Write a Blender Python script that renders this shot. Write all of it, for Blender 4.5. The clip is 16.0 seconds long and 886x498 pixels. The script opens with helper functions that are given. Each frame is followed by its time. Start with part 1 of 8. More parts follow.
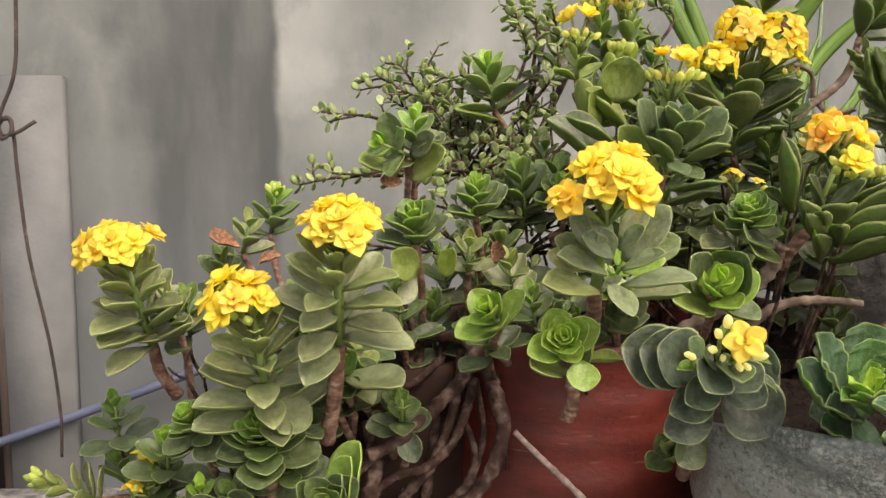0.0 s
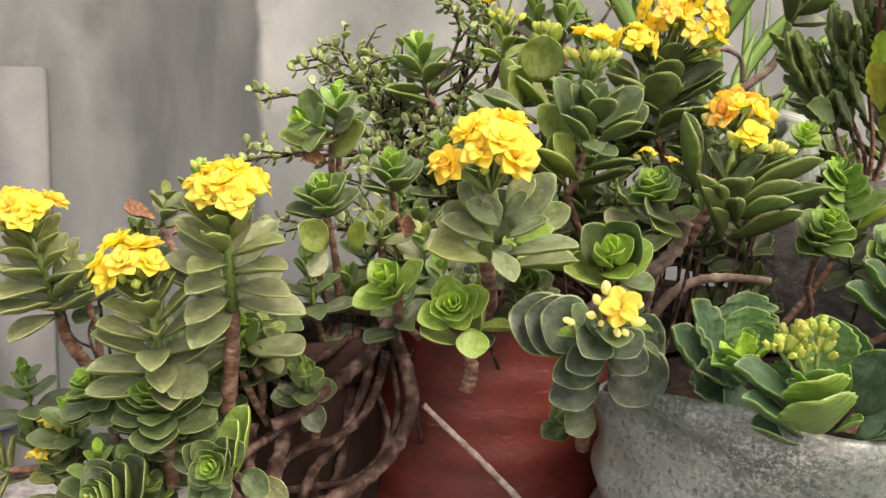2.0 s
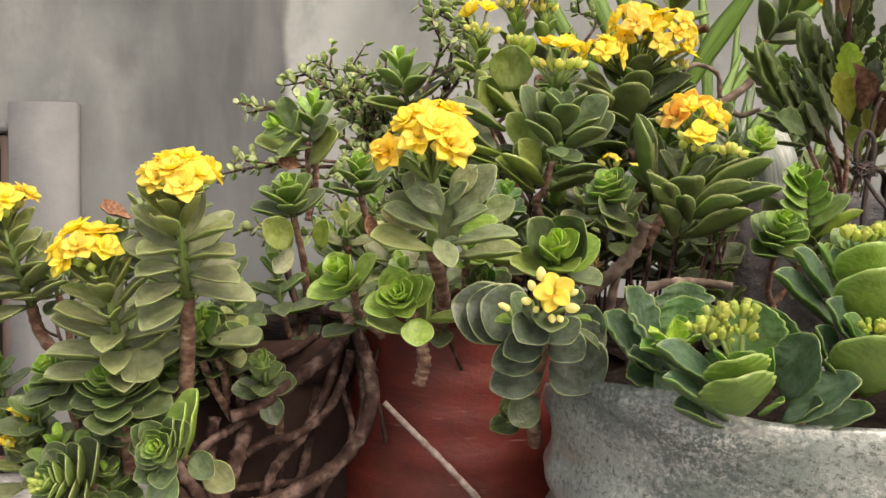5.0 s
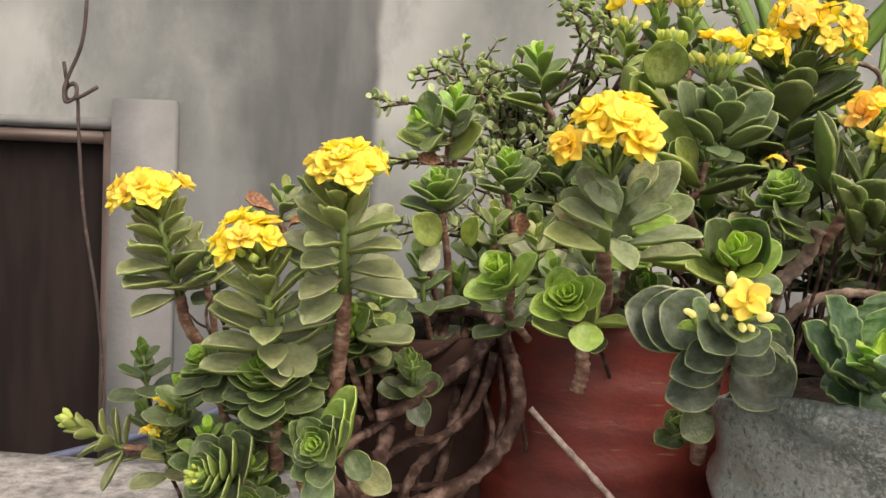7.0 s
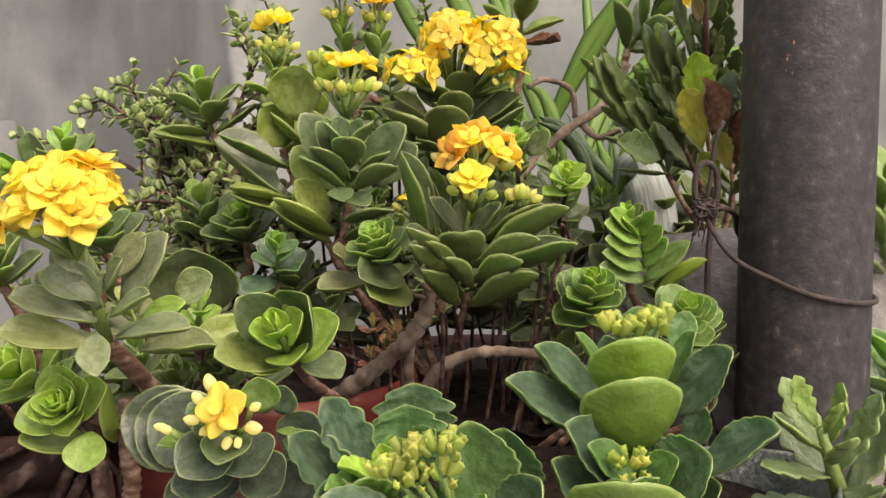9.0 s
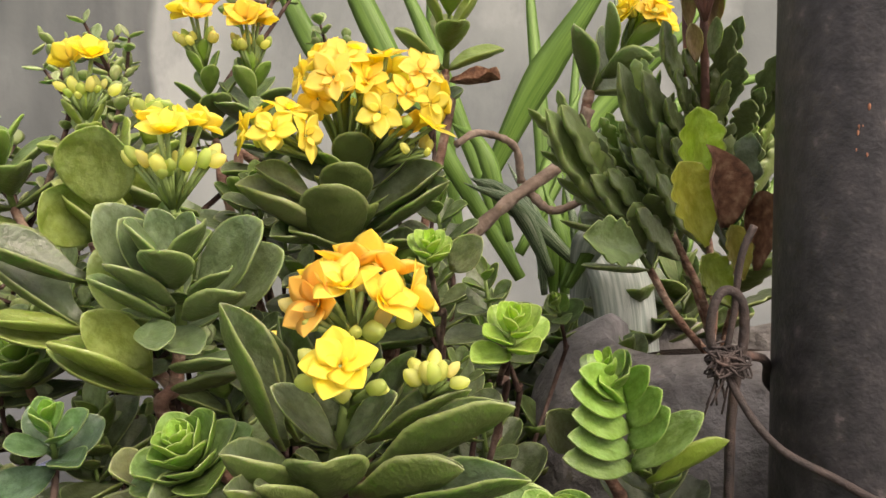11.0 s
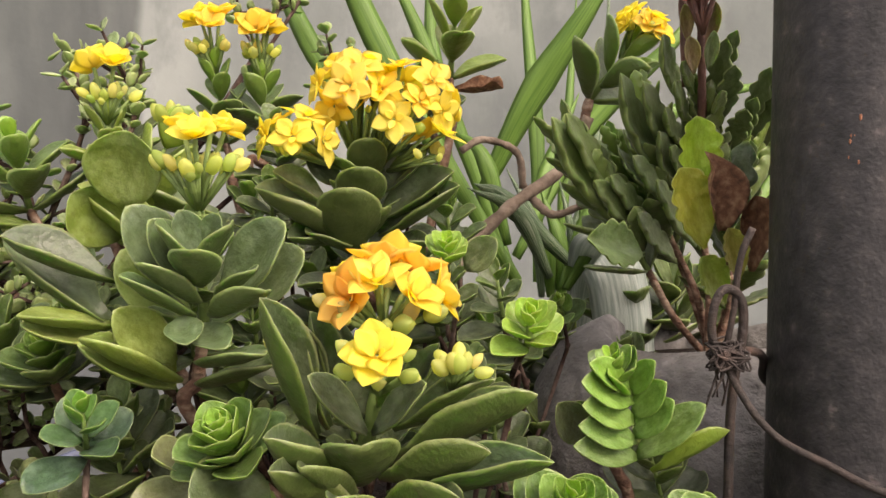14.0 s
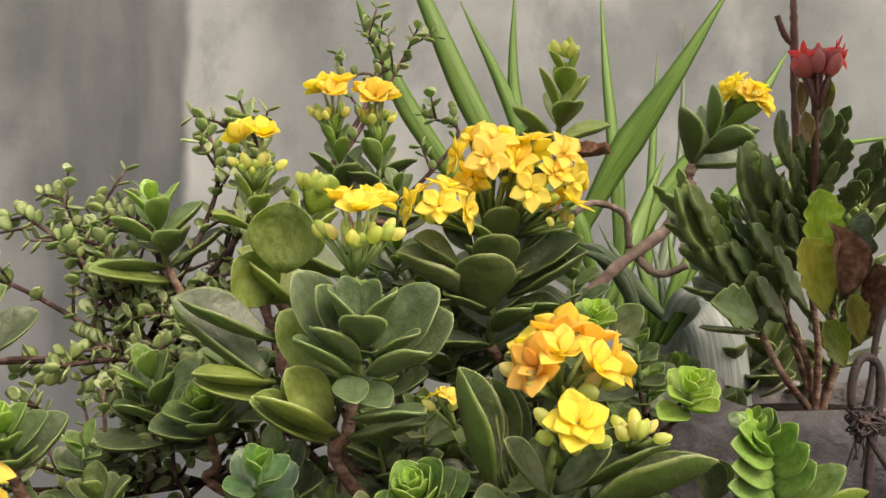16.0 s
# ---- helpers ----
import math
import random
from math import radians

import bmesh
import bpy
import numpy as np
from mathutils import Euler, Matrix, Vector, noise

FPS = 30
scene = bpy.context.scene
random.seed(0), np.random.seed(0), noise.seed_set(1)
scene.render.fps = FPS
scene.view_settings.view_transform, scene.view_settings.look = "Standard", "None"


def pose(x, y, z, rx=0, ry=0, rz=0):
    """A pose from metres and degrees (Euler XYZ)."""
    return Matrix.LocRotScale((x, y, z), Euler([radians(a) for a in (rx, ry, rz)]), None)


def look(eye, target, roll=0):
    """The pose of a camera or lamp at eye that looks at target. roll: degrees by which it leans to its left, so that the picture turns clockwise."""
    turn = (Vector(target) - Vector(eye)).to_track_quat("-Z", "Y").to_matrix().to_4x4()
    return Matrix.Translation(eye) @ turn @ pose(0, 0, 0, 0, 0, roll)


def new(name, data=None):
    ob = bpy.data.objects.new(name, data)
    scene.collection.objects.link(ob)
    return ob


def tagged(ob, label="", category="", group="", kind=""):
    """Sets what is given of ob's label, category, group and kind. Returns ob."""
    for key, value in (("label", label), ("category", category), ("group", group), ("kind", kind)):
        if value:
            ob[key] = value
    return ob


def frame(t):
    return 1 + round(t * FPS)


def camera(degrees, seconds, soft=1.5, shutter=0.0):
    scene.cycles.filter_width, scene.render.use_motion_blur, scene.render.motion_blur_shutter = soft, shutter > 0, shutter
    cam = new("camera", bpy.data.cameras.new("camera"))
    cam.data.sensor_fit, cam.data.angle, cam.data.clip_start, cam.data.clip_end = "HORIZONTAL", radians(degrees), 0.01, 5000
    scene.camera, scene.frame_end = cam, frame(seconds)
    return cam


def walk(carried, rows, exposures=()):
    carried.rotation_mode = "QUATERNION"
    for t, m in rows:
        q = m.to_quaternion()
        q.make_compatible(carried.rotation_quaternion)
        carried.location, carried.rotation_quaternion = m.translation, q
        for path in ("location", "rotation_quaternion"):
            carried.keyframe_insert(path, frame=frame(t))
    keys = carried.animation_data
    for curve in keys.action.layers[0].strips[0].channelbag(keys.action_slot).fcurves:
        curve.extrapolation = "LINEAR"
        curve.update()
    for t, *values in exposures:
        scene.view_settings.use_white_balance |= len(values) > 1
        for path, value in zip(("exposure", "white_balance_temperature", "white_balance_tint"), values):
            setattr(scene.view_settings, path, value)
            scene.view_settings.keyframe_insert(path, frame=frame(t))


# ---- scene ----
cam = camera(54.2, 16.0, soft=1.5)
PATH = [
    (0, (-0.00434, 0.01242, 1.25290), (0.0245, 1.9977, 1.0125), 0.34),
    (0.5, (0.01088, 0.01889, 1.24425), (0.0700, 2.0031, 1.0003), 0.46),
    (1, (0.03067, 0.01422, 1.24415), (0.0962, 1.9990, 1.0070), 0.61),
    (1.5, (0.04076, 0.01112, 1.24360), (0.1039, 1.9959, 1.0058), 0.74),
    (2, (0.03677, 0.00728, 1.24069), (0.0815, 1.9923, 1.0005), 0.98),
    (2.5, (0.04240, -0.00347, 1.24510), (0.0841, 1.9823, 1.0109), 1.18),
    (3, (0.05849, -0.00993, 1.24600), (0.1037, 1.9801, 1.0521), 1.16),
    (3.2, (0.06748, -0.00897, 1.24462), (0.1103, 1.9819, 1.0587), 1.20),
    (5.3, (0.07183, -0.00071, 1.21730), (0.0021, 1.9929, 1.0735), 1.66),
    (5.5, (0.06088, 0.00105, 1.21492), (-0.0483, 1.9929, 1.0709), 1.98),
    (6, (0.03852, 0.00167, 1.21256), (-0.1350, 1.9886, 1.0642), 2.49),
    (6.5, (0.01883, 0.00032, 1.20925), (-0.1904, 1.9835, 1.0571), 2.59),
    (7, (0.03420, 0.01044, 1.21655), (-0.1696, 1.9949, 1.0734), 2.80),
    (7.5, (0.08903, 0.04376, 1.23389), (-0.0235, 2.0353, 1.0886), 1.96),
    (7.7, (0.10605, 0.05205, 1.23921), (0.0383, 2.0453, 1.0891), 1.59),
    (8, (0.13685, 0.06143, 1.24266), (0.1186, 2.0562, 1.0997), 0.75),
    (8.2, (0.15280, 0.06913, 1.24191), (0.1600, 2.0641, 1.1005), 0.33),
    (10.3, (0.17328, 0.12591, 1.25634), (0.1581, 2.1221, 1.1336), -0.64),
    (10.5, (0.16985, 0.16035, 1.26905), (0.1500, 2.1565, 1.1462), -0.61),
    (11, (0.18812, 0.22038, 1.27879), (0.3216, 2.2123, 1.1593), -0.27),
    (11.5, (0.19078, 0.21699, 1.27490), (0.3591, 2.2062, 1.1541), -0.26),
    (12, (0.18199, 0.21339, 1.27510), (0.3543, 2.2022, 1.1532), -0.28),
    (12.5, (0.17610, 0.21898, 1.27162), (0.3461, 2.2079, 1.1479), -0.32),
    (13, (0.17606, 0.21575, 1.27208), (0.3458, 2.2049, 1.1513), -0.29),
    (13.5, (0.17618, 0.21089, 1.27254), (0.3504, 2.1997, 1.1530), -0.29),
    (14, (0.17751, 0.20819, 1.27780), (0.3518, 2.1978, 1.1733), -0.03),
    (14.5, (0.16979, 0.20790, 1.28180), (0.3295, 2.2002, 1.2089), 0.64),
    (15, (0.17136, 0.20085, 1.28152), (0.3314, 2.1937, 1.2290), 0.56),
    (15.5, (0.16458, 0.19695, 1.28100), (0.3185, 2.1905, 1.2372), 0.50),
    (16, (0.13788, 0.19254, 1.28770), (0.2514, 2.1892, 1.2683), 0.34),
]
walk(cam, [(t, look(eye, target, roll)) for t, eye, target, roll in PATH], exposures=[(t, v, 7600, 17) for t, v in ((0.0, 0.12), (1.5, 0.12), (2.0, 0.3), (3.0, 0.26), (5.5, 0.18), (7.0, 0.18), (8.0, 0.12), (10.5, 0.24), (12.0, 0.26), (14.5, 0.26), (15.0, 0.2), (16.0, 0.04))])


# ---- light ----
world = bpy.data.worlds.new("sky")
scene.world = world
world.use_nodes = True
wn = world.node_tree.nodes
sky = wn.new("ShaderNodeTexSky")
sky.sky_type = "NISHITA"
sky.sun_disc = False
sky.sun_elevation, sky.sun_rotation = radians(52), radians(140)
sky.air_density, sky.dust_density, sky.ozone_density = 1.0, 4.0, 1.0
pale = wn.new("ShaderNodeHueSaturation")
pale.inputs["Saturation"].default_value = 0.35
world.node_tree.links.new(sky.outputs[0], pale.inputs["Color"])
world.node_tree.links.new(pale.outputs[0], wn["Background"].inputs[0])
wn["Background"].inputs[1].default_value = 0.3
sun = new("sun", bpy.data.lights.new("sun", "SUN"))
sun.data.energy, sun.data.angle, sun.data.color = 2.0, radians(30), (1.0, 0.93, 0.82)
sun.matrix_world = look((1.2, -1.6, 3.2), (0.1, 0.4, 1.0))


# ---- materials ----
def material(name, rough=0.6, metal=0.0):
    m = bpy.data.materials.new(name)
    m.use_nodes = True
    b = m.node_tree.nodes["Principled BSDF"]
    b.inputs["Roughness"].default_value = rough
    b.inputs["Metallic"].default_value = metal
    return m, m.node_tree.nodes, m.node_tree.links, b


def math_node(n, l, op, a, b=None, clamp=False):
    k = n.new("ShaderNodeMath")
    k.operation, k.use_clamp = op, clamp
    for i, v in enumerate((a, b)):
        if v is None:
            continue
        if isinstance(v, (int, float)):
            k.inputs[i].default_value = v
        else:
            l.new(v, k.inputs[i])
    return k.outputs[0]


def noise_node(n, l, scale, detail=4.0, stretch=(1, 1, 1), coord="Object", rough=0.55):
    tc = n.new("ShaderNodeTexCoord")
    mp = n.new("ShaderNodeMapping")
    mp.inputs["Scale"].default_value = stretch
    l.new(tc.outputs[coord], mp.inputs["Vector"])
    k = n.new("ShaderNodeTexNoise")
    k.inputs["Scale"].default_value, k.inputs["Detail"].default_value = scale, detail
    k.inputs["Roughness"].default_value = rough
    l.new(mp.outputs[0], k.inputs["Vector"])
    return k.outputs[0]


def ramp(n, l, fac, stops):
    k = n.new("ShaderNodeValToRGB")
    while len(k.color_ramp.elements) < len(stops):
        k.color_ramp.elements.new(0.5)
    for e, (p, c) in zip(k.color_ramp.elements, stops):
        e.position, e.color = p, (*c, 1) if len(c) == 3 else c
    l.new(fac, k.inputs[0])
    return k.outputs[0]


def blend(n, l, fac, a, b, how="MIX"):
    k = n.new("ShaderNodeMix")
    k.data_type, k.blend_type = "RGBA", how
    for i, v in ((0, fac), (6, a), (7, b)):
        if isinstance(v, (int, float)):
            k.inputs[i].default_value = v
        elif isinstance(v, tuple):
            k.inputs[i].default_value = (*v, 1)
        else:
            l.new(v, k.inputs[i])
    return k.outputs[2]


def bump(n, l, b, height, strength, distance):
    k = n.new("ShaderNodeBump")
    k.inputs["Strength"].default_value, k.inputs["Distance"].default_value = strength, distance
    l.new(height, k.inputs["Height"])
    l.new(k.outputs[0], b.inputs["Normal"])


def grainy(name, stops, scale, rough=0.8, bump_scale=None, strength=0.4, distance=0.002, stretch=(1, 1, 1), metal=0.0, detail=6.0):
    m, n, l, b = material(name, rough, metal)
    a = noise_node(n, l, scale, detail, stretch)
    l.new(ramp(n, l, a, stops), b.inputs["Base Color"])
    h = noise_node(n, l, bump_scale or scale * 6, 5.0, stretch)
    bump(n, l, b, h, strength, distance)
    return m


def leaf_material():
    """Succulent leaf: the object's own colour, softly mottled, a powdery bloom and painted sky sheen above, paler and
    yellower below, with a thin pale margin.
    """
    m, n, l, b = material("succulent_leaf", 0.42)
    info = n.new("ShaderNodeObjectInfo")
    uv = n.new("ShaderNodeUVMap")
    sep = n.new("ShaderNodeSeparateXYZ")
    l.new(uv.outputs[0], sep.inputs[0])
    under = math_node(n, l, "GREATER_THAN", sep.outputs[0], 1.5)
    across = math_node(n, l, "SUBTRACT", sep.outputs[0], math_node(n, l, "MULTIPLY", under, 2.0))
    side = math_node(n, l, "ABSOLUTE", math_node(n, l, "SUBTRACT", math_node(n, l, "MULTIPLY", across, 2.0), 1.0))
    ragged = math_node(n, l, "MULTIPLY", math_node(n, l, "SUBTRACT", noise_node(n, l, 9.0, 3.0), 0.5), 0.08)
    reach = math_node(n, l, "ADD", math_node(n, l, "MAXIMUM", side, math_node(n, l, "ADD", sep.outputs[1], -0.01)), ragged)
    margin = ramp(n, l, reach, [(0.92, (0, 0, 0)), (0.99, (1, 1, 1))])
    mott = noise_node(n, l, 2.4, 3.0)
    tone = blend(n, l, 1.0, info.outputs["Color"], ramp(n, l, mott, [(0.3, (0.84, 0.86, 0.84)), (0.7, (1.12, 1.1, 1.04))]), "MULTIPLY")
    bloom_noise = noise_node(n, l, 6.5, 9.0, (1, 0.7, 1), rough=0.74)
    # pale patches of the upper face: powder, and sky sheen put into the colour
    bloom = math_node(n, l, "MULTIPLY", ramp(n, l, bloom_noise, [(0.43, (0, 0, 0)), (0.6, (1, 1, 1))]), 0.85)
    powder_sheen = blend(n, l, 1.0, blend(n, l, 1.0, tone, (1.35, 1.35, 1.5), "MULTIPLY"), (0.035, 0.04, 0.034), "ADD")
    dusty_sheen = blend(n, l, bloom, tone, powder_sheen)
    below = blend(n, l, 0.2, tone, (0.17, 0.24, 0.035))
    tone = blend(n, l, under, dusty_sheen, below)
    rim = blend(n, l, 0.5, info.outputs["Color"], (0.44, 0.52, 0.2))
    tone = blend(n, l, math_node(n, l, "MULTIPLY", margin, 0.6), tone, rim)
    specks = noise_node(n, l, 30.0, 2.0)
    tone = blend(n, l, ramp(n, l, specks, [(0.72, (0, 0, 0)), (0.8, (0.45, 0.45, 0.45))]), tone, (0.09, 0.075, 0.035))
    l.new(tone, b.inputs["Base Color"])
    l.new(ramp(n, l, bloom_noise, [(0.3, (0.3,) * 3), (0.7, (0.55,) * 3)]), b.inputs["Roughness"])
    b.inputs["Subsurface Weight"].default_value = 0.2
    b.inputs["Subsurface Scale"].default_value = 0.004
    b.inputs["Subsurface Radius"].default_value = (0.5, 1.0, 0.2)
    bump(n, l, b, noise_node(n, l, 6.0, 4.0), 0.16, 0.012)
    return m


def petal_material():
    """Soft petal: the object's own colour, deeper to the heart, a little light passes through."""
    m, n, l, b = material("petal", 0.5)
    info = n.new("ShaderNodeObjectInfo")
    uv = n.new("ShaderNodeUVMap")
    sep = n.new("ShaderNodeSeparateXYZ")
    l.new(uv.outputs[0], sep.inputs[0])
    vein = noise_node(n, l, 9.0, 3.0, (1, 1, 1))
    shade = ramp(n, l, sep.outputs[1], [(0.0, (0.99, 0.94, 0.8)), (0.4, (1, 1, 1))])
    tone = blend(n, l, 1.0, info.outputs["Color"], shade, "MULTIPLY")
    tone = blend(n, l, 0.5, tone, ramp(n, l, vein, [(0.3, (1.0, 0.95, 0.85)), (0.7, (1.0, 1.0, 1.0))]), "MULTIPLY")
    l.new(tone, b.inputs["Base Color"])
    thin = n.new("ShaderNodeBsdfTranslucent")
    l.new(tone, thin.inputs["Color"])
    mix = n.new("ShaderNodeMixShader")
    mix.inputs[0].default_value = 0.68
    l.new(b.outputs[0], mix.inputs[1])
    l.new(thin.outputs[0], mix.inputs[2])
    l.new(mix.outputs[0], n["Material Output"].inputs["Surface"])
    return m


LEAF, PETAL = leaf_material(), petal_material()
BARK = grainy("brown_stem", [(0.3, (0.07, 0.033, 0.022)), (0.5, (0.17, 0.09, 0.06)), (0.68, (0.32, 0.23, 0.17))], 220, 0.8, 300, 0.9, 0.002, (0.7, 0.7, 1.3))
GREYBARK = grainy("grey_woody_stem", [(0.3, (0.08, 0.055, 0.04)), (0.5, (0.2, 0.145, 0.11)), (0.7, (0.36, 0.285, 0.23))], 100, 0.85, 240, 0.8, 0.002)
ROOT = grainy("dark_root", [(0.3, (0.018, 0.0105, 0.0085)), (0.5, (0.056, 0.034, 0.028)), (0.68, (0.18, 0.127, 0.108))], 110, 0.9, 220, 0.7, 0.002)
STALK = grainy("green_stalk", [(0.3, (0.1, 0.16, 0.04)), (0.7, (0.2, 0.28, 0.08))], 60, 0.5)
DRY = grainy("dry_leaf", [(0.3, (0.09, 0.04, 0.024)), (0.5, (0.22, 0.105, 0.058)), (0.7, (0.38, 0.23, 0.14))], 9, 0.85)
RUSTWIRE = grainy("dark_rusty_wire", [(0.3, (0.014, 0.011, 0.011)), (0.6, (0.045, 0.03, 0.026)), (0.75, (0.13, 0.08, 0.065))], 120, 0.75)
SOIL = grainy("soil", [(0.3, (0.006, 0.0045, 0.004)), (0.7, (0.024, 0.016, 0.012))], 70, 0.95, 120, 1.0, 0.01)
CONCRETE = grainy("ledge_concrete", [(0.34, (0.1, 0.098, 0.094)), (0.5, (0.22, 0.216, 0.205)), (0.64, (0.33, 0.32, 0.305))], 70, 0.95, 160, 0.9, 0.006)
GROUND = grainy("yard_concrete", [(0.3, (0.08, 0.08, 0.08)), (0.7, (0.16, 0.16, 0.155))], 2.5, 0.9, 30, 0.3, 0.01)
TRIM = grainy("pale_cement_band", [(0.3, (0.092, 0.099, 0.102)), (0.7, (0.15, 0.155, 0.156))], 5, 0.9, 60, 0.4, 0.004)
STRING = grainy("frayed_string", [(0.3, (0.2, 0.15, 0.13)), (0.7, (0.5, 0.42, 0.38))], 260, 0.9, 500, 0.8, 0.001)
STEEL = grainy("painted_pipe", [(0.3, (0.009, 0.0085, 0.01)), (0.5, (0.024, 0.022, 0.025)), (0.62, (0.037, 0.033, 0.035)), (0.76, (0.11, 0.09, 0.09))], 190, 0.55, 700, 0.35, 0.0008)
GREYBAG = grainy("grey_cloth_bag", [(0.3, (0.09, 0.083, 0.08)), (0.5, (0.16, 0.15, 0.146)), (0.7, (0.25, 0.235, 0.23))], 60, 0.95, 180, 0.9, 0.003)
DOORWOOD = grainy("dark_door_wood", [(0.3, (0.007, 0.006, 0.006)), (0.7, (0.02, 0.014, 0.013))], 3, 0.6, 20, 0.2, 0.002, (4, 4, 0.6))
DOORWOOD.node_tree.nodes["Principled BSDF"].inputs["Specular IOR Level"].default_value = 0.1
FRAMEPAINT = grainy("brown_door_frame", [(0.3, (0.05, 0.035, 0.03)), (0.7, (0.09, 0.065, 0.055))], 6, 0.5)


def pot_paint():
    m, n, l, b = material("worn_red_paint", 0.55)
    a = noise_node(n, l, 22, 8.0, (0.9, 0.9, 1.5), rough=0.68)
    tone = ramp(n, l, a, [(0.25, (0.045, 0.01, 0.008)), (0.42, (0.09, 0.014, 0.01)), (0.56, (0.138, 0.02, 0.013)), (0.75, (0.168, 0.028, 0.018)), (0.9, (0.27, 0.085, 0.06))])
    d = noise_node(n, l, 90, 4.0, (0.5, 0.5, 4.0))
    tone = blend(n, l, ramp(n, l, d, [(0.66, (0, 0, 0)), (0.8, (0.5, 0.5, 0.5))]), tone, (0.42, 0.27, 0.22))
    l.new(tone, b.inputs["Base Color"])
    bump(n, l, b, a, 0.5, 0.004)
    return m


def plastic_bag():
    """Cloudy grow bag: damp soil shows through in dark drifts, dried silt and pale scuffs lie on it."""
    m, n, l, b = material("cloudy_grow_bag", 0.33)
    a = noise_node(n, l, 18, 8.0, (1, 1, 1.6), rough=0.66)
    tone = ramp(n, l, a, [(0.34, (0.045, 0.065, 0.06)), (0.46, (0.11, 0.14, 0.128)), (0.58, (0.205, 0.24, 0.222))])
    d = noise_node(n, l, 480, 6.0, (1, 1, 1.2), rough=0.8)
    where = noise_node(n, l, 34, 7.0, (0.7, 0.7, 2.0), rough=0.7)
    grit = math_node(n, l, "MULTIPLY", ramp(n, l, d, [(0.47, (0, 0, 0)), (0.58, (1, 1, 1))]), ramp(n, l, where, [(0.42, (0.1, 0.1, 0.1)), (0.58, (0.85, 0.85, 0.85))]))
    tone = blend(n, l, grit, tone, (0.38, 0.395, 0.37))
    soil = noise_node(n, l, 330, 6.0, (1, 1, 1.2), rough=0.8)
    tone = blend(n, l, ramp(n, l, soil, [(0.52, (0, 0, 0)), (0.62, (0.85, 0.85, 0.85))]), tone, (0.035, 0.038, 0.033))
    silt = noise_node(n, l, 22, 7.0, (0.6, 0.6, 2.6), rough=0.7)
    tone = blend(n, l, ramp(n, l, silt, [(0.56, (0, 0, 0)), (0.68, (0.5, 0.5, 0.5))]), tone, (0.25, 0.23, 0.19))
    l.new(tone, b.inputs["Base Color"])
    b.inputs["Coat Weight"].default_value = 0.3
    b.inputs["Coat Roughness"].default_value = 0.22
    bump(n, l, b, noise_node(n, l, 40, 6.0, rough=0.65), 0.6, 0.004)
    return m


def wall_plaster():
    """Grey cement render with damp vertical streaks and blotches, darker and bluer towards the bottom."""
    m, n, l, b = material("weathered_cement_render", 0.92)
    a = noise_node(n, l, 1.9, 5.0, (1, 1, 0.7), rough=0.5)
    tone = ramp(n, l, a, [(0.28, (0.107, 0.12, 0.118)), (0.5, (0.188, 0.205, 0.2)), (0.72, (0.31, 0.327, 0.316))])
    tc = n.new("ShaderNodeTexCoord")
    sep = n.new("ShaderNodeSeparateXYZ")
    l.new(tc.outputs["Object"], sep.inputs[0])
    wob = math_node(n, l, "MULTIPLY", math_node(n, l, "SUBTRACT", noise_node(n, l, 3.0, 4.0), 0.5), 0.5)
    x = math_node(n, l, "ADD", sep.outputs[0], wob)
    streak = noise_node(n, l, 5.0, 4.0, (1, 1, 0.22), rough=0.5)
    near = math_node(n, l, "ADD", sep.outputs[0], math_node(n, l, "MULTIPLY", wob, 0.16))
    rise = n.new("ShaderNodeMapRange")
    rise.interpolation_type = "SMOOTHSTEP"
    rise.inputs["From Min"].default_value, rise.inputs["From Max"].default_value = -1.26, -0.88
    l.new(x, rise.inputs["Value"])
    cut = n.new("ShaderNodeMapRange")
    cut.interpolation_type = "SMOOTHSTEP"
    cut.inputs["From Min"].default_value, cut.inputs["From Max"].default_value = -0.54, -0.5
    cut.inputs["To Min"].default_value, cut.inputs["To Max"].default_value = 1.0, 0.0
    l.new(near, cut.inputs["Value"])
    total = math_node(n, l, "MULTIPLY", rise.outputs[0], cut.outputs[0])
    for centre, width, amount in ((-0.12, 0.07, 0.3), (1.15, 0.1, 0.35), (-1.25, 0.16, 0.4)):
        off = math_node(n, l, "DIVIDE", math_node(n, l, "SUBTRACT", x, centre), width)
        bell = math_node(n, l, "MULTIPLY", math_node(n, l, "POWER", 2.7183, math_node(n, l, "MULTIPLY", math_node(n, l, "MULTIPLY", off, off), -1.0)), amount)
        total = math_node(n, l, "MAXIMUM", total, bell)
    damp = math_node(n, l, "MULTIPLY", total, ramp(n, l, streak, [(0.3, (0.5,) * 3), (0.62, (1,) * 3)]))
    blot = noise_node(n, l, 3.4, 9.0, (1, 1, 0.55), rough=0.68)
    tone = blend(n, l, ramp(n, l, blot, [(0.5, (0, 0, 0)), (0.66, (0.55,) * 3)]), tone, (0.094, 0.105, 0.107))
    pale = noise_node(n, l, 2.6, 7.0, (1, 1, 0.8), rough=0.62)
    tone = blend(n, l, ramp(n, l, pale, [(0.54, (0, 0, 0)), (0.7, (0.5,) * 3)]), tone, (0.342, 0.36, 0.35))
    tone = blend(n, l, math_node(n, l, "MULTIPLY", damp, 0.92), tone, (0.055, 0.061, 0.063))
    # blends to a darker blue-grey towards the bottom
    low_tone = n.new("ShaderNodeMapRange")
    low_tone.interpolation_type = "SMOOTHSTEP"
    low_tone.inputs["From Min"].default_value, low_tone.inputs["From Max"].default_value = 0.55, 1.3
    low_tone.inputs["To Min"].default_value, low_tone.inputs["To Max"].default_value = 0.75, 0.0
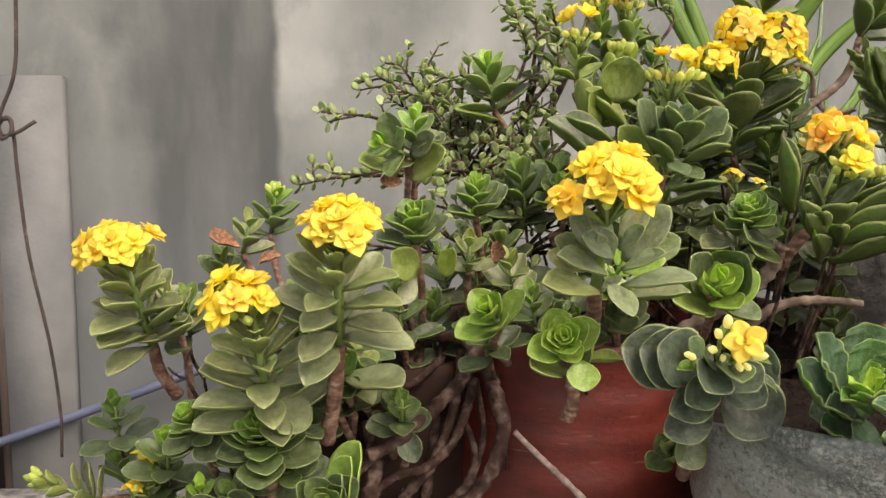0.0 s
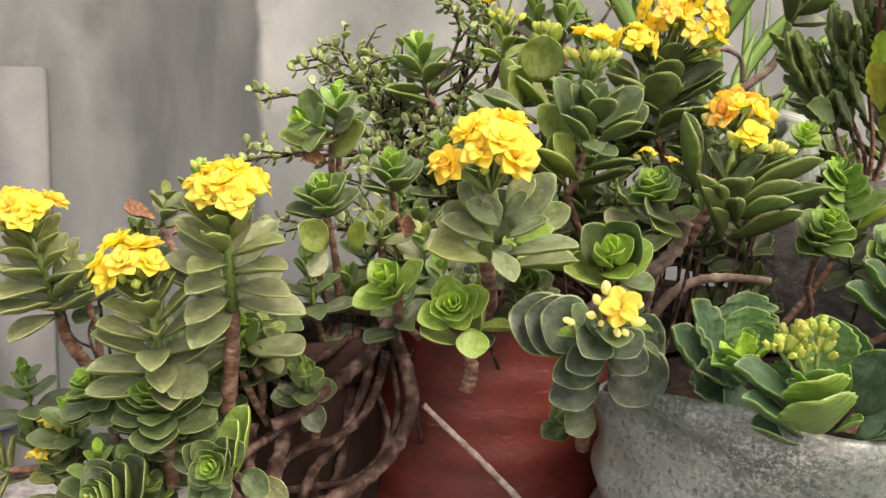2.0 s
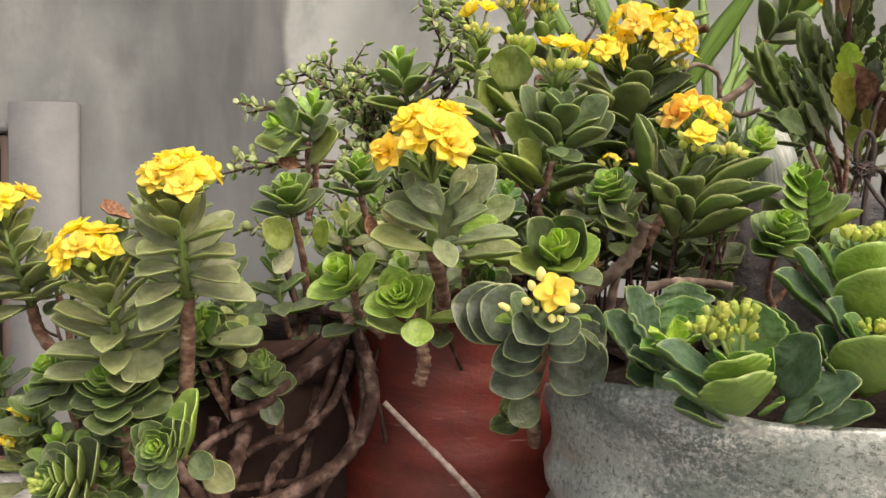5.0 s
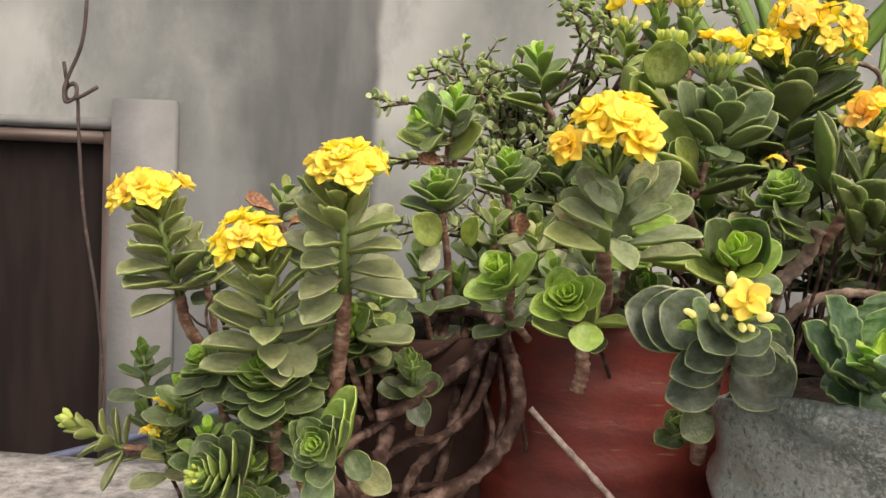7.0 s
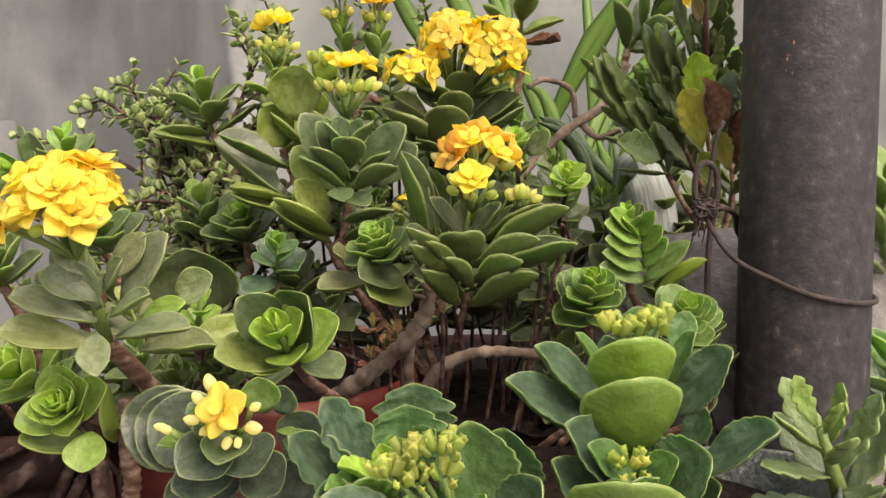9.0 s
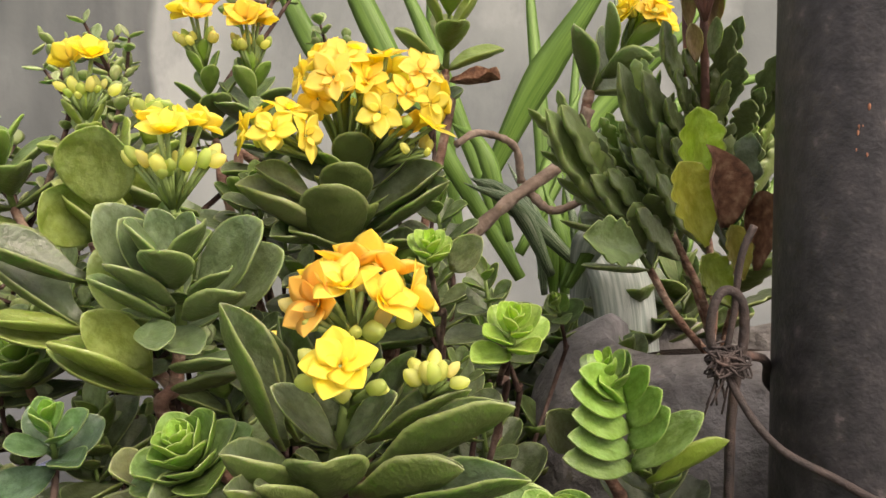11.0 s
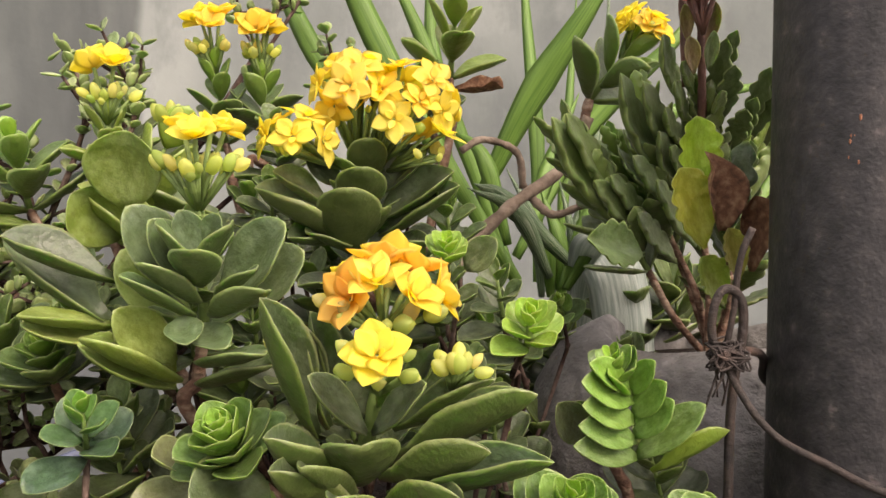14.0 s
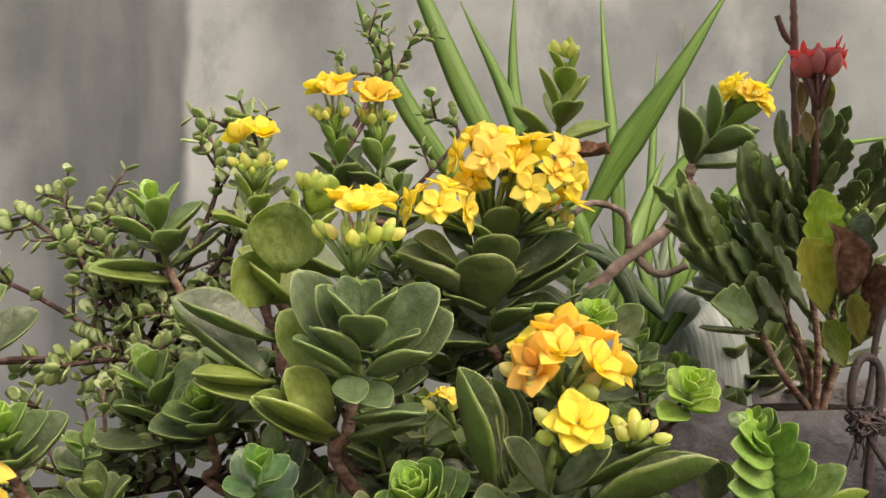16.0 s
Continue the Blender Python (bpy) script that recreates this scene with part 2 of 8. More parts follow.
    l.new(math_node(n, l, "ADD", sep.outputs[2], wob), low_tone.inputs["Value"])
    tone = blend(n, l, low_tone.outputs[0], tone, (0.082, 0.092, 0.1))
    l.new(tone, b.inputs["Base Color"])
    bump(n, l, b, noise_node(n, l, 24, 4.0), 0.25, 0.005)
    return m


POTPAINT, BAG, PLASTER = pot_paint(), plastic_bag(), wall_plaster()


# ---- mesh tools ----
def link_mesh(name, bm, mat=None, parent=None, label="", smooth=True):
    me = bpy.data.meshes.new(name)
    bm.to_mesh(me)
    bm.free()
    if smooth:
        for p in me.polygons:
            p.use_smooth = True
    for one in (mat if isinstance(mat, (list, tuple)) else [mat]):
        if one:
            me.materials.append(one)
    ob = new(name, me)
    if parent:
        ob.parent = parent
    if label:
        tagged(ob, label)
    return ob


def part(name, bm, mat, parent, label="", smooth=True):
    return link_mesh(name, bm, mat, parent, label, smooth)


def thing(name, label, category, where=(0, 0, 0), group=""):
    ob = new(name)
    ob.empty_display_size = 0.02
    ob.location = where
    return tagged(ob, label, category, group)


def smooth_line(points, steps=6):
    """A Catmull-Rom curve through the points."""
    p = [Vector(q) for q in points]
    p = [p[0] * 2 - p[1], *p, p[-1] * 2 - p[-2]]
    out = []
    for i in range(1, len(p) - 2):
        for k in range(steps):
            t = k / steps
            out.append(0.5 * (2 * p[i] + (p[i + 1] - p[i - 1]) * t + (2 * p[i - 1] - 5 * p[i] + 4 * p[i + 1] - p[i + 2]) * t * t
                              + (3 * p[i] - p[i - 1] - 3 * p[i + 1] + p[i + 2]) * t ** 3))
    out.append(p[-2])
    return out


def tube(bm, line, r0, r1, sides=7, rough=0.0, mat=0, knots=0.0):
    """A tapered tube along a line, with closed ends."""
    rings, last = [], None
    side = Vector((1, 0, 0))
    for i, p in enumerate(line):
        d = (line[min(i + 1, len(line) - 1)] - line[max(i - 1, 0)]).normalized()
        side = (side - d * side.dot(d))
        if side.length < 1e-4:
            side = d.orthogonal()
        side.normalize()
        up = d.cross(side)
        s = i / max(1, len(line) - 1)
        r = (r0 + (r1 - r0) * s) * (1 + rough * random.uniform(-1, 1) + (knots if i % 3 == 0 else 0))
        rings.append([bm.verts.new(p + (side * math.cos(a) + up * math.sin(a)) * r) for a in [2 * math.pi * k / sides for k in range(sides)]])
    for a, b in zip(rings, rings[1:]):
        for k in range(sides):
            bm.faces.new((a[k], a[(k + 1) % sides], b[(k + 1) % sides], b[k])).material_index = mat
    bm.faces.new(rings[0][::-1]).material_index = mat
    bm.faces.new(rings[-1]).material_index = mat


RIM = (-1, -0.91, -0.52, 0.0, 0.52, 0.91, 1)


def blade_shape(bm, width, curl, cup, thick, rows, cols, m=Matrix(), wave=None, uv=None, twist=0.0, uneven=0.0):
    """A solid leaf or petal along +y from the origin, one unit long; width(s) is its half width.
    The map's x runs from 0 to 1 across the upper face and from 2 to 3 across the underside."""
    uv = uv or bm.loops.layers.uv.verify()
    spans = RIM if cols == 6 else [2 * k / cols - 1 for k in range(cols + 1)]
    shift = Vector((random.uniform(0, 50), random.uniform(0, 50), 0))
    top, low, info = [], [], {}
    for i in range(rows + 1):
        s = 1 - (1 - i / rows) ** 1.5
        w = max(width(s), 0.004)
        t_row, l_row = [], []
        for k, v in enumerate(spans):
            ww = w * (1 + (wave(s, v) if wave else 0))
            z = curl * s * s + cup * v * v * w * 2 + twist * v * w * s
            if uneven:
                z += uneven * s * noise.noise(Vector((v * w * 4, s * 3.2, 0)) + shift)
                ww *= 1 + uneven * 0.9 * noise.noise(Vector((math.copysign(1, v) * 3, s * 5, 2)) + shift)
            y = s - abs(curl) * 0.25 * s * s
            th = thick * max(0, 1 - v * v) ** 0.3 * min(1.0, w * 9) * (1 - 0.4 * s)
            a = bm.verts.new(m @ Vector((v * ww, y, z + th * 0.4)))
            b = a if k in (0, cols) else bm.verts.new(m @ Vector((v * ww, y, z - th * 0.6)))
            info[a] = info[b] = ((v + 1) / 2, s)
            t_row.append(a), l_row.append(b)
        top.append(t_row), low.append(l_row)
    for i in range(rows):
        for k in range(cols):
            faces = [(top[i][k], top[i][k + 1], top[i + 1][k + 1], top[i + 1][k], 0)]
            faces.append((low[i][k], low[i + 1][k], low[i + 1][k + 1], low[i][k + 1], 2))
            for *f, side in faces:
                face = bm.faces.new(f)
                for loop in face.loops:
                    loop[uv].uv = (info[loop.vert][0] + side, info[loop.vert][1])
    for row_t, row_l, flip in ((top[0], low[0], False), (top[-1], low[-1], True)):
        ring = row_t + row_l[-2:0:-1]
        bm.faces.new(ring if flip else ring[::-1])


def obovate(aspect, power=1.45, neck=0.16, blunt=0.62):
    return lambda s: aspect * 0.5 * max(math.sin(math.pi * min(1, s ** power)) ** blunt if 0 < s < 1 else 0, neck * (1 - s) / max(aspect, 0.3) * 0.6)


def finished(name, bm, mat):
    bmesh.ops.recalc_face_normals(bm, faces=bm.faces)
    me = bpy.data.meshes.new(name)
    bm.to_mesh(me)
    bm.free()
    for p in me.polygons:
        p.use_smooth = True
    me.materials.append(mat)
    return me


def leaf_mesh(name, aspect, curl, cup, thick=0.05, power=1.22, teeth=0, depth=0.0, rows=10, cols=6, twist=0.0, uneven=0.06, blunt=0.62, mat=None):
    bm = bmesh.new()
    wave = None
    if teeth:
        rows = teeth * 8
        wave = lambda s, v: depth * (abs(math.sin(math.pi * teeth * s)) - 0.6) * (0.25 + 0.75 * min(1, s * 2.0)) if abs(v) > 0.6 else 0.0
    blade_shape(bm, obovate(aspect, power, blunt=blunt), curl, cup, thick, rows, cols, wave=wave, twist=twist, uneven=uneven)
    me = finished(name, bm, mat or LEAF)
    me["curl"] = curl
    return me


random.seed(11)
LEAVES = {
    "oval": [leaf_mesh("oval_leaf", f, c, k, twist=w, thick=0.085, uneven=0.04) for f, c, k, w in ((0.6, 0.12, 0.2, 0.05), (0.62, 0.2, 0.26, -0.07), (0.58, 0.04, 0.16, 0.08), (0.64, -0.06, 0.22, -0.08), (0.57, 0.15, 0.32, 0.06))],
    "spoon": [leaf_mesh("spoon_leaf", f, c, k, twist=w, power=p, thick=0.085, uneven=0.045) for f, c, k, w, p in ((0.55, 0.08, 0.24, 0.06, 1.4), (0.53, 0.18, 0.28, -0.07, 1.3), (0.51, -0.08, 0.22, 0.06, 1.45), (0.5, 0.02, 0.34, -0.1, 1.3), (0.57, -0.14, 0.2, 0.1, 1.35))],
    "round": [leaf_mesh("round_leaf", f, c, k, twist=w, power=1.05, thick=0.075, uneven=0.04) for f, c, k, w in ((0.82, 0.22, 0.26, 0.05), (0.8, 0.3, 0.3, -0.05), (0.78, 0.14, 0.22, 0.05), (0.82, 0.26, 0.18, -0.08))],
    "long": [leaf_mesh("long_leaf", 0.43, c, k, twist=w, power=1.2, blunt=0.8, thick=0.07, uneven=0.045) for c, k, w in ((0.2, 0.5, 0.08), (0.28, 0.55, -0.1), (0.1, 0.42, 0.1))],
    "scalloped": [leaf_mesh("scalloped_leaf", 0.8, c, k, thick=0.06, teeth=5, depth=0.26, power=1.3, uneven=0.04) for c, k in ((0.18, 0.24), (0.26, 0.3), (0.1, 0.18))],
    "crenate": [leaf_mesh("crenate_leaf", 0.74, c, k, thick=0.065, teeth=8, depth=0.075, power=1.2, uneven=0.04) for c, k in ((0.16, 0.2), (0.24, 0.26), (0.08, 0.16))],
    "toothed": [leaf_mesh("toothed_leaf", 0.34, c, k, thick=0.1, teeth=4, depth=0.5, power=1.15, uneven=0.03) for c, k in ((0.14, 0.12), (0.22, 0.16), (0.05, 0.1))],
    "scoop": [leaf_mesh("scoop_leaf", f, c, k, twist=w, power=0.98, thick=0.085, uneven=0.03) for f, c, k, w in ((0.84, 0.22, 0.26, 0.03), (0.88, 0.28, 0.3, -0.04), (0.82, 0.16, 0.22, 0.0))],
    "dry": [leaf_mesh("dry_leaf", 0.5, c, k, twist=w, thick=0.03, uneven=0.2, mat=DRY) for c, k, w in ((0.3, 0.5, 0.4), (-0.2, 0.6, -0.5), (0.1, 0.4, 0.8))],
    "small": [leaf_mesh("small_round_leaf", 0.8, c, k, rows=5, cols=4, thick=0.12) for c, k in ((0.1, 0.1), (0.2, 0.1))],
}


def flower_mesh(name, whorls, sharp, wide=0.38):
    """Whorls of pointed petals: count, length, lift in degrees, height of the base."""
    bm = bmesh.new()
    turn = random.uniform(0, 6.28)
    for count, reach, rise, base in whorls:
        for i in range(count):
            turn += 2 * math.pi / count
            m = pose(0, 0, base, 0, 0, math.degrees(turn) + random.uniform(-9, 9)) @ pose(0, 0.05, 0, rise + random.uniform(-9, 9), random.uniform(-9, 9), 0)
            k = reach * random.uniform(0.9, 1.06)
            m = m @ Matrix.Diagonal((k, k, k, 1))
            width = lambda s: (wide * math.sin(math.pi * s ** 1.05) ** sharp if 0 < s < 1 else 0) + 0.09 * (1 - s)
            blade_shape(bm, width, random.uniform(-0.12, 0.06), random.uniform(0.05, 0.2), 0.022, 8, 4, m, twist=random.uniform(-0.1, 0.1))
        turn += math.pi / count
    return finished(name, bm, PETAL)


FLOWERS = {
    "double": [flower_mesh("double_flower", ((5, 1.0, 14, 0.0), (5, 0.78, 34, 0.05), (2, 0.4, 56, 0.08)), 0.85, 0.4) for _ in range(5)],
    "star": [flower_mesh("star_flower", ((5, 1.0, 12, 0.0), (3, 0.48, 36, 0.05)), 1.0, 0.35) for _ in range(4)],
    "open": [flower_mesh("open_flower", ((5, 1.0, 14, 0.0), (2, 0.5, 40, 0.05)), 0.62, 0.42)],
    "narrow": [flower_mesh("narrow_flower", ((5, 1.0, 20, 0.0),), 0.9, 0.17) for _ in range(2)],
    "lily": [flower_mesh("flared_flower", ((5, 1.0, 30, 0.0), (3, 0.66, 54, 0.05)), 0.95, 0.36) for _ in range(4)],
    "cup": [flower_mesh("cupped_flower", ((5, 1.0, 34, 0.0), (4, 0.84, 54, 0.05)), 0.85, 0.42) for _ in range(4)],
}


def bud_mesh(radii, lobes):
    bm = bmesh.new()
    line = [Vector((0, y, 0)) for y in (0, 0.08, 0.25, 0.5, 0.72, 0.9, 1.0)]
    uv = bm.loops.layers.uv.verify()
    rings = [[bm.verts.new(p + Vector((math.cos(a), 0, math.sin(a))) * r * (1 + lobes * math.cos(4 * a))) for a in [math.pi * k / 4 for k in range(8)]] for p, r in zip(line, radii)]
    for i in range(6):
        for k in range(8):
            f = bm.faces.new((rings[i][k], rings[i][(k + 1) % 8], rings[i + 1][(k + 1) % 8], rings[i + 1][k]))
            for loop in f.loops:
                loop[uv].uv = (0.5, 1.0 if loop.vert in rings[i + 1] else 0.9)
    bm.faces.new(rings[0][::-1]), bm.faces.new(rings[-1])
    return finished("bud", bm, PETAL)


BUD = bud_mesh((0.1, 0.23, 0.3, 0.31, 0.26, 0.15, 0.02), 0.08)
SEPALS = bud_mesh((0.06, 0.14, 0.19, 0.21, 0.2, 0.22, 0.2), 0.5)


def aim(where, direction, up, size):
    """A pose whose +y points along direction and whose +z leans to up."""
    y = direction.normalized()
    z = (up - y * up.dot(y))
    z = z.normalized() if z.length > 1e-4 else y.orthogonal().normalized()
    x = y.cross(z)
    m = Matrix((x, y, z)).transposed().to_4x4() @ Matrix.Diagonal((size, size, size, 1))
    m.translation = where
    return m


def piece(name, me, m, parent, colour, label=""):
    ob = new(name, me)
    ob.parent = parent
    ob.matrix_basis = m
    ob.color = (*colour, 1)
    if label:
        tagged(ob, label)
    return ob


def mixed(a, b, t, jitter=0.1):
    k = 1 + random.uniform(-jitter, jitter)
    return tuple(max(0.0, (p + (q - p) * t) * k * (1 + random.uniform(-0.04, 0.04))) for p, q in zip(a, b))


TONES = {  # old leaf, young leaf
    "grey": ((0.121, 0.139, 0.064), (0.178, 0.215, 0.063)),
    "green": ((0.055, 0.08, 0.03), (0.155, 0.3, 0.028)),
    "vivid": ((0.072, 0.13, 0.029), (0.15, 0.3, 0.028)),
    "sage": ((0.118, 0.15, 0.078), (0.16, 0.22, 0.07)),
    "fern": ((0.088, 0.122, 0.05), (0.135, 0.19, 0.05)),
    "jade": ((0.075, 0.13, 0.03), (0.16, 0.32, 0.03)),
    "bright": ((0.15, 0.24, 0.035), (0.22, 0.4, 0.03)),
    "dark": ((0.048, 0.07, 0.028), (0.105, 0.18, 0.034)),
    "blue": ((0.074, 0.11, 0.046), (0.15, 0.23, 0.052)),
    "olive": ((0.125, 0.17, 0.032), (0.19, 0.27, 0.036)),
    "bag": ((0.036, 0.075, 0.038), (0.115, 0.26, 0.034)),
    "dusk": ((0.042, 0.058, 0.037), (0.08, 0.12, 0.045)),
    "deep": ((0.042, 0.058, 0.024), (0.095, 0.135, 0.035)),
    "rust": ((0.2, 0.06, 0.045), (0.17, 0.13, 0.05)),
    # darkened greens: the shade inside the foliage is put into the leaf colour
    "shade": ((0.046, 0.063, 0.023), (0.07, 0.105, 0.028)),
}


def shoot(plant, apex, low, base, length, pairs, tone="green", leaf="oval", phase=0.0, rise=(8, 68), top=0.3, stem=0.0021, bend=1.1, fat=1.0, droop=0.0, dense=1.0, seed=0, down=None):
    """A stem from base through low to apex, with crossed leaf pairs from low to apex. Returns the stem."""
    random.seed(1000 + seed + int(abs(apex[0]) * 9731 + abs(apex[2]) * 5417))
    apex, low, base = Vector(apex), Vector(low), Vector(base)
    bm = bmesh.new()
    girth = 0.7 if stem <= 0.0015 else 1.0
    mid = base.lerp(low, 0.5) + Vector((random.uniform(-1, 1), random.uniform(-1, 1), 0)) * (base - low).length * 0.08
    tube(bm, smooth_line(([Vector(down)] if down else []) + [base, mid, low], 10), stem * girth, stem * 0.85 * girth, 8, 0.1, 0, 0.04)
    tube(bm, [low, low.lerp(apex, 0.5), apex], stem * 0.75, stem * 0.35, 6, 0.0, 1)
    # thin filler stems take the dark root colour in place of the shade on them
    body = part("shoot", bm, [ROOT if stem <= 0.0015 else BARK, STALK], plant)
    axis = (apex - low).normalized()
    right = Vector((1, 0, 0)) if abs(axis.x) < 0.8 else Vector((0, 0, 1))
    right = (right - axis * right.dot(axis)).normalized()
    front = axis.cross(right)
    old, young = TONES[tone]
    pairs = round(pairs * dense)
    for i in range(pairs):
        s = i / max(1, pairs - 1)
        where = low.lerp(apex, s)
        size = (1.08 if leaf == "round" else 1.25) * length * (1 - (1 - top) * s ** bend)
        base_lift = 20 if leaf == "round" else 6
        lift = rise[0] + base_lift + (rise[1] - rise[0] - base_lift + (8 if leaf == "round" else 0)) * s ** 1.05
        loose = 0.3 if leaf == "scoop" else 0.55
        spin = math.radians(phase + 90 * (i % 2)) + random.uniform(-0.2, 0.2) * loose
        for k in (0, 1):
            a = spin + math.pi * k + random.uniform(-0.22, 0.22) * loose
            e = math.radians(lift + random.uniform(-11, 11) * loose)
            out = right * math.cos(a) + front * math.sin(a)
            way = out * math.cos(e) + axis * math.sin(e)
            way.z -= droop * (1 - s)
            me = random.choice(LEAVES[leaf])
            m = aim(where + out * stem * 0.5, way, axis * math.cos(e) - out * math.sin(e), size * random.uniform(0.88, 1.08))
            m = m @ Matrix.Diagonal((fat * random.uniform(0.92, 1.08), 1, 1, 1))
            piece("leaf", me, m, body, mixed(old, young, s ** 1.9, 0.2))
    return body


def one_leaf(body, where, tip, up, leaf="oval", tone="green", young=0.0, fat=1.0, variant=0, colour=None):
    """A single leaf from where to tip, its upper face towards up."""
    where, tip = Vector(where), Vector(tip)
    me = LEAVES[leaf][variant]
    rise, reach = me["curl"], 1 - 0.25 * abs(me["curl"])
    y = (tip - where).normalized()
    z = Vector(up) - y * y.dot(Vector(up))
    z.normalize()
    bow = math.atan2(rise, reach)
    way = y * math.cos(bow) - z * math.sin(bow)
    m = aim(where, way, z, (tip - where).length / math.hypot(rise, reach)) @ Matrix.Diagonal((fat, 1, 1, 1))
    return piece("leaf", me, m, body, colour or mixed(*TONES[tone], young))


YELLOW, ORANGE, BUDGREEN, BUDYELLOW, BUDCREAM = (1.0, 0.9, 0.2), (1.0, 0.78, 0.2), (0.5, 0.63, 0.2), (0.85, 0.82, 0.34), (0.92, 0.9, 0.5)


def head(body, root, centre, radius, flowers, size, up=(0, -0.25, 1), kind="double", spread=95, buds=6, orange=0.0, bud_colour=BUDYELLOW, flat=0.75, seed=0, bud=0.0):
    """A domed flower head on body: flowers over a cap, buds below them, a fan of stalks from root."""
    random.seed(77 + seed + int(abs(centre[0]) * 7411 + abs(centre[2]) * 3331))
    root, centre, up = Vector(root), Vector(centre), Vector(up).normalized()
    right = Vector((1, 0, 0)) - up * up.x
    right.normalize()
    front = up.cross(right)
    stalks = bmesh.new()
    if flowers <= 4:
        spread, lifted = min(spread, 50), up * radius * 0.25
    else:
        lifted = Vector()
    for i in range(flowers):
        c = 1 - (i + 0.5) / flowers * (1 - math.cos(math.radians(spread))) if flowers > 1 else 1
        a = i * 2.39996 + seed
        out = (right * math.cos(a) + front * math.sin(a)) * math.sqrt(max(0, 1 - c * c)) + up * c
        where = centre + (out - up * (up.dot(out) * (1 - flat))) * radius * random.uniform(0.72, 1.0) + lifted
        face = (out + up * (0.5 if kind == "double" else 0.2)).normalized()
        m = aim(where, right.cross(face) if abs(right.dot(face)) < 0.95 else front, face, (1.02 if flowers > 3 else 1.08) * size * random.uniform(0.88, 1.08))
        m = m @ pose(0, 0, 0, random.uniform(-16, 16), random.uniform(-16, 16), random.uniform(0, 360))
        colour = ORANGE if random.random() < orange else YELLOW
        k = random.uniform(0.94, 1.03)
        piece("flower", random.choice(FLOWERS[kind]), m, body, (colour[0], min(1.0, colour[1] * k), colour[2] + random.uniform(-0.03, 0.06)))
        tube(stalks, [root, root.lerp(where, 0.6) - out * radius * 0.1, where], 0.0009, 0.0008, 5)
    for i in range(buds):
        a = 2 * math.pi * i / buds + random.uniform(-0.4, 0.4)
        out = (right * math.cos(a) + front * math.sin(a)) * random.uniform(0.25 if flowers <= 4 else 0.55, 0.92) - up * random.uniform(0.05, 0.3)
        where = centre + out * radius * 0.85
        k = random.random()
        m = aim(where, out + up * random.uniform(0.5, 1.6), up, max(bud, radius * 0.26, 0.0052) * random.uniform(0.7, 1.25))
        piece("bud", BUD, m, body, mixed(BUDGREEN, bud_colour, k))
        tube(stalks, [root, where], 0.0008, 0.0007, 5)
    part("flower_stalk", stalks, STALK, body)


def bud_cluster(body, centre, up, radius, count, size, colour=BUDGREEN, mesh=BUD):
    """A tight tuft of green buds."""
    random.seed(5 + int(abs(centre[0]) * 9931))
    centre, up = Vector(centre), Vector(up).normalized()
    right = up.orthogonal().normalized()
    front = up.cross(right)
    for i in range(count):
        r, a = math.sqrt((i + 0.5) / count), i * 2.39996
        out = (right * math.cos(a) + front * math.sin(a)) * r
        loose = Vector((random.uniform(-1, 1), random.uniform(-1, 1), random.uniform(-0.6, 1))) * radius * 0.16
        clump = 0.8 + 0.3 * math.cos(3 * a)
        m = aim(centre + out * radius * clump + up * radius * 0.3 * (1 - r) + loose, up + out * 0.7 + loose / radius * 2, right, size * random.uniform(0.55, 1.15))
        piece("bud", mesh, m, body, mixed(colour, (0.78, 0.84, 0.32), random.random()))


def one_bud(body, where, way, size, colour):
    piece("bud", BUD, aim(Vector(where), Vector(way), Vector((0, -1, 0.1)), size), body, colour)
    stalk(body, where, Vector(where) - Vector(way).normalized() * size + Vector((0, 0.006, -0.004)))


def stalk(body, root, tip):
    bm = bmesh.new()
    root, tip = Vector(root), Vector(tip)
    tube(bm, [root, root.lerp(tip, 0.55) + Vector((0, 0.0006, -0.0004)), tip], 0.0009, 0.0008, 5)
    part("flower_stalk", bm, STALK, body)


def lathe(bm, profile, sides, wobble=None, centre=(0, 0, 0)):
    rings = []
    for r, z in profile:
        ring = []
        for k in range(sides):
            a = 2 * math.pi * k / sides
            dr, dz = wobble(a, r, z) if wobble else (0, 0)
            ring.append(bm.verts.new((centre[0] + (r + dr) * math.cos(a), centre[1] + (r + dr) * math.sin(a), centre[2] + z + dz)))
        rings.append(ring)
    for a, b in zip(rings, rings[1:]):
        for k in range(sides):
            bm.faces.new((a[k], a[(k + 1) % sides], b[(k + 1) % sides], b[k]))
    return rings


def box(bm, x0, y0, z0, x1, y1, z1, bevel=0.0):
    r = bmesh.ops.create_cube(bm, size=1)
    for v in r["verts"]:
        v.co = Vector(((x0 + x1) / 2 + v.co.x * (x1 - x0), (y0 + y1) / 2 + v.co.y * (y1 - y0), (z0 + z1) / 2 + v.co.z * (z1 - z0)))
    if bevel:
        edges = list({e for v in r["verts"] for e in v.link_edges})
        bmesh.ops.bevel(bm, geom=edges, offset=bevel, segments=3, affect="EDGES")


# ---- setting ----
bm = bmesh.new()
box(bm, -60, -60, -0.9, 60, 60, -0.65)
tagged(link_mesh("ground", bm, GROUND, smooth=False), "plain grey cement yard floor far below the ledge", "ground", kind="structure")

bm = bmesh.new()
box(bm, -2.4, -0.02, 0.80, 2.6, 0.69, 0.98, 0.012)
box(bm, -2.35, 0.3, -0.65, 2.55, 0.62, 0.805)
bmesh.ops.subdivide_edges(bm, edges=[e for e in bm.edges if e.calc_length() > 0.3], cuts=24, use_grid_fill=True)
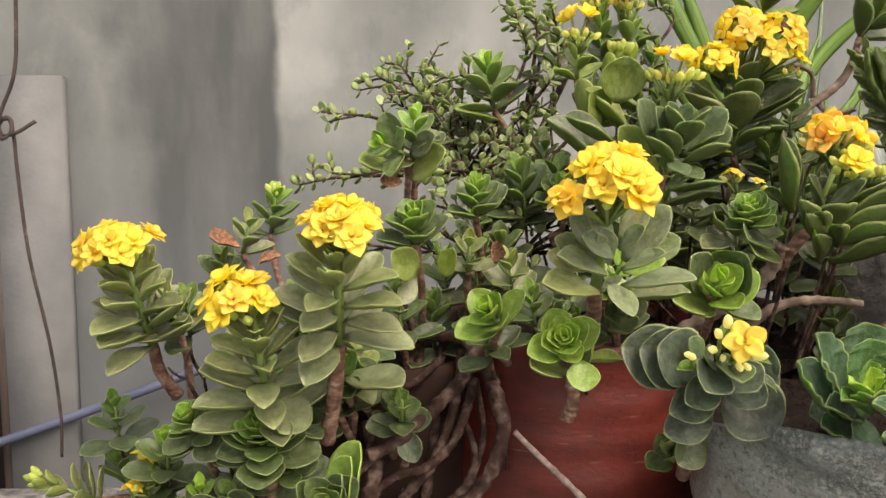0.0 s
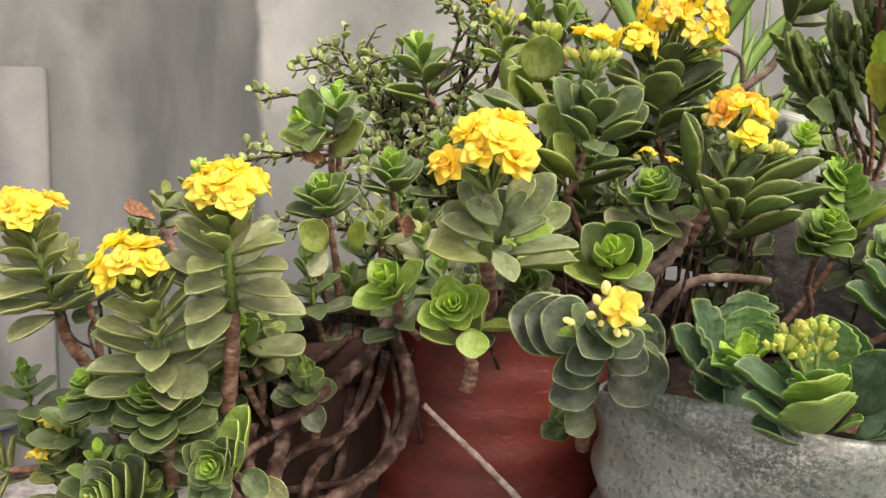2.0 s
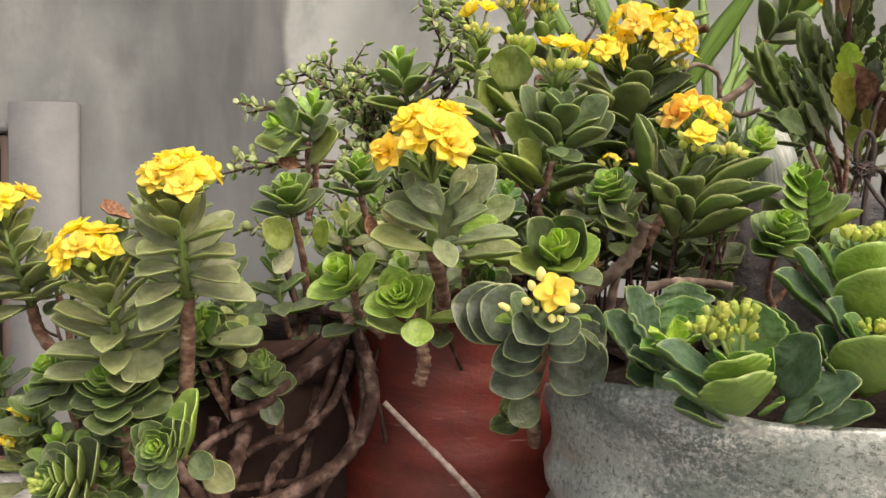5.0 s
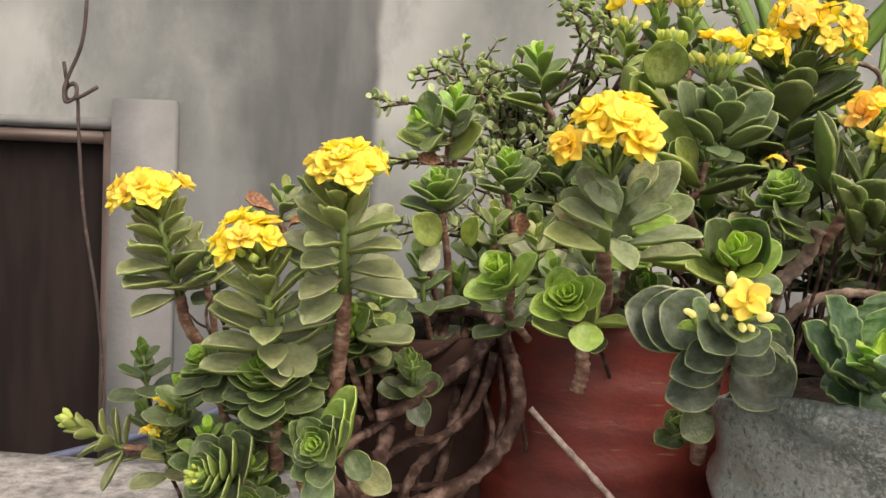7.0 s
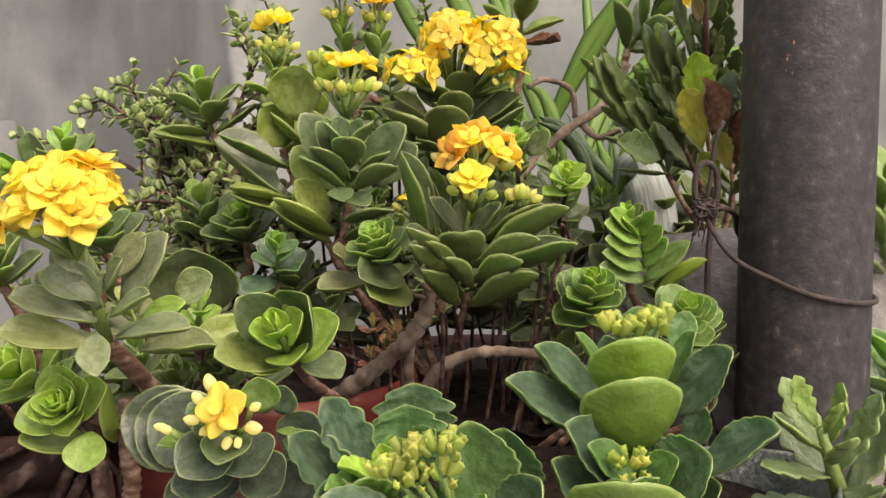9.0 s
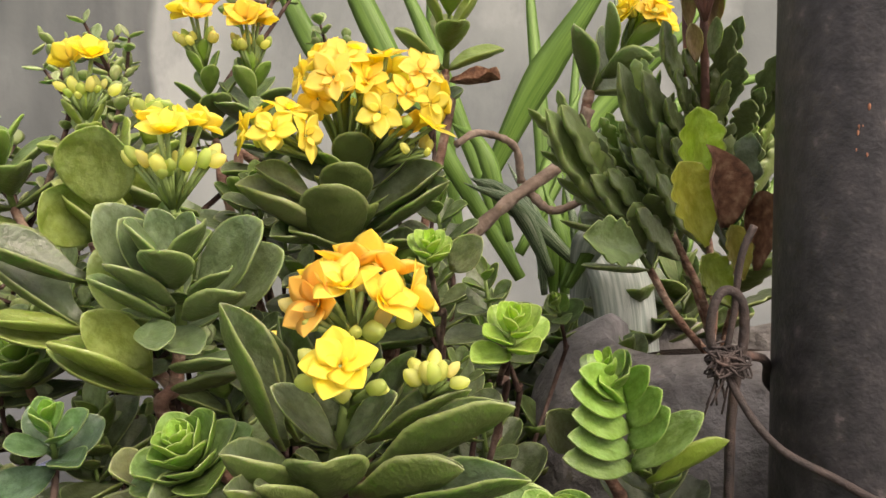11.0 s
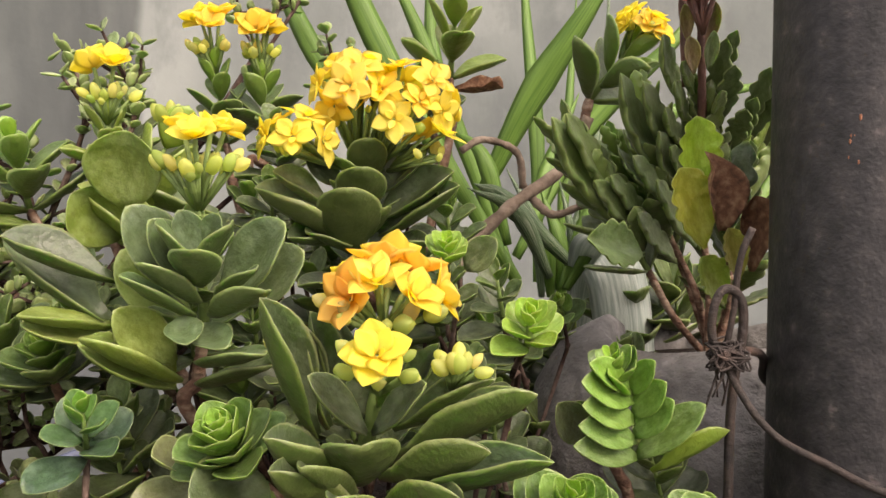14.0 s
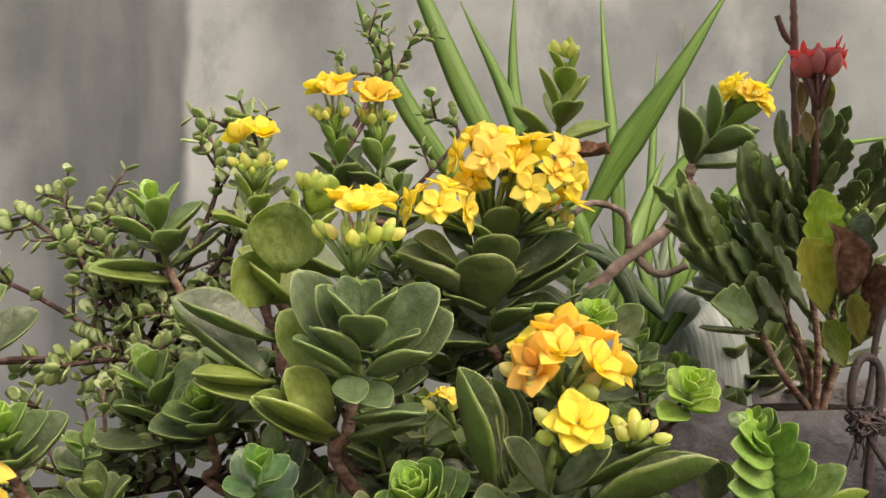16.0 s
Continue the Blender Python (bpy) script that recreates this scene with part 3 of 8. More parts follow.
for v in bm.verts:
    v.co.z += 0.003 * noise.noise(v.co * 14)
    v.co.y += 0.004 * noise.noise(v.co * 9 + Vector((5, 0, 0)))
tagged(link_mesh("ledge", bm, CONCRETE), "pale rough concrete ledge that carries the pots", "ledge", kind="structure")

bm = bmesh.new()
Y0, Y1 = 2.98, 3.2
box(bm, -1.238, Y0, -0.65, 9.0, Y1, 4.2)
box(bm, -2.3, Y0, 1.36, -1.238, Y1, 4.2)
box(bm, -9.0, Y0, -0.65, -2.3, Y1, 4.2)
wall = tagged(link_mesh("wall_back", bm, PLASTER, smooth=False), "weathered grey cement wall with dark damp streaks", "wall", kind="structure")
bm = bmesh.new()
box(bm, -1.453, Y0 - 0.06, -0.65, -1.225, Y0 - 0.003, 1.47, 0.006)
box(bm, -2.45, Y0 - 0.03, 1.362, -1.456, Y0 - 0.003, 1.4, 0.006)
tagged(link_mesh("trim", bm, TRIM), "pale cement band round the doorway", "trim", kind="structure")
bm = bmesh.new()
box(bm, -2.28, Y0 + 0.05, -0.65, -1.44, Y0 + 0.1, 1.357)
door = tagged(link_mesh("door_1", bm, DOORWOOD, smooth=False), "nearly black closed door in a brown frame", "door", kind="structure")
bm = bmesh.new()
box(bm, -1.5, Y0 - 0.02, -0.65, -1.458, Y0 + 0.045, 1.355, 0.004)
box(bm, -2.3, Y0 - 0.02, 1.31, -1.503, Y0 + 0.045, 1.355, 0.004)
part("door_frame", bm, FRAMEPAINT, door, "dark brown painted door frame")


# ---- kinds of plant parts ----
def branch(name, plant, points, r0, r1, mat, label=""):
    random.seed(int(abs(points[0][0]) * 8887 + abs(points[-1][2]) * 6151))
    bm = bmesh.new()
    tube(bm, smooth_line(points, 9), r0, r1, 9, 0.13, 0, 0.14)
    return part(name, bm, mat, plant, label)


def stub(plant, points, r0, r1):
    branch("cut_stub", plant, points, r0, r1, BARK, "scarred brown cut stem")


def trunk(plant, points, r0, r1):
    branch("trunk", plant, points, r0 * 0.85, r1 * 0.85, GREYBARK, "scarred grey-brown woody stem")


def root(plant, points, r0, r1):
    branch("bare_stem", plant, points, r0, r1, ROOT)


def strand(points, r0, r1):
    cord = thing("cord", "frayed pale cord stretched across the red pot", "cord")
    branch("strand", cord, points, r0, r1, STRING)


def spike(plant, points, r0, r1):
    branch("flower_stem", plant, points, r0, r1, REDSTEM, "reddish flower stem")


REDSTEM = grainy("reddish_stem", [(0.3, (0.07, 0.03, 0.028)), (0.7, (0.16, 0.07, 0.05))], 90, 0.6)


def red_head(body, centre, r):
    """Dull pink buds in an upright tuft, with narrow-petalled red flowers opening at the sides."""
    random.seed(31)
    c = Vector(centre)
    stalks = bmesh.new()
    for i in range(13):
        a = i * 2.4
        near = math.sqrt(i / 13)
        out = Vector((math.cos(a) * near, math.sin(a) * near, 0.5 - 0.9 * near))
        where = c + out * r * 0.62 - Vector((0, 0, r * 0.5))
        piece("bud", BUD, aim(where, out * 0.6 + Vector((0, 0, 1.2)), Vector((0, -1, 0)), r * random.uniform(0.75, 1.0)), body, mixed((0.55, 0.19, 0.18), (0.7, 0.36, 0.33), random.random()), "dull pink bud")
        tube(stalks, [c - Vector((0, 0, r * 1.9)), where], 0.001, 0.0008, 5)
    for i, (x, y, z) in enumerate(((-0.95, -0.4, 0.0), (0.95, -0.4, 0.05), (0.7, -0.3, 0.4), (-0.6, 0.5, 0.1), (0.3, 0.6, 0.3))):
        out = Vector((x, y, z))
        m = aim(c + out * r * 0.75, Vector((0, 0, 1)), out + Vector((0, -0.3, 0.2)), r * 0.62)
        piece("flower", FLOWERS["narrow"][i % 2], m, body, (0.85, 0.17, 0.17), "red narrow-petalled flower")
    part("flower_stalk", stalks, REDSTEM, body)


def twig(plant, base, mid, tip, count, seed):
    """A thin brown twig with opposite small round leaves and short side twigs."""
    random.seed(400 + seed)
    line = smooth_line([base, mid, tip], 8)
    bm = bmesh.new()
    tube(bm, line, 0.0016, 0.0007, 6, 0.1)
    spots = []
    for i in range(count):
        k = min(len(line) - 2, int((0.28 + 0.72 * i / max(1, count - 1)) * (len(line) - 1)))
        d = (line[k + 1] - line[k]).normalized()
        spots.append((line[k], d))
        if i % 2 == 0:
            side = d.cross(Vector((random.uniform(-1, 1), random.uniform(-1, 1), random.uniform(-1, 1)))).normalized()
            way = (side + d * 0.6 + Vector((0, 0, 0.4))).normalized()
            far = line[k] + way * random.uniform(0.012, 0.024)
            tube(bm, [line[k], line[k].lerp(far, 0.5), far], 0.0009, 0.0006, 5)
            for q in (0.6, 1.0):
                spots.append((line[k].lerp(far, q), way))
    spots.append((line[-1], (line[-1] - line[-2]).normalized()))
    body = part("twig", bm, ROOT, plant)
    for where, d in spots:
        side = d.cross(Vector((random.uniform(-1, 1), random.uniform(-1, 1), random.uniform(-0.4, 0.4)))).normalized()
        for sign in (1, -1):
            way = side * sign + d * random.uniform(0.2, 0.7) + Vector((0, 0, 0.15))
            m = aim(where, way, d + Vector((0, 0, 0.8)), random.uniform(0.0055, 0.0092))
            piece("leaf", random.choice(LEAVES["small"]), m, body, mixed((0.11, 0.155, 0.062), (0.27, 0.33, 0.145), random.random()))


def strap_material(name, stops, scale):
    m, n, l, b = material(name, 0.42)
    uv = n.new("ShaderNodeUVMap")
    mp = n.new("ShaderNodeMapping")
    mp.inputs["Scale"].default_value = (scale, 0.7, 1)
    l.new(uv.outputs[0], mp.inputs[0])
    k = n.new("ShaderNodeTexNoise")
    k.inputs["Scale"].default_value, k.inputs["Detail"].default_value = 1.0, 5.0
    l.new(mp.outputs[0], k.inputs["Vector"])
    tone = ramp(n, l, k.outputs[0], stops)
    l.new(tone, b.inputs["Base Color"])
    bump(n, l, b, k.outputs[0], 0.3, 0.002)
    thin = n.new("ShaderNodeBsdfTranslucent")
    l.new(tone, thin.inputs["Color"])
    mix = n.new("ShaderNodeMixShader")
    mix.inputs[0].default_value = 0.35
    l.new(b.outputs[0], mix.inputs[1])
    l.new(thin.outputs[0], mix.inputs[2])
    l.new(mix.outputs[0], n["Material Output"].inputs["Surface"])
    return m


STRAPS = [strap_material("green_strap", [(0.3, (0.1, 0.21, 0.035)), (0.7, (0.22, 0.38, 0.075))], 14),
          strap_material("striped_strap", [(0.38, (0.05, 0.1, 0.04)), (0.5, (0.14, 0.22, 0.11)), (0.62, (0.4, 0.46, 0.33))], 26),
          strap_material("pale_strap", [(0.35, (0.36, 0.43, 0.38)), (0.5, (0.52, 0.58, 0.53)), (0.65, (0.68, 0.72, 0.67))], 22)]


def strap(plant, points, half, tone=0, thick=0.0009):
    """A long folded leaf along the points, tapering to its tip."""
    line = smooth_line(points, 10)
    bm = bmesh.new()
    uv = bm.loops.layers.uv.verify()
    rows, info = [], {}
    n = len(line) - 1
    for i, p in enumerate(line):
        s = i / n
        d = (line[min(i + 1, n)] - line[max(i - 1, 0)]).normalized()
        side = d.cross(Vector((0, 1, 0.15)))
        side = side.normalized() if side.length > 0.05 else Vector((1, 0, 0))
        flat = side.cross(d)
        w = half * (0.45 + 0.55 * min(1, s * 2.5)) * (1.0 if tone == 2 else min(1, (1 - s) * 1.6 + 0.05))
        row = []
        for v, t in ((-1, 0), (-0.5, 1), (0, 1), (0.5, 1), (1, 0), (0.5, -1), (0, -1), (-0.5, -1)):
            q = bm.verts.new(p + side * v * w + flat * (abs(v) * w * 0.3 + t * thick * 0.5))
            info[q] = ((v + 1) / 2, s * 6)
            row.append(q)
        rows.append(row)
    for a, b in zip(rows, rows[1:]):
        for k in range(8):
            f = bm.faces.new((a[k], a[(k + 1) % 8], b[(k + 1) % 8], b[k]))
            for loop in f.loops:
                loop[uv].uv = info[loop.vert]
    bm.faces.new(rows[0][::-1]), bm.faces.new(rows[-1])
    bmesh.ops.recalc_face_normals(bm, faces=bm.faces)
    part("leaf_blade", bm, STRAPS[tone], plant, ("", "grey and green striped strap leaf", "bent pale grey-striped leaf")[tone])


# ---- plants ----
# kalanchoe that spills out of the red pot
red_plant = thing("kalanchoe_plant", "sprawling grey-green succulent with double yellow flowers in a red pot", "potted plant", group="kalanchoes on the ledge")
a = shoot(red_plant, (0.063, 0.337, 1.228), (0.062, 0.356, 1.195), (0.062, 0.441, 1.144), 0.0085, 2, tone='sage', leaf='spoon', phase=20, rise=(12, 62), top=0.5, stem=0.0035)
head(a, (0.062, 0.336, 1.223), (0.062, 0.33, 1.24), 0.0155, 12, 0.0082, buds=4, flat=0.68, spread=84, up=(0.1, -0.5, 0.85))
head(a, (0.062, 0.336, 1.223), (0.047, 0.328, 1.232), 0.0045, 2, 0.0082, buds=2, up=(-0.6, -0.7, 0.3))
head(a, (0.062, 0.336, 1.223), (0.068, 0.321, 1.235), 0.0042, 1, 0.0095, buds=2, up=(0.25, -0.9, 0.2), seed=4, bud=0.006)
one_leaf(a, (0.062, 0.348, 1.195), (0.038, 0.336, 1.201), (0.3, -0.6, 0.8), leaf='spoon', tone='grey', fat=0.85, variant=0, young=0.6)
one_leaf(a, (0.064, 0.344, 1.203), (0.043, 0.333, 1.212), (0.35, -0.55, 0.75), leaf='spoon', tone='sage', fat=0.75, variant=0)
one_leaf(a, (0.057, 0.353, 1.203), (0.041, 0.347, 1.211), (0.2, -0.85, 0.4), leaf='spoon', tone='sage', fat=1.0, variant=2, colour=(0.3, 0.28, 0.14))
one_leaf(a, (0.064, 0.351, 1.206), (0.044, 0.347, 1.217), (0.3, -0.9, 0.35), leaf='oval', tone='grey', fat=0.85, variant=2)
one_leaf(a, (0.066, 0.341, 1.21), (0.052, 0.333, 1.219), (0.45, -0.75, 0.5), leaf='spoon', tone='sage', fat=1.0, variant=0)
one_leaf(a, (0.066, 0.341, 1.217), (0.055, 0.337, 1.227), (0.3, -0.9, 0.25), leaf='spoon', tone='sage', fat=1.1, variant=2)
one_leaf(a, (0.065, 0.347, 1.211), (0.05, 0.347, 1.226), (0.3, -0.95, 0.15), leaf='oval', tone='sage', fat=0.95, variant=2)
one_leaf(a, (0.069, 0.345, 1.216), (0.079, 0.345, 1.23), (-0.3, -0.95, 0.15), leaf='oval', tone='grey', fat=1.0, variant=2)
one_leaf(a, (0.071, 0.347, 1.208), (0.087, 0.341, 1.23), (-0.4, -0.85, 0.35), leaf='oval', tone='sage', fat=0.95, variant=2)
one_leaf(a, (0.083, 0.361, 1.208), (0.096, 0.357, 1.216), (-0.3, -0.95, 0.2), leaf='round', tone='sage', fat=0.95, variant=2, young=0.4)
one_leaf(a, (0.069, 0.342, 1.205), (0.084, 0.333, 1.213), (-0.15, -0.65, 0.75), leaf='spoon', tone='sage', fat=0.75, variant=0)
one_leaf(a, (0.068, 0.341, 1.213), (0.076, 0.334, 1.223), (-0.45, -0.75, 0.45), leaf='spoon', tone='sage', fat=0.95, variant=0)
one_leaf(a, (0.07, 0.345, 1.198), (0.096, 0.333, 1.203), (0, -0.6, 0.85), leaf='spoon', tone='sage', fat=0.72, variant=2)
one_leaf(a, (0.064, 0.342, 1.2), (0.071, 0.326, 1.19), (0.1, -0.85, 0.5), leaf='spoon', tone='sage', fat=0.95, variant=2)
one_leaf(a, (0.073, 0.356, 1.202), (0.089, 0.351, 1.208), (0, -0.9, 0.5), leaf='oval', tone='bright', fat=0.8, variant=2)
one_leaf(a, (0.073, 0.356, 1.192), (0.099, 0.349, 1.195), (0, -0.5, 0.9), leaf='long', tone='grey', fat=1.0, variant=2)
one_leaf(a, (0.065, 0.344, 1.207), (0.06, 0.337, 1.222), (0.15, -0.95, 0.2), leaf='spoon', tone='sage', fat=1.0, variant=2)
b = shoot(red_plant, (-0.039, 0.338, 1.214), (-0.042, 0.362, 1.171), (-0.05, 0.385, 1.122), 0.0255, 13, tone='grey', leaf='spoon', phase=72, rise=(4, 56), top=0.4, stem=0.0036, fat=0.86, bend=1.8)
head(b, (-0.039, 0.338, 1.213), (-0.039, 0.34, 1.221), 0.0152, 12, 0.0074, buds=9, bud=0.0048, flat=0.62, spread=88, up=(0, -0.3, 1))
c = shoot(red_plant, (-0.074, 0.35, 1.185), (-0.073, 0.374, 1.135), (-0.075, 0.385, 1.085), 0.025, 14, tone='grey', leaf='spoon', phase=14, rise=(4, 56), top=0.4, stem=0.0034, fat=0.86, bend=1.8)
head(c, (-0.074, 0.35, 1.184), (-0.08, 0.352, 1.191), 0.0138, 8, 0.0082, buds=12, bud=0.0048, flat=0.6, spread=84, up=(-0.12, -0.4, 1))
d = shoot(red_plant, (-0.139, 0.394, 1.2), (-0.135, 0.414, 1.158), (-0.129, 0.43, 1.129), 0.0245, 13, tone='grey', leaf='spoon', phase=70, rise=(4, 56), top=0.4, stem=0.0032, fat=0.86, bend=1.8)
head(d, (-0.139, 0.394, 1.2), (-0.142, 0.394, 1.206), 0.0172, 13, 0.0075, buds=9, bud=0.0048, flat=0.55, spread=90, up=(-0.15, -0.25, 1))
s = shoot(red_plant, (-0.126, 0.41, 1.181), (-0.122, 0.415, 1.163), (-0.122, 0.43, 1.128), 0.0161, 5, tone='grey', leaf='oval', phase=40, top=0.4, stem=0.002)
s = shoot(red_plant, (-0.1091, 0.375, 1.1372), (-0.1031, 0.3835, 1.1244), (-0.093, 0.4, 1.087), 0.0153, 13, tone='green', leaf='oval', phase=30, rise=(-2, 70), top=0.25, fat=1.3)
s = shoot(red_plant, (-0.0753, 0.362, 1.1366), (-0.0753, 0.3721, 1.1195), (-0.076, 0.39, 1.084), 0.0184, 14, tone='green', leaf='oval', phase=8, rise=(-4, 70), top=0.25, fat=1.3)
s = shoot(red_plant, (-0.044, 0.33, 1.1162), (-0.0422, 0.3386, 1.1144), (-0.037, 0.39, 1.077), 0.0112, 9, tone='green', leaf='scoop', phase=40, rise=(8, 66), top=0.25)
one_leaf(s, (-0.04, 0.348, 1.105), (-0.032, 0.344, 1.136), (-0.75, -0.65, 0.1), leaf='round', tone='bright', variant=2, fat=0.8)
one_leaf(s, (-0.041, 0.344, 1.106), (-0.035, 0.338, 1.132), (-0.75, -0.65, 0.1), leaf='round', tone='bright', variant=2, fat=0.78)
one_leaf(s, (-0.042, 0.34, 1.108), (-0.038, 0.332, 1.127), (-0.75, -0.65, 0.1), leaf='round', tone='green', variant=2, fat=0.75)
one_leaf(s, (-0.035, 0.346, 1.108), (-0.023, 0.336, 1.102), (0, -1, 0.35), leaf='round', tone='dusk', variant=2, fat=0.85, young=0.5)
one_leaf(s, (-0.031, 0.35, 1.102), (-0.0155, 0.34, 1.096), (0.1, -1, 0.3), leaf='round', tone='grey', variant=2, fat=0.85)
one_leaf(s, (-0.044, 0.346, 1.102), (-0.045, 0.334, 1.085), (0.1, -1, 0.2), leaf='round', tone='blue', variant=2, fat=0.8)
one_leaf(s, (-0.045, 0.346, 1.104), (-0.054, 0.332, 1.101), (0.2, -1, 0.4), leaf='round', tone='blue', variant=2, fat=0.8)
one_leaf(s, (-0.044, 0.342, 1.105), (-0.04, 0.326, 1.1), (0, -1, 0.5), leaf='round', tone='blue', variant=2, fat=0.9)
one_leaf(s, (-0.048, 0.345, 1.109), (-0.056, 0.335, 1.122), (0.5, -0.8, 0.3), leaf='round', tone='green', variant=2, fat=0.8)
s = shoot(red_plant, (-0.0959, 0.35, 1.093), (-0.0857, 0.3622, 1.0879), (-0.081, 0.4, 1.067), 0.0195, 12, tone='dark', leaf='scoop', phase=45, rise=(2, 62), top=0.22)
bud_cluster(s, (-0.095, 0.338, 1.096), (-0.5, -0.8, 0.2), 0.0036, 11, 0.0036)
s = shoot(red_plant, (-0.195, 0.43, 1.084), (-0.172, 0.436, 1.072), (-0.139, 0.44, 1.074), 0.0159, 6, tone='grey', leaf='oval', phase=0, rise=(10, 55), top=0.45, stem=0.0022)
bud_cluster(s, (-0.199, 0.43, 1.086), (-1, -0.3, 0.4), 0.0044, 9, 0.0055)
one_leaf(s, (-0.173, 0.436, 1.07), (-0.178, 0.425, 1.052), (-0.7, -0.6, 0), leaf='oval', tone='grey')
one_leaf(s, (-0.175, 0.436, 1.073), (-0.174, 0.43, 1.095), (-0.7, -0.6, 0), leaf='oval', tone='grey')
s = shoot(red_plant, (-0.137, 0.415, 1.0969), (-0.1327, 0.4219, 1.0823), (-0.12, 0.43, 1.067), 0.0163, 12, tone='green', leaf='oval', phase=20, rise=(0, 68), top=0.25, fat=1.25)
head(s, (-0.143, 0.42, 1.096), (-0.141, 0.415, 1.101), 0.0042, 2, 0.0053, kind='star', buds=2)
head(s, (-0.145, 0.41, 1.084), (-0.144, 0.405, 1.089), 0.0036, 2, 0.0051, kind='star', buds=1)
s = shoot(red_plant, (-0.166, 0.45, 1.088), (-0.162, 0.455, 1.068), (-0.136, 0.45, 1.062), 0.0186, 5, tone='dark', leaf='oval', phase=50, top=0.5)
s = shoot(red_plant, (-0.096, 0.4, 1.087), (-0.095, 0.41, 1.067), (-0.087, 0.42, 1.058), 0.019, 5, tone='shade', leaf='oval', phase=50, top=0.5)
s = shoot(red_plant, (-0.07, 0.385, 1.148), (-0.068, 0.39, 1.119), (-0.061, 0.4, 1.101), 0.0195, 6, tone='dark', leaf='spoon', phase=45, rise=(0, 50), top=0.6)
one_leaf(s, (-0.057, 0.375, 1.145), (-0.065, 0.35, 1.137), (0.3, -1, 0.5), leaf='oval', tone='grey')
s = shoot(red_plant, (-0.047, 0.388, 1.157), (-0.045, 0.41, 1.139), (-0.043, 0.43, 1.108), 0.0167, 5, tone='green', leaf='scoop', phase=30, rise=(2, 66), top=0.3)
one_leaf(s, (-0.044, 0.405, 1.146), (-0.016, 0.38, 1.148), (0, -0.4, 1), leaf='oval', tone='grey')
s = shoot(red_plant, (-0.017, 0.395, 1.137), (-0.018, 0.412, 1.119), (-0.018, 0.44, 1.086), 0.0129, 5, tone='dark', leaf='scoop', phase=10, rise=(0, 66), top=0.3)
one_leaf(s, (-0.017, 0.41, 1.118), (-0.0105, 0.4, 1.106), (0, -1, 0.2), leaf='round', tone='dusk', fat=0.85)
s = shoot(red_plant, (-0.0133, 0.43, 1.22), (-0.0115, 0.4382, 1.2039), (-0.009, 0.47, 1.149), 0.0188, 7, tone='green', leaf='scoop', phase=25, rise=(12, 66), top=0.28, fat=0.92)
one_leaf(s, (-0.011, 0.432, 1.189), (-0.023, 0.42, 1.202), (0.3, -1, 0.3), leaf='round', tone='olive', variant=2, fat=0.95)
one_leaf(s, (0.002, 0.44, 1.187), (0.007, 0.43, 1.203), (-0.3, -1, 0.2), leaf='round', tone='olive', variant=2, fat=0.7, young=0.8)
one_leaf(s, (-0.012, 0.44, 1.187), (-0.019, 0.43, 1.175), (0.2, -1, 0.2), leaf='oval', tone='grey')
s = shoot(red_plant, (-0.021, 0.44, 1.179), (-0.019, 0.45, 1.152), (-0.017, 0.47, 1.117), 0.0181, 6, tone='dark', leaf='oval', phase=15, rise=(-5, 55), top=0.5)
s = shoot(red_plant, (-0.045, 0.4, 1.157), (-0.046, 0.42, 1.14), (-0.044, 0.44, 1.111), 0.0187, 5, tone='green', leaf='round', phase=0, top=0.35)
s = shoot(red_plant, (-0.02, 0.41, 1.136), (-0.022, 0.42, 1.119), (-0.023, 0.44, 1.094), 0.0158, 5, tone='dark', leaf='round', phase=30, top=0.35)
s = shoot(red_plant, (0.0196, 0.46, 1.2322), (0.0196, 0.4677, 1.215), (0.017, 0.5, 1.157), 0.0175, 7, tone='green', leaf='scoop', phase=35, rise=(14, 62), top=0.3, fat=0.9)
s = shoot(red_plant, (-0.031, 0.488, 1.253), (-0.017, 0.51, 1.246), (-0.019, 0.53, 1.208), 0.0214, 5, tone='green', leaf='oval', phase=20, rise=(10, 66), top=0.35)
s = shoot(red_plant, (-0.014, 0.505, 1.266), (-0.014, 0.515, 1.243), (-0.02, 0.53, 1.198), 0.0221, 5, tone='green', leaf='oval', phase=60, rise=(0, 60), top=0.4)
one_leaf(s, (-0.022, 0.51, 1.238), (-0.044, 0.49, 1.243), (0.2, -0.7, 1), leaf='oval', tone='olive')
one_leaf(s, (-0.016, 0.51, 1.233), (0.004, 0.49, 1.25), (-0.7, -0.7, 0.3), leaf='oval', tone='olive')
one_leaf(s, (-0.021, 0.51, 1.231), (-0.033, 0.5, 1.233), (0.1, -1, 0.3), leaf='dry', variant=2, colour=(0.4, 0.12, 0.03))
s = shoot(red_plant, (0.0199, 0.378, 1.1827), (0.0263, 0.3858, 1.1734), (0.035, 0.44, 1.143), 0.0161, 6, tone='bright', leaf='scoop', phase=30, rise=(14, 62), top=0.32, fat=0.92)
s = shoot(red_plant, (0.049, 0.35, 1.1771), (0.0506, 0.3584, 1.1713), (0.058, 0.39, 1.159), 0.0130, 9, tone='bright', leaf='scoop', phase=20, rise=(14, 70), top=0.25)
one_leaf(s, (0.0569, 0.355, 1.166), (0.0572, 0.347, 1.1553), (0, -1, 0.25), leaf='round', tone='bright', fat=1.3, variant=2)
one_leaf(s, (0.053, 0.368, 1.159), (0.036, 0.35, 1.164), (0, -0.6, 0.8), leaf='oval', tone='olive')
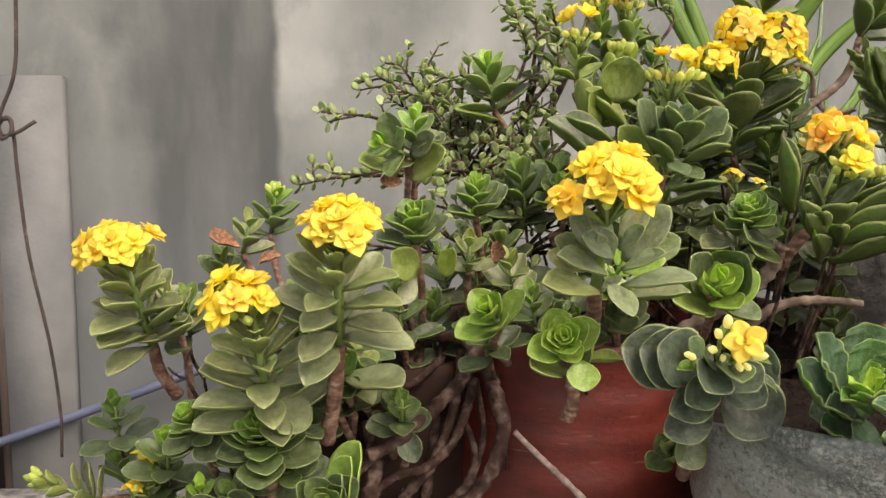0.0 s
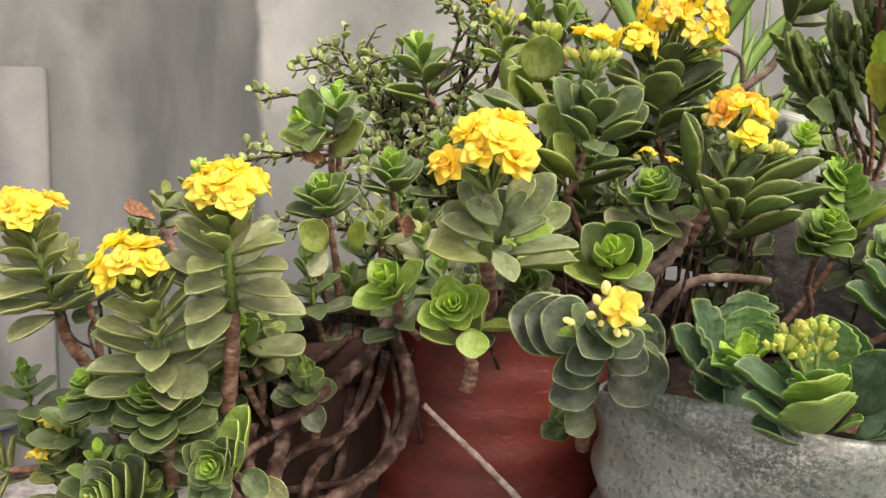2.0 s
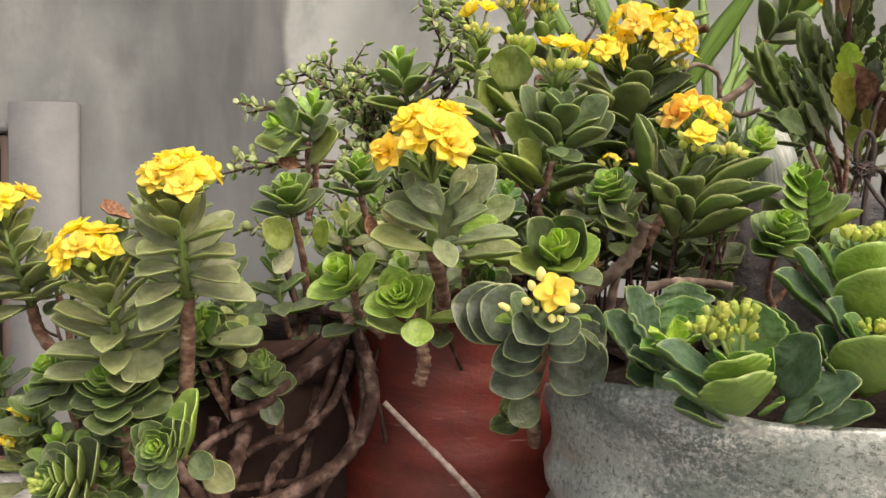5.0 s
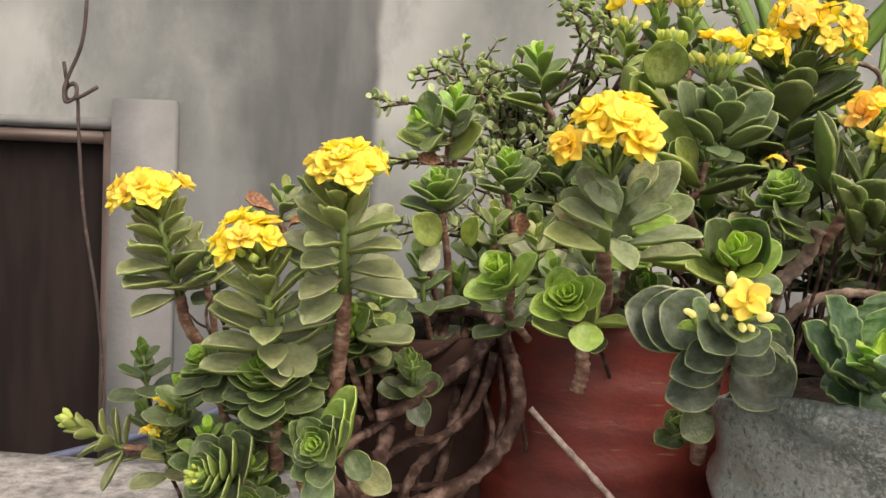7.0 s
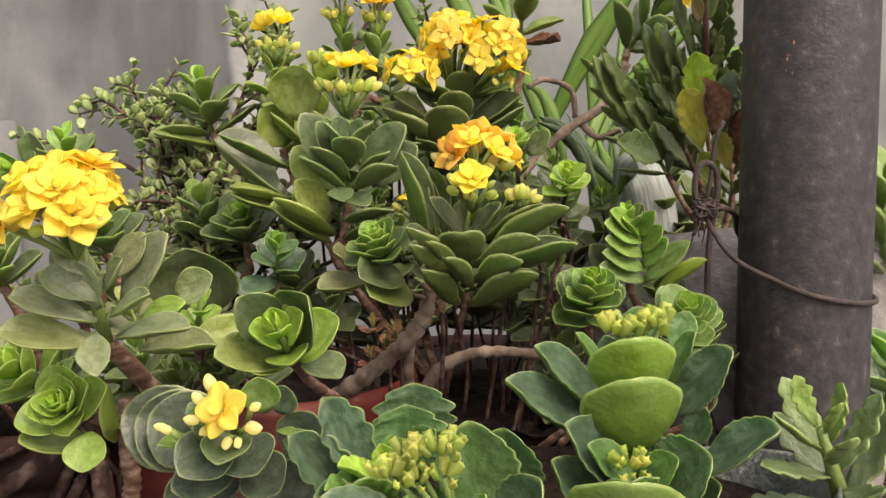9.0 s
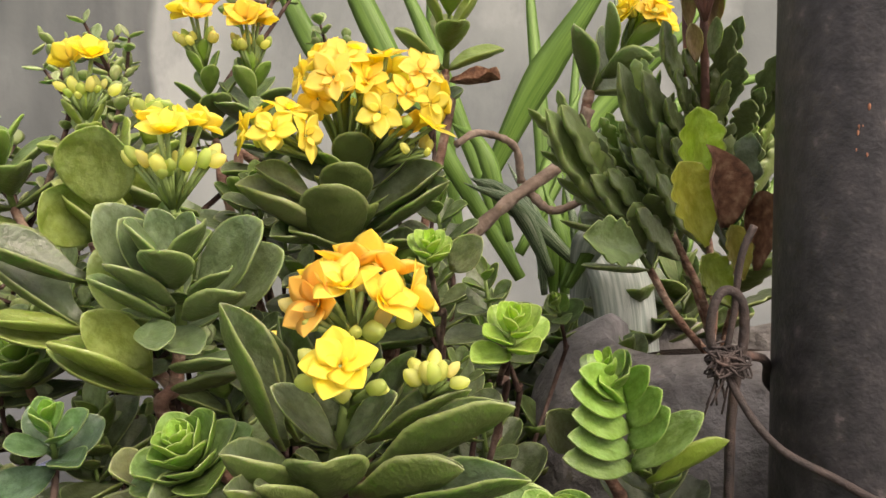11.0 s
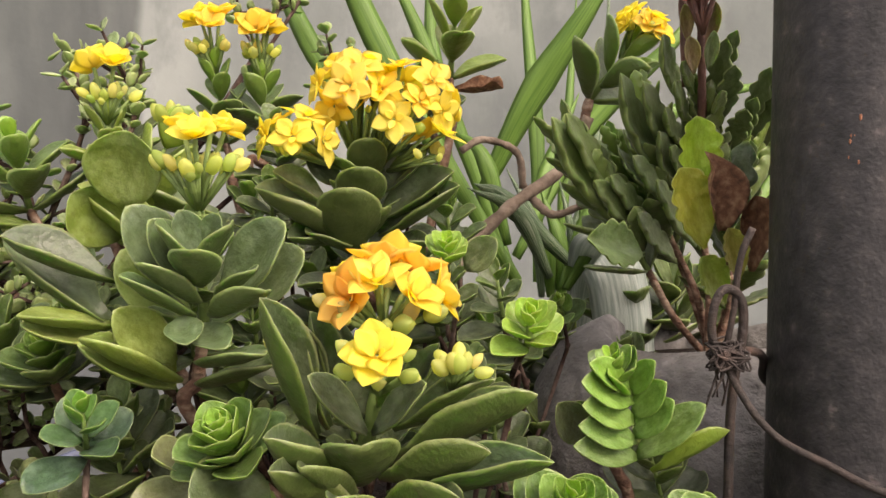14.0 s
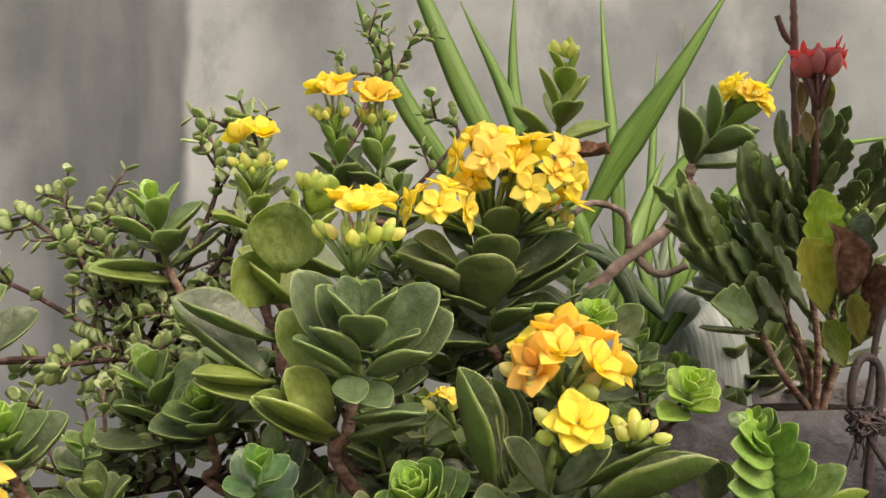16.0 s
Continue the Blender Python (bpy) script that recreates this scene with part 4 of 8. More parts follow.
one_leaf(s, (0.059, 0.37, 1.159), (0.062, 0.355, 1.181), (-1, -0.5, 0.2), leaf='oval', tone='olive')
one_leaf(s, (0.059, 0.37, 1.163), (0.075, 0.36, 1.165), (0, -0.4, 1), leaf='long', tone='olive')
stub(red_plant, [(0.059, 0.38, 1.17), (0.058, 0.383, 1.151), (0.059, 0.385, 1.14), (0.057, 0.387, 1.131)], 0.0025, 0.0031)
s = shoot(red_plant, (0.015, 0.44, 1.203), (0.015, 0.45, 1.189), (0.017, 0.47, 1.162), 0.014, 4, tone='grey', leaf='oval', phase=10, top=0.5)
one_leaf(s, (0.028, 0.44, 1.194), (0.028, 0.435, 1.206), (0.3, -1, 0.2), leaf='dry', variant=2, colour=(0.26, 0.12, 0.07))
s = shoot(red_plant, (0.084, 0.405, 1.179), (0.087, 0.425, 1.17), (0.092, 0.45, 1.149), 0.0167, 6, tone='shade', leaf='round', phase=20, rise=(5, 66), top=0.3)
s = shoot(red_plant, (0.115, 0.362, 1.199), (0.117, 0.378, 1.185), (0.127, 0.42, 1.161), 0.0179, 5, tone='bright', leaf='scoop', phase=20, rise=(15, 70), top=0.3)
one_leaf(s, (0.115, 0.38, 1.19), (0.102, 0.362, 1.208), (0.4, -1, 0.2), leaf='oval', tone='green')
one_leaf(s, (0.118, 0.38, 1.19), (0.125, 0.362, 1.209), (-0.4, -1, 0.2), leaf='round', tone='green')
one_leaf(s, (0.116, 0.38, 1.185), (0.095, 0.36, 1.189), (0, -0.8, 0.8), leaf='oval', tone='olive')
one_leaf(s, (0.113, 0.4, 1.186), (0.081, 0.385, 1.191), (0, -0.7, 1), leaf='long', tone='olive')
one_leaf(s, (0.121, 0.38, 1.185), (0.135, 0.37, 1.18), (0, -0.5, 1), leaf='round', tone='blue')
s = shoot(red_plant, (0.083, 0.39, 1.207), (0.077, 0.405, 1.185), (0.067, 0.44, 1.15), 0.0108, 6, tone='bright', leaf='scoop', phase=30, rise=(0, 66), top=0.3)
one_leaf(s, (0.075, 0.43, 1.193), (0.071, 0.41, 1.221), (0, -1, 0.3), leaf='round', tone='green', fat=1.2)
s = shoot(red_plant, (0.064, 0.42, 1.173), (0.058, 0.44, 1.163), (0.051, 0.46, 1.139), 0.0124, 5, tone='shade', leaf='round', phase=30, rise=(5, 60), top=0.4)
s = shoot(red_plant, (-0.097, 0.53, 1.221), (-0.101, 0.535, 1.198), (-0.086, 0.52, 1.152), 0.0196, 6, tone='green', leaf='oval', phase=30, rise=(5, 60), top=0.4)
bud_cluster(s, (-0.097, 0.53, 1.223), (0, -0.2, 1), 0.0047, 8, 0.0054)
s = shoot(red_plant, (-0.102, 0.475, 1.209), (-0.106, 0.48, 1.193), (-0.085, 0.48, 1.159), 0.0151, 4, tone='grey', leaf='oval', phase=30, rise=(5, 60), top=0.6)
one_leaf(s, (-0.103, 0.46, 1.199), (-0.118, 0.455, 1.206), (0, -0.6, 1), leaf='dry', colour=(0.16, 0.05, 0.025))
one_leaf(s, (-0.08, 0.45, 1.196), (-0.091, 0.445, 1.192), (0, -0.8, 0.8), leaf='dry', variant=1, colour=(0.14, 0.055, 0.03))
# filler shoots; dark and shade tones paint in the gloom among the stems
s = shoot(red_plant, (-0.126, 0.4, 1.117), (-0.128, 0.41, 1.095), (-0.128, 0.43, 1.068), 0.0167, 6, tone='green', leaf='oval', phase=0, rise=(2, 62), top=0.4, stem=0.0015, seed=400)
s = shoot(red_plant, (-0.16, 0.43, 1.124), (-0.162, 0.44, 1.101), (-0.162, 0.46, 1.072), 0.018, 6, tone='dark', leaf='oval', phase=37, rise=(2, 62), top=0.4, stem=0.0015, seed=401)
s = shoot(red_plant, (-0.095, 0.39, 1.121), (-0.096, 0.4, 1.1), (-0.095, 0.42, 1.073), 0.0163, 6, tone='grey', leaf='oval', phase=74, rise=(2, 62), top=0.4, stem=0.0015, seed=402)
s = shoot(red_plant, (-0.104, 0.375, 1.103), (-0.106, 0.385, 1.082), (-0.105, 0.405, 1.054), 0.0157, 6, tone='green', leaf='oval', phase=21, rise=(2, 62), top=0.4, stem=0.0015, seed=403)
s = shoot(red_plant, (-0.082, 0.385, 1.105), (-0.083, 0.395, 1.083), (-0.081, 0.415, 1.056), 0.0161, 6, tone='dark', leaf='oval', phase=58, rise=(2, 62), top=0.4, stem=0.0015, seed=404)
s = shoot(red_plant, (-0.072, 0.4, 1.143), (-0.072, 0.41, 1.122), (-0.069, 0.43, 1.096), 0.0167, 6, tone='grey', leaf='oval', phase=5, rise=(2, 62), top=0.4, stem=0.0015, seed=405)
s = shoot(red_plant, (-0.058, 0.41, 1.161), (-0.058, 0.42, 1.14), (-0.055, 0.44, 1.115), 0.0171, 6, tone='green', leaf='oval', phase=42, rise=(2, 62), top=0.4, stem=0.0015, seed=406)
s = shoot(red_plant, (-0.061, 0.405, 1.129), (-0.061, 0.415, 1.107), (-0.058, 0.435, 1.08), 0.0169, 6, tone='dark', leaf='oval', phase=79, rise=(2, 62), top=0.4, stem=0.0015, seed=407)
s = shoot(red_plant, (-0.088, 0.41, 1.146), (-0.089, 0.42, 1.124), (-0.087, 0.44, 1.098), 0.0171, 6, tone='dark', leaf='oval', phase=26, rise=(2, 62), top=0.4, stem=0.0015, seed=408)
s = shoot(red_plant, (-0.038, 0.42, 1.167), (-0.037, 0.43, 1.146), (-0.032, 0.45, 1.12), 0.0175, 6, tone='green', leaf='oval', phase=63, rise=(2, 62), top=0.4, stem=0.0015, seed=409)
s = shoot(red_plant, (-0.048, 0.415, 1.144), (-0.047, 0.425, 1.123), (-0.043, 0.445, 1.097), 0.0173, 6, tone='dark', leaf='oval', phase=10, rise=(2, 62), top=0.4, stem=0.0015, seed=410)
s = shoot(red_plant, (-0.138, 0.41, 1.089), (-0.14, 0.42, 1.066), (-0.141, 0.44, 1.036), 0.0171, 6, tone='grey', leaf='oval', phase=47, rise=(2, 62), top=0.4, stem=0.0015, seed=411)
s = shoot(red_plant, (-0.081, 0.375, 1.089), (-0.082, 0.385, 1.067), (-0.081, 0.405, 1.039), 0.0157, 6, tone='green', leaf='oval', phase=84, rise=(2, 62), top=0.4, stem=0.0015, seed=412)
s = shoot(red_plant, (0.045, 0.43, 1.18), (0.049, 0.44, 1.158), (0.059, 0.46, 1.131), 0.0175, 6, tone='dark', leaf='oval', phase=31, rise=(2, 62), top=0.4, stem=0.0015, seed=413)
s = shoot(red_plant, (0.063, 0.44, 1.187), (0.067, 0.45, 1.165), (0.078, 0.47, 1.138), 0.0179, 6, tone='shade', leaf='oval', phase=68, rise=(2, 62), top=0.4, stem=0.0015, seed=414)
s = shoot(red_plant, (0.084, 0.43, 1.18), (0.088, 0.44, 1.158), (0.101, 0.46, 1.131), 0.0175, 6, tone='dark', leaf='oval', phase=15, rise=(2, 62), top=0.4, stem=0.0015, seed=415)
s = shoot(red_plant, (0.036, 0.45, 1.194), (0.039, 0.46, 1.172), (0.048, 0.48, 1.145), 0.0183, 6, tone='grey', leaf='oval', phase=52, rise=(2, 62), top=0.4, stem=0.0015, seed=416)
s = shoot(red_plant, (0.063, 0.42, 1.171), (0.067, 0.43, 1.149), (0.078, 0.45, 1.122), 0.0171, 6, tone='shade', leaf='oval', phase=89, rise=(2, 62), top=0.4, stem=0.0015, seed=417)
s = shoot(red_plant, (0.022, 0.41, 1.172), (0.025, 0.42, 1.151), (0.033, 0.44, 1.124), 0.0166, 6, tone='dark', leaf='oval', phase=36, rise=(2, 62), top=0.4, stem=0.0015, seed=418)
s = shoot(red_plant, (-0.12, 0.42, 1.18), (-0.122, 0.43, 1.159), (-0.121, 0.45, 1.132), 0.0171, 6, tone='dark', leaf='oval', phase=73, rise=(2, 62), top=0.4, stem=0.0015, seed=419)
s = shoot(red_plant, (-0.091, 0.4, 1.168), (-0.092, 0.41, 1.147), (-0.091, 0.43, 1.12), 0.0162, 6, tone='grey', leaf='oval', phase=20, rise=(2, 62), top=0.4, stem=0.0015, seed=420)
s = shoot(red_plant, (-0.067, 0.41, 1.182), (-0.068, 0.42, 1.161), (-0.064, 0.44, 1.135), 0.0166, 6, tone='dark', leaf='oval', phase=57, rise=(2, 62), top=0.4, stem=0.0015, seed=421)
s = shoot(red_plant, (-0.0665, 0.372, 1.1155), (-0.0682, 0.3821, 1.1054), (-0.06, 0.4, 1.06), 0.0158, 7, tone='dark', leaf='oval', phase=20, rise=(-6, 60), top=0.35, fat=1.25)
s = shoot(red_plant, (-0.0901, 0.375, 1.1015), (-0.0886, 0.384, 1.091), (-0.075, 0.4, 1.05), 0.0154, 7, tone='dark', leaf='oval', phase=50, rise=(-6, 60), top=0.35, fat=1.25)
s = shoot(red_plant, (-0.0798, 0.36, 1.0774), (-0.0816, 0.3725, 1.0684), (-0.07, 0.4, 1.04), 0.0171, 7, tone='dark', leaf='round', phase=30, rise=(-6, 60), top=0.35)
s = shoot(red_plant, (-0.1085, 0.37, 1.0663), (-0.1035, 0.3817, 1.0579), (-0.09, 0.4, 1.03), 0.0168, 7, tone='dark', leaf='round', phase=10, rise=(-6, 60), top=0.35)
s = shoot(red_plant, (-0.047, 0.4, 1.1455), (-0.0494, 0.406, 1.1364), (-0.04, 0.43, 1.1), 0.0123, 6, tone='green', leaf='scoop', phase=10, rise=(5, 62), top=0.3)
s = shoot(red_plant, (-0.0372, 0.415, 1.148), (-0.0467, 0.4245, 1.1385), (-0.03, 0.44, 1.11), 0.0161, 5, tone='grey', leaf='oval', phase=40, rise=(0, 50), top=0.5, fat=1.2)
# dark round-leaved kalanchoe between the pots
round_plant = thing("kalanchoe_plant", "dusky round-leaved succulent with one yellow flower beside the red pot", "potted plant", group="kalanchoes on the ledge")
f = shoot(round_plant, (0.109, 0.328, 1.172), (0.109, 0.336, 1.166), (0.111, 0.39, 1.104), 0.0075, 3, tone='dusk', leaf='round', phase=25, rise=(-12, 60), top=0.3, stem=0.0035)
one_leaf(f, (0.0992, 0.35, 1.1644), (0.0707, 0.345, 1.1744), (0.25, -0.95, 0.2), leaf='round', tone='dusk', fat=1.07, variant=2)
one_leaf(f, (0.1017, 0.346, 1.1646), (0.0768, 0.34, 1.1746), (0.25, -0.95, 0.2), leaf='round', tone='dusk', fat=1.08, variant=0)
one_leaf(f, (0.1023, 0.342, 1.1663), (0.0823, 0.335, 1.1766), (0.25, -0.95, 0.2), leaf='round', tone='dusk', fat=1.27, variant=2)
one_leaf(f, (0.1011, 0.338, 1.1699), (0.0944, 0.334, 1.1804), (0.5, -0.8, 0.2), leaf='oval', tone='dusk', fat=1.22, variant=2, young=0.6)
one_leaf(f, (0.1058, 0.334, 1.1695), (0.096, 0.318, 1.1639), (0.15, -0.8, 0.55), leaf='round', tone='dusk', fat=1.08, variant=2)
one_leaf(f, (0.1088, 0.333, 1.1719), (0.1077, 0.314, 1.1683), (0, -0.75, 0.6), leaf='round', tone='dusk', fat=0.92, variant=2, young=0.5)
one_leaf(f, (0.1101, 0.337, 1.1688), (0.1169, 0.322, 1.1629), (-0.1, -0.85, 0.5), leaf='round', tone='dusk', fat=1.24, variant=2)
one_leaf(f, (0.1112, 0.341, 1.1611), (0.1222, 0.327, 1.156), (0, -0.9, 0.4), leaf='round', tone='dusk', fat=1.09, variant=2)
one_leaf(f, (0.1137, 0.348, 1.1557), (0.1302, 0.334, 1.1437), (0, -0.95, 0.3), leaf='round', tone='dusk', fat=1.30, variant=0)
one_leaf(f, (0.1075, 0.338, 1.161), (0.0912, 0.326, 1.157), (0.1, -0.85, 0.5), leaf='round', tone='dusk', fat=0.86, variant=2)
one_leaf(f, (0.1082, 0.343, 1.1556), (0.0871, 0.332, 1.1513), (0.1, -0.88, 0.45), leaf='round', tone='dusk', fat=0.78, variant=0)
one_leaf(f, (0.1086, 0.348, 1.1468), (0.0869, 0.338, 1.141), (0.1, -0.9, 0.4), leaf='round', tone='dusk', fat=0.87, variant=2)
one_leaf(f, (0.1082, 0.356, 1.1325), (0.0965, 0.35, 1.124), (0, -0.95, 0.3), leaf='round', tone='shade', fat=1.16, variant=2)
one_leaf(f, (0.1224, 0.352, 1.157), (0.1294, 0.346, 1.1746), (-0.2, -0.95, 0.2), leaf='round', tone='dusk', fat=1.17, variant=2)
one_leaf(f, (0.1199, 0.349, 1.1559), (0.1331, 0.345, 1.1657), (-0.2, -0.95, 0.2), leaf='round', tone='dusk', fat=1.25, variant=2)
one_leaf(f, (0.1202, 0.344, 1.1663), (0.1297, 0.336, 1.1582), (0.2, -0.5, 0.8), leaf='long', tone='green', fat=0.78, variant=2)
one_leaf(f, (0.1185, 0.342, 1.17), (0.126, 0.334, 1.17), (0, -0.4, 0.9), leaf='long', tone='green', fat=0.93, variant=2, young=0.3)
one_leaf(f, (0.1147, 0.345, 1.1747), (0.1128, 0.342, 1.1866), (0, -1, 0.2), leaf='round', tone='green', fat=1.27, variant=2, young=0.3)
one_leaf(f, (0.1186, 0.348, 1.1735), (0.1205, 0.346, 1.183), (-0.2, -1, 0.2), leaf='round', tone='dusk', fat=1.48, variant=2)
one_leaf(f, (0.0991, 0.333, 1.1688), (0.0875, 0.326, 1.1701), (0.1, -0.5, 0.8), leaf='long', tone='green', fat=0.89, variant=2, young=0.6)
one_leaf(f, (0.1046, 0.336, 1.1703), (0.0975, 0.326, 1.1758), (0.3, -0.8, 0.5), leaf='round', tone='dusk', fat=0.97, variant=2, young=0.4)
head(f, (0.109, 0.33, 1.172), (0.1089, 0.319, 1.1814), 0.003, 1, 0.0079, kind='open', buds=0, up=(0.05, -0.85, 0.5), seed=2)
one_bud(f, (0.1048, 0.322, 1.1867), (-0.2, -0.3, 1), 0.0058, BUDCREAM)
one_bud(f, (0.102, 0.322, 1.1831), (-0.5, -0.4, 0.8), 0.0048, BUDCREAM)
one_bud(f, (0.1007, 0.322, 1.1783), (-0.8, -0.5, 0.3), 0.0046, BUDCREAM)
one_bud(f, (0.114, 0.322, 1.1765), (0.8, -0.5, 0.1), 0.0059, BUDCREAM)
one_bud(f, (0.1089, 0.322, 1.1735), (0, -0.8, -0.4), 0.0045, BUDCREAM)
one_bud(f, (0.1115, 0.322, 1.1732), (0.2, -0.8, -0.3), 0.004, BUDCREAM)
one_bud(f, (0.1033, 0.322, 1.1761), (-0.3, -0.8, -0.1), 0.004, BUDCREAM)
one_bud(f, (0.0929, 0.322, 1.1753), (-0.7, -0.4, 0.5), 0.004, BUDCREAM)
one_bud(f, (0.0916, 0.322, 1.1764), (-0.9, -0.4, 0.3), 0.0036, BUDCREAM)
one_bud(f, (0.1153, 0.322, 1.1817), (0.8, -0.4, 0.5), 0.004, BUDCREAM)
f3 = shoot(round_plant, (0.099, 0.372, 1.123), (0.103, 0.38, 1.115), (0.111, 0.4, 1.109), 0.0136, 4, tone='shade', leaf='round', phase=20, top=0.5)
# scalloped kalanchoe in the grow bag
bag_plant = thing("kalanchoe_plant", "scalloped green succulent with pale margins and buds in a bag", "potted plant", group="kalanchoes on the ledge")
k = shoot(bag_plant, (0.17, 0.296, 1.156), (0.176, 0.312, 1.146), (0.188, 0.34, 1.116), 0.0125, 3, dense=1.0, tone='bag', leaf='crenate', phase=35, rise=(12, 66), top=0.42, stem=0.004)
one_leaf(k, (0.167, 0.292, 1.1529), (0.14, 0.284, 1.1703), (0.45, -0.55, 0.75), leaf='crenate', tone='bag', fat=0.54, variant=2)
one_leaf(k, (0.1696, 0.286, 1.1545), (0.163, 0.274, 1.1683), (0, 0.9, 0.45), leaf='crenate', tone='vivid', fat=1.52, variant=0, young=0.35)
one_leaf(k, (0.1699, 0.284, 1.1471), (0.1613, 0.268, 1.1634), (0, 0.9, 0.45), leaf='crenate', tone='vivid', fat=1.37, variant=0, young=0.1)
one_leaf(k, (0.1866, 0.292, 1.151), (0.1911, 0.282, 1.1756), (-0.55, -0.6, 0.5), leaf='crenate', tone='bag', fat=0.96, variant=2)
one_leaf(k, (0.1826, 0.306, 1.1559), (0.1748, 0.3, 1.1841), (-0.25, -0.95, 0.2), leaf='crenate', tone='bag', fat=1.00, variant=2, young=0.3)
one_leaf(k, (0.187, 0.31, 1.1535), (0.1844, 0.304, 1.1813), (-0.3, -0.95, 0.2), leaf='crenate', tone='bag', fat=0.99, variant=0, young=0.15)
one_leaf(k, (0.1926, 0.314, 1.1548), (0.1708, 0.312, 1.1778), (0, -1, 0.2), leaf='crenate', tone='bag', fat=0.65, variant=2, young=0.1)
one_leaf(k, (0.1674, 0.29, 1.1437), (0.1417, 0.28, 1.1605), (0.2, -0.4, 0.9), leaf='crenate', tone='bag', fat=0.50, variant=2)
one_leaf(k, (0.1711, 0.296, 1.1388), (0.1463, 0.284, 1.1501), (0.1, -0.5, 0.85), leaf='crenate', tone='bag', fat=0.50, variant=0)
one_leaf(k, (0.1886, 0.292, 1.1435), (0.1943, 0.28, 1.1535), (-0.2, -0.5, 0.85), leaf='crenate', tone='bag', fat=0.86, variant=2)
one_leaf(k, (0.1671, 0.292, 1.1604), (0.1592, 0.284, 1.1689), (0.3, -0.3, 0.9), leaf='crenate', tone='bag', fat=0.77, variant=2, young=0.6)
one_leaf(k, (0.1691, 0.288, 1.1612), (0.1695, 0.282, 1.1695), (0, 0.6, 0.8), leaf='crenate', tone='bag', fat=1.38, variant=2, young=0.5)
one_leaf(k, (0.1808, 0.29, 1.1587), (0.1788, 0.286, 1.1703), (-0.7, -0.4, 0.5), leaf='crenate', tone='bag', fat=0.67, variant=2, young=0.6)
bud_cluster(k, (0.156, 0.287, 1.1741), (0, -0.35, 1), 0.0036, 10, 0.0052, mesh=SEPALS)
stalk(k, (0.1725, 0.296, 1.156), (0.1564, 0.288, 1.1739))
bud_cluster(k, (0.1614, 0.287, 1.1784), (0, -0.35, 1), 0.0034, 9, 0.0052, mesh=SEPALS)
stalk(k, (0.1725, 0.296, 1.156), (0.1618, 0.288, 1.1781))
bud_cluster(k, (0.1692, 0.287, 1.1796), (0, -0.35, 1), 0.0044, 12, 0.0052, mesh=SEPALS)
stalk(k, (0.1725, 0.296, 1.156), (0.1697, 0.288, 1.1793))
bud_cluster(k, (0.1688, 0.287, 1.1738), (0, -0.35, 1), 0.0034, 8, 0.0052, mesh=SEPALS)
stalk(k, (0.1725, 0.296, 1.156), (0.1693, 0.288, 1.1736))
bud_cluster(k, (0.1621, 0.287, 1.1723), (0, -0.35, 1), 0.0034, 8, 0.0052, mesh=SEPALS)
stalk(k, (0.1725, 0.296, 1.156), (0.1626, 0.288, 1.172))
one_leaf(k, (0.1851, 0.29, 1.1432), (0.2055, 0.278, 1.1621), (-0.35, -0.45, 0.8), leaf='crenate', tone='bag', fat=0.76, variant=2)
one_leaf(k, (0.1939, 0.294, 1.1402), (0.2115, 0.28, 1.1515), (-0.1, -0.5, 0.85), leaf='crenate', tone='bag', fat=0.67, variant=2)
one_leaf(k, (0.1776, 0.29, 1.1456), (0.1808, 0.278, 1.1541), (-0.3, -0.2, 0.9), leaf='crenate', tone='bag', fat=0.77, variant=2, young=0.7)
k2 = shoot(bag_plant, (0.152, 0.318, 1.163), (0.153, 0.335, 1.15), (0.17, 0.37, 1.123), 0.011, 3, dense=1.0, tone='bag', leaf='scalloped', phase=15, rise=(20, 66), top=0.5, stem=0.0035)
one_leaf(k2, (0.1491, 0.324, 1.1587), (0.1358, 0.318, 1.1859), (0.45, -0.85, 0.3), leaf='scalloped', tone='bag', fat=0.57, variant=2)
one_leaf(k2, (0.1488, 0.322, 1.1506), (0.1268, 0.314, 1.1763), (0.45, -0.8, 0.4), leaf='scalloped', tone='bag', fat=0.50, variant=0)
one_leaf(k2, (0.1614, 0.334, 1.1645), (0.1603, 0.332, 1.1869), (0, -1, 0.2), leaf='scalloped', tone='bag', fat=1.26, variant=2, young=0.1)
one_leaf(k2, (0.1598, 0.328, 1.162), (0.1585, 0.324, 1.1824), (0, -1, 0.25), leaf='scalloped', tone='bag', fat=1.31, variant=2, young=0.25)
one_leaf(k2, (0.1611, 0.326, 1.1643), (0.1666, 0.32, 1.1765), (-0.4, -0.8, 0.4), leaf='scalloped', tone='bag', fat=0.95, variant=2, young=0.3)
one_leaf(k2, (0.1568, 0.32, 1.1636), (0.1547, 0.316, 1.176), (0, -1, 0.3), leaf='scalloped', tone='bag', fat=0.91, variant=2, young=0.7)
one_leaf(k2, (0.1554, 0.316, 1.1621), (0.1521, 0.31, 1.1753), (0, -0.9, 0.4), leaf='scalloped', tone='bright', fat=0.72, variant=2, young=0.5)
one_leaf(k2, (0.1559, 0.316, 1.1609), (0.1418, 0.304, 1.1718), (0.1, -0.3, 0.95), leaf='scalloped', tone='bright', fat=0.53, variant=2, young=0.6)
one_leaf(k2, (0.1559, 0.316, 1.1609), (0.161, 0.306, 1.171), (-0.1, -0.3, 0.95), leaf='scalloped', tone='bright', fat=0.71, variant=2, young=0.6)
one_leaf(k2, (0.1563, 0.318, 1.1586), (0.1386, 0.302, 1.1662), (0.1, -0.4, 0.9), leaf='scalloped', tone='bag', fat=0.50, variant=2, young=0.6)
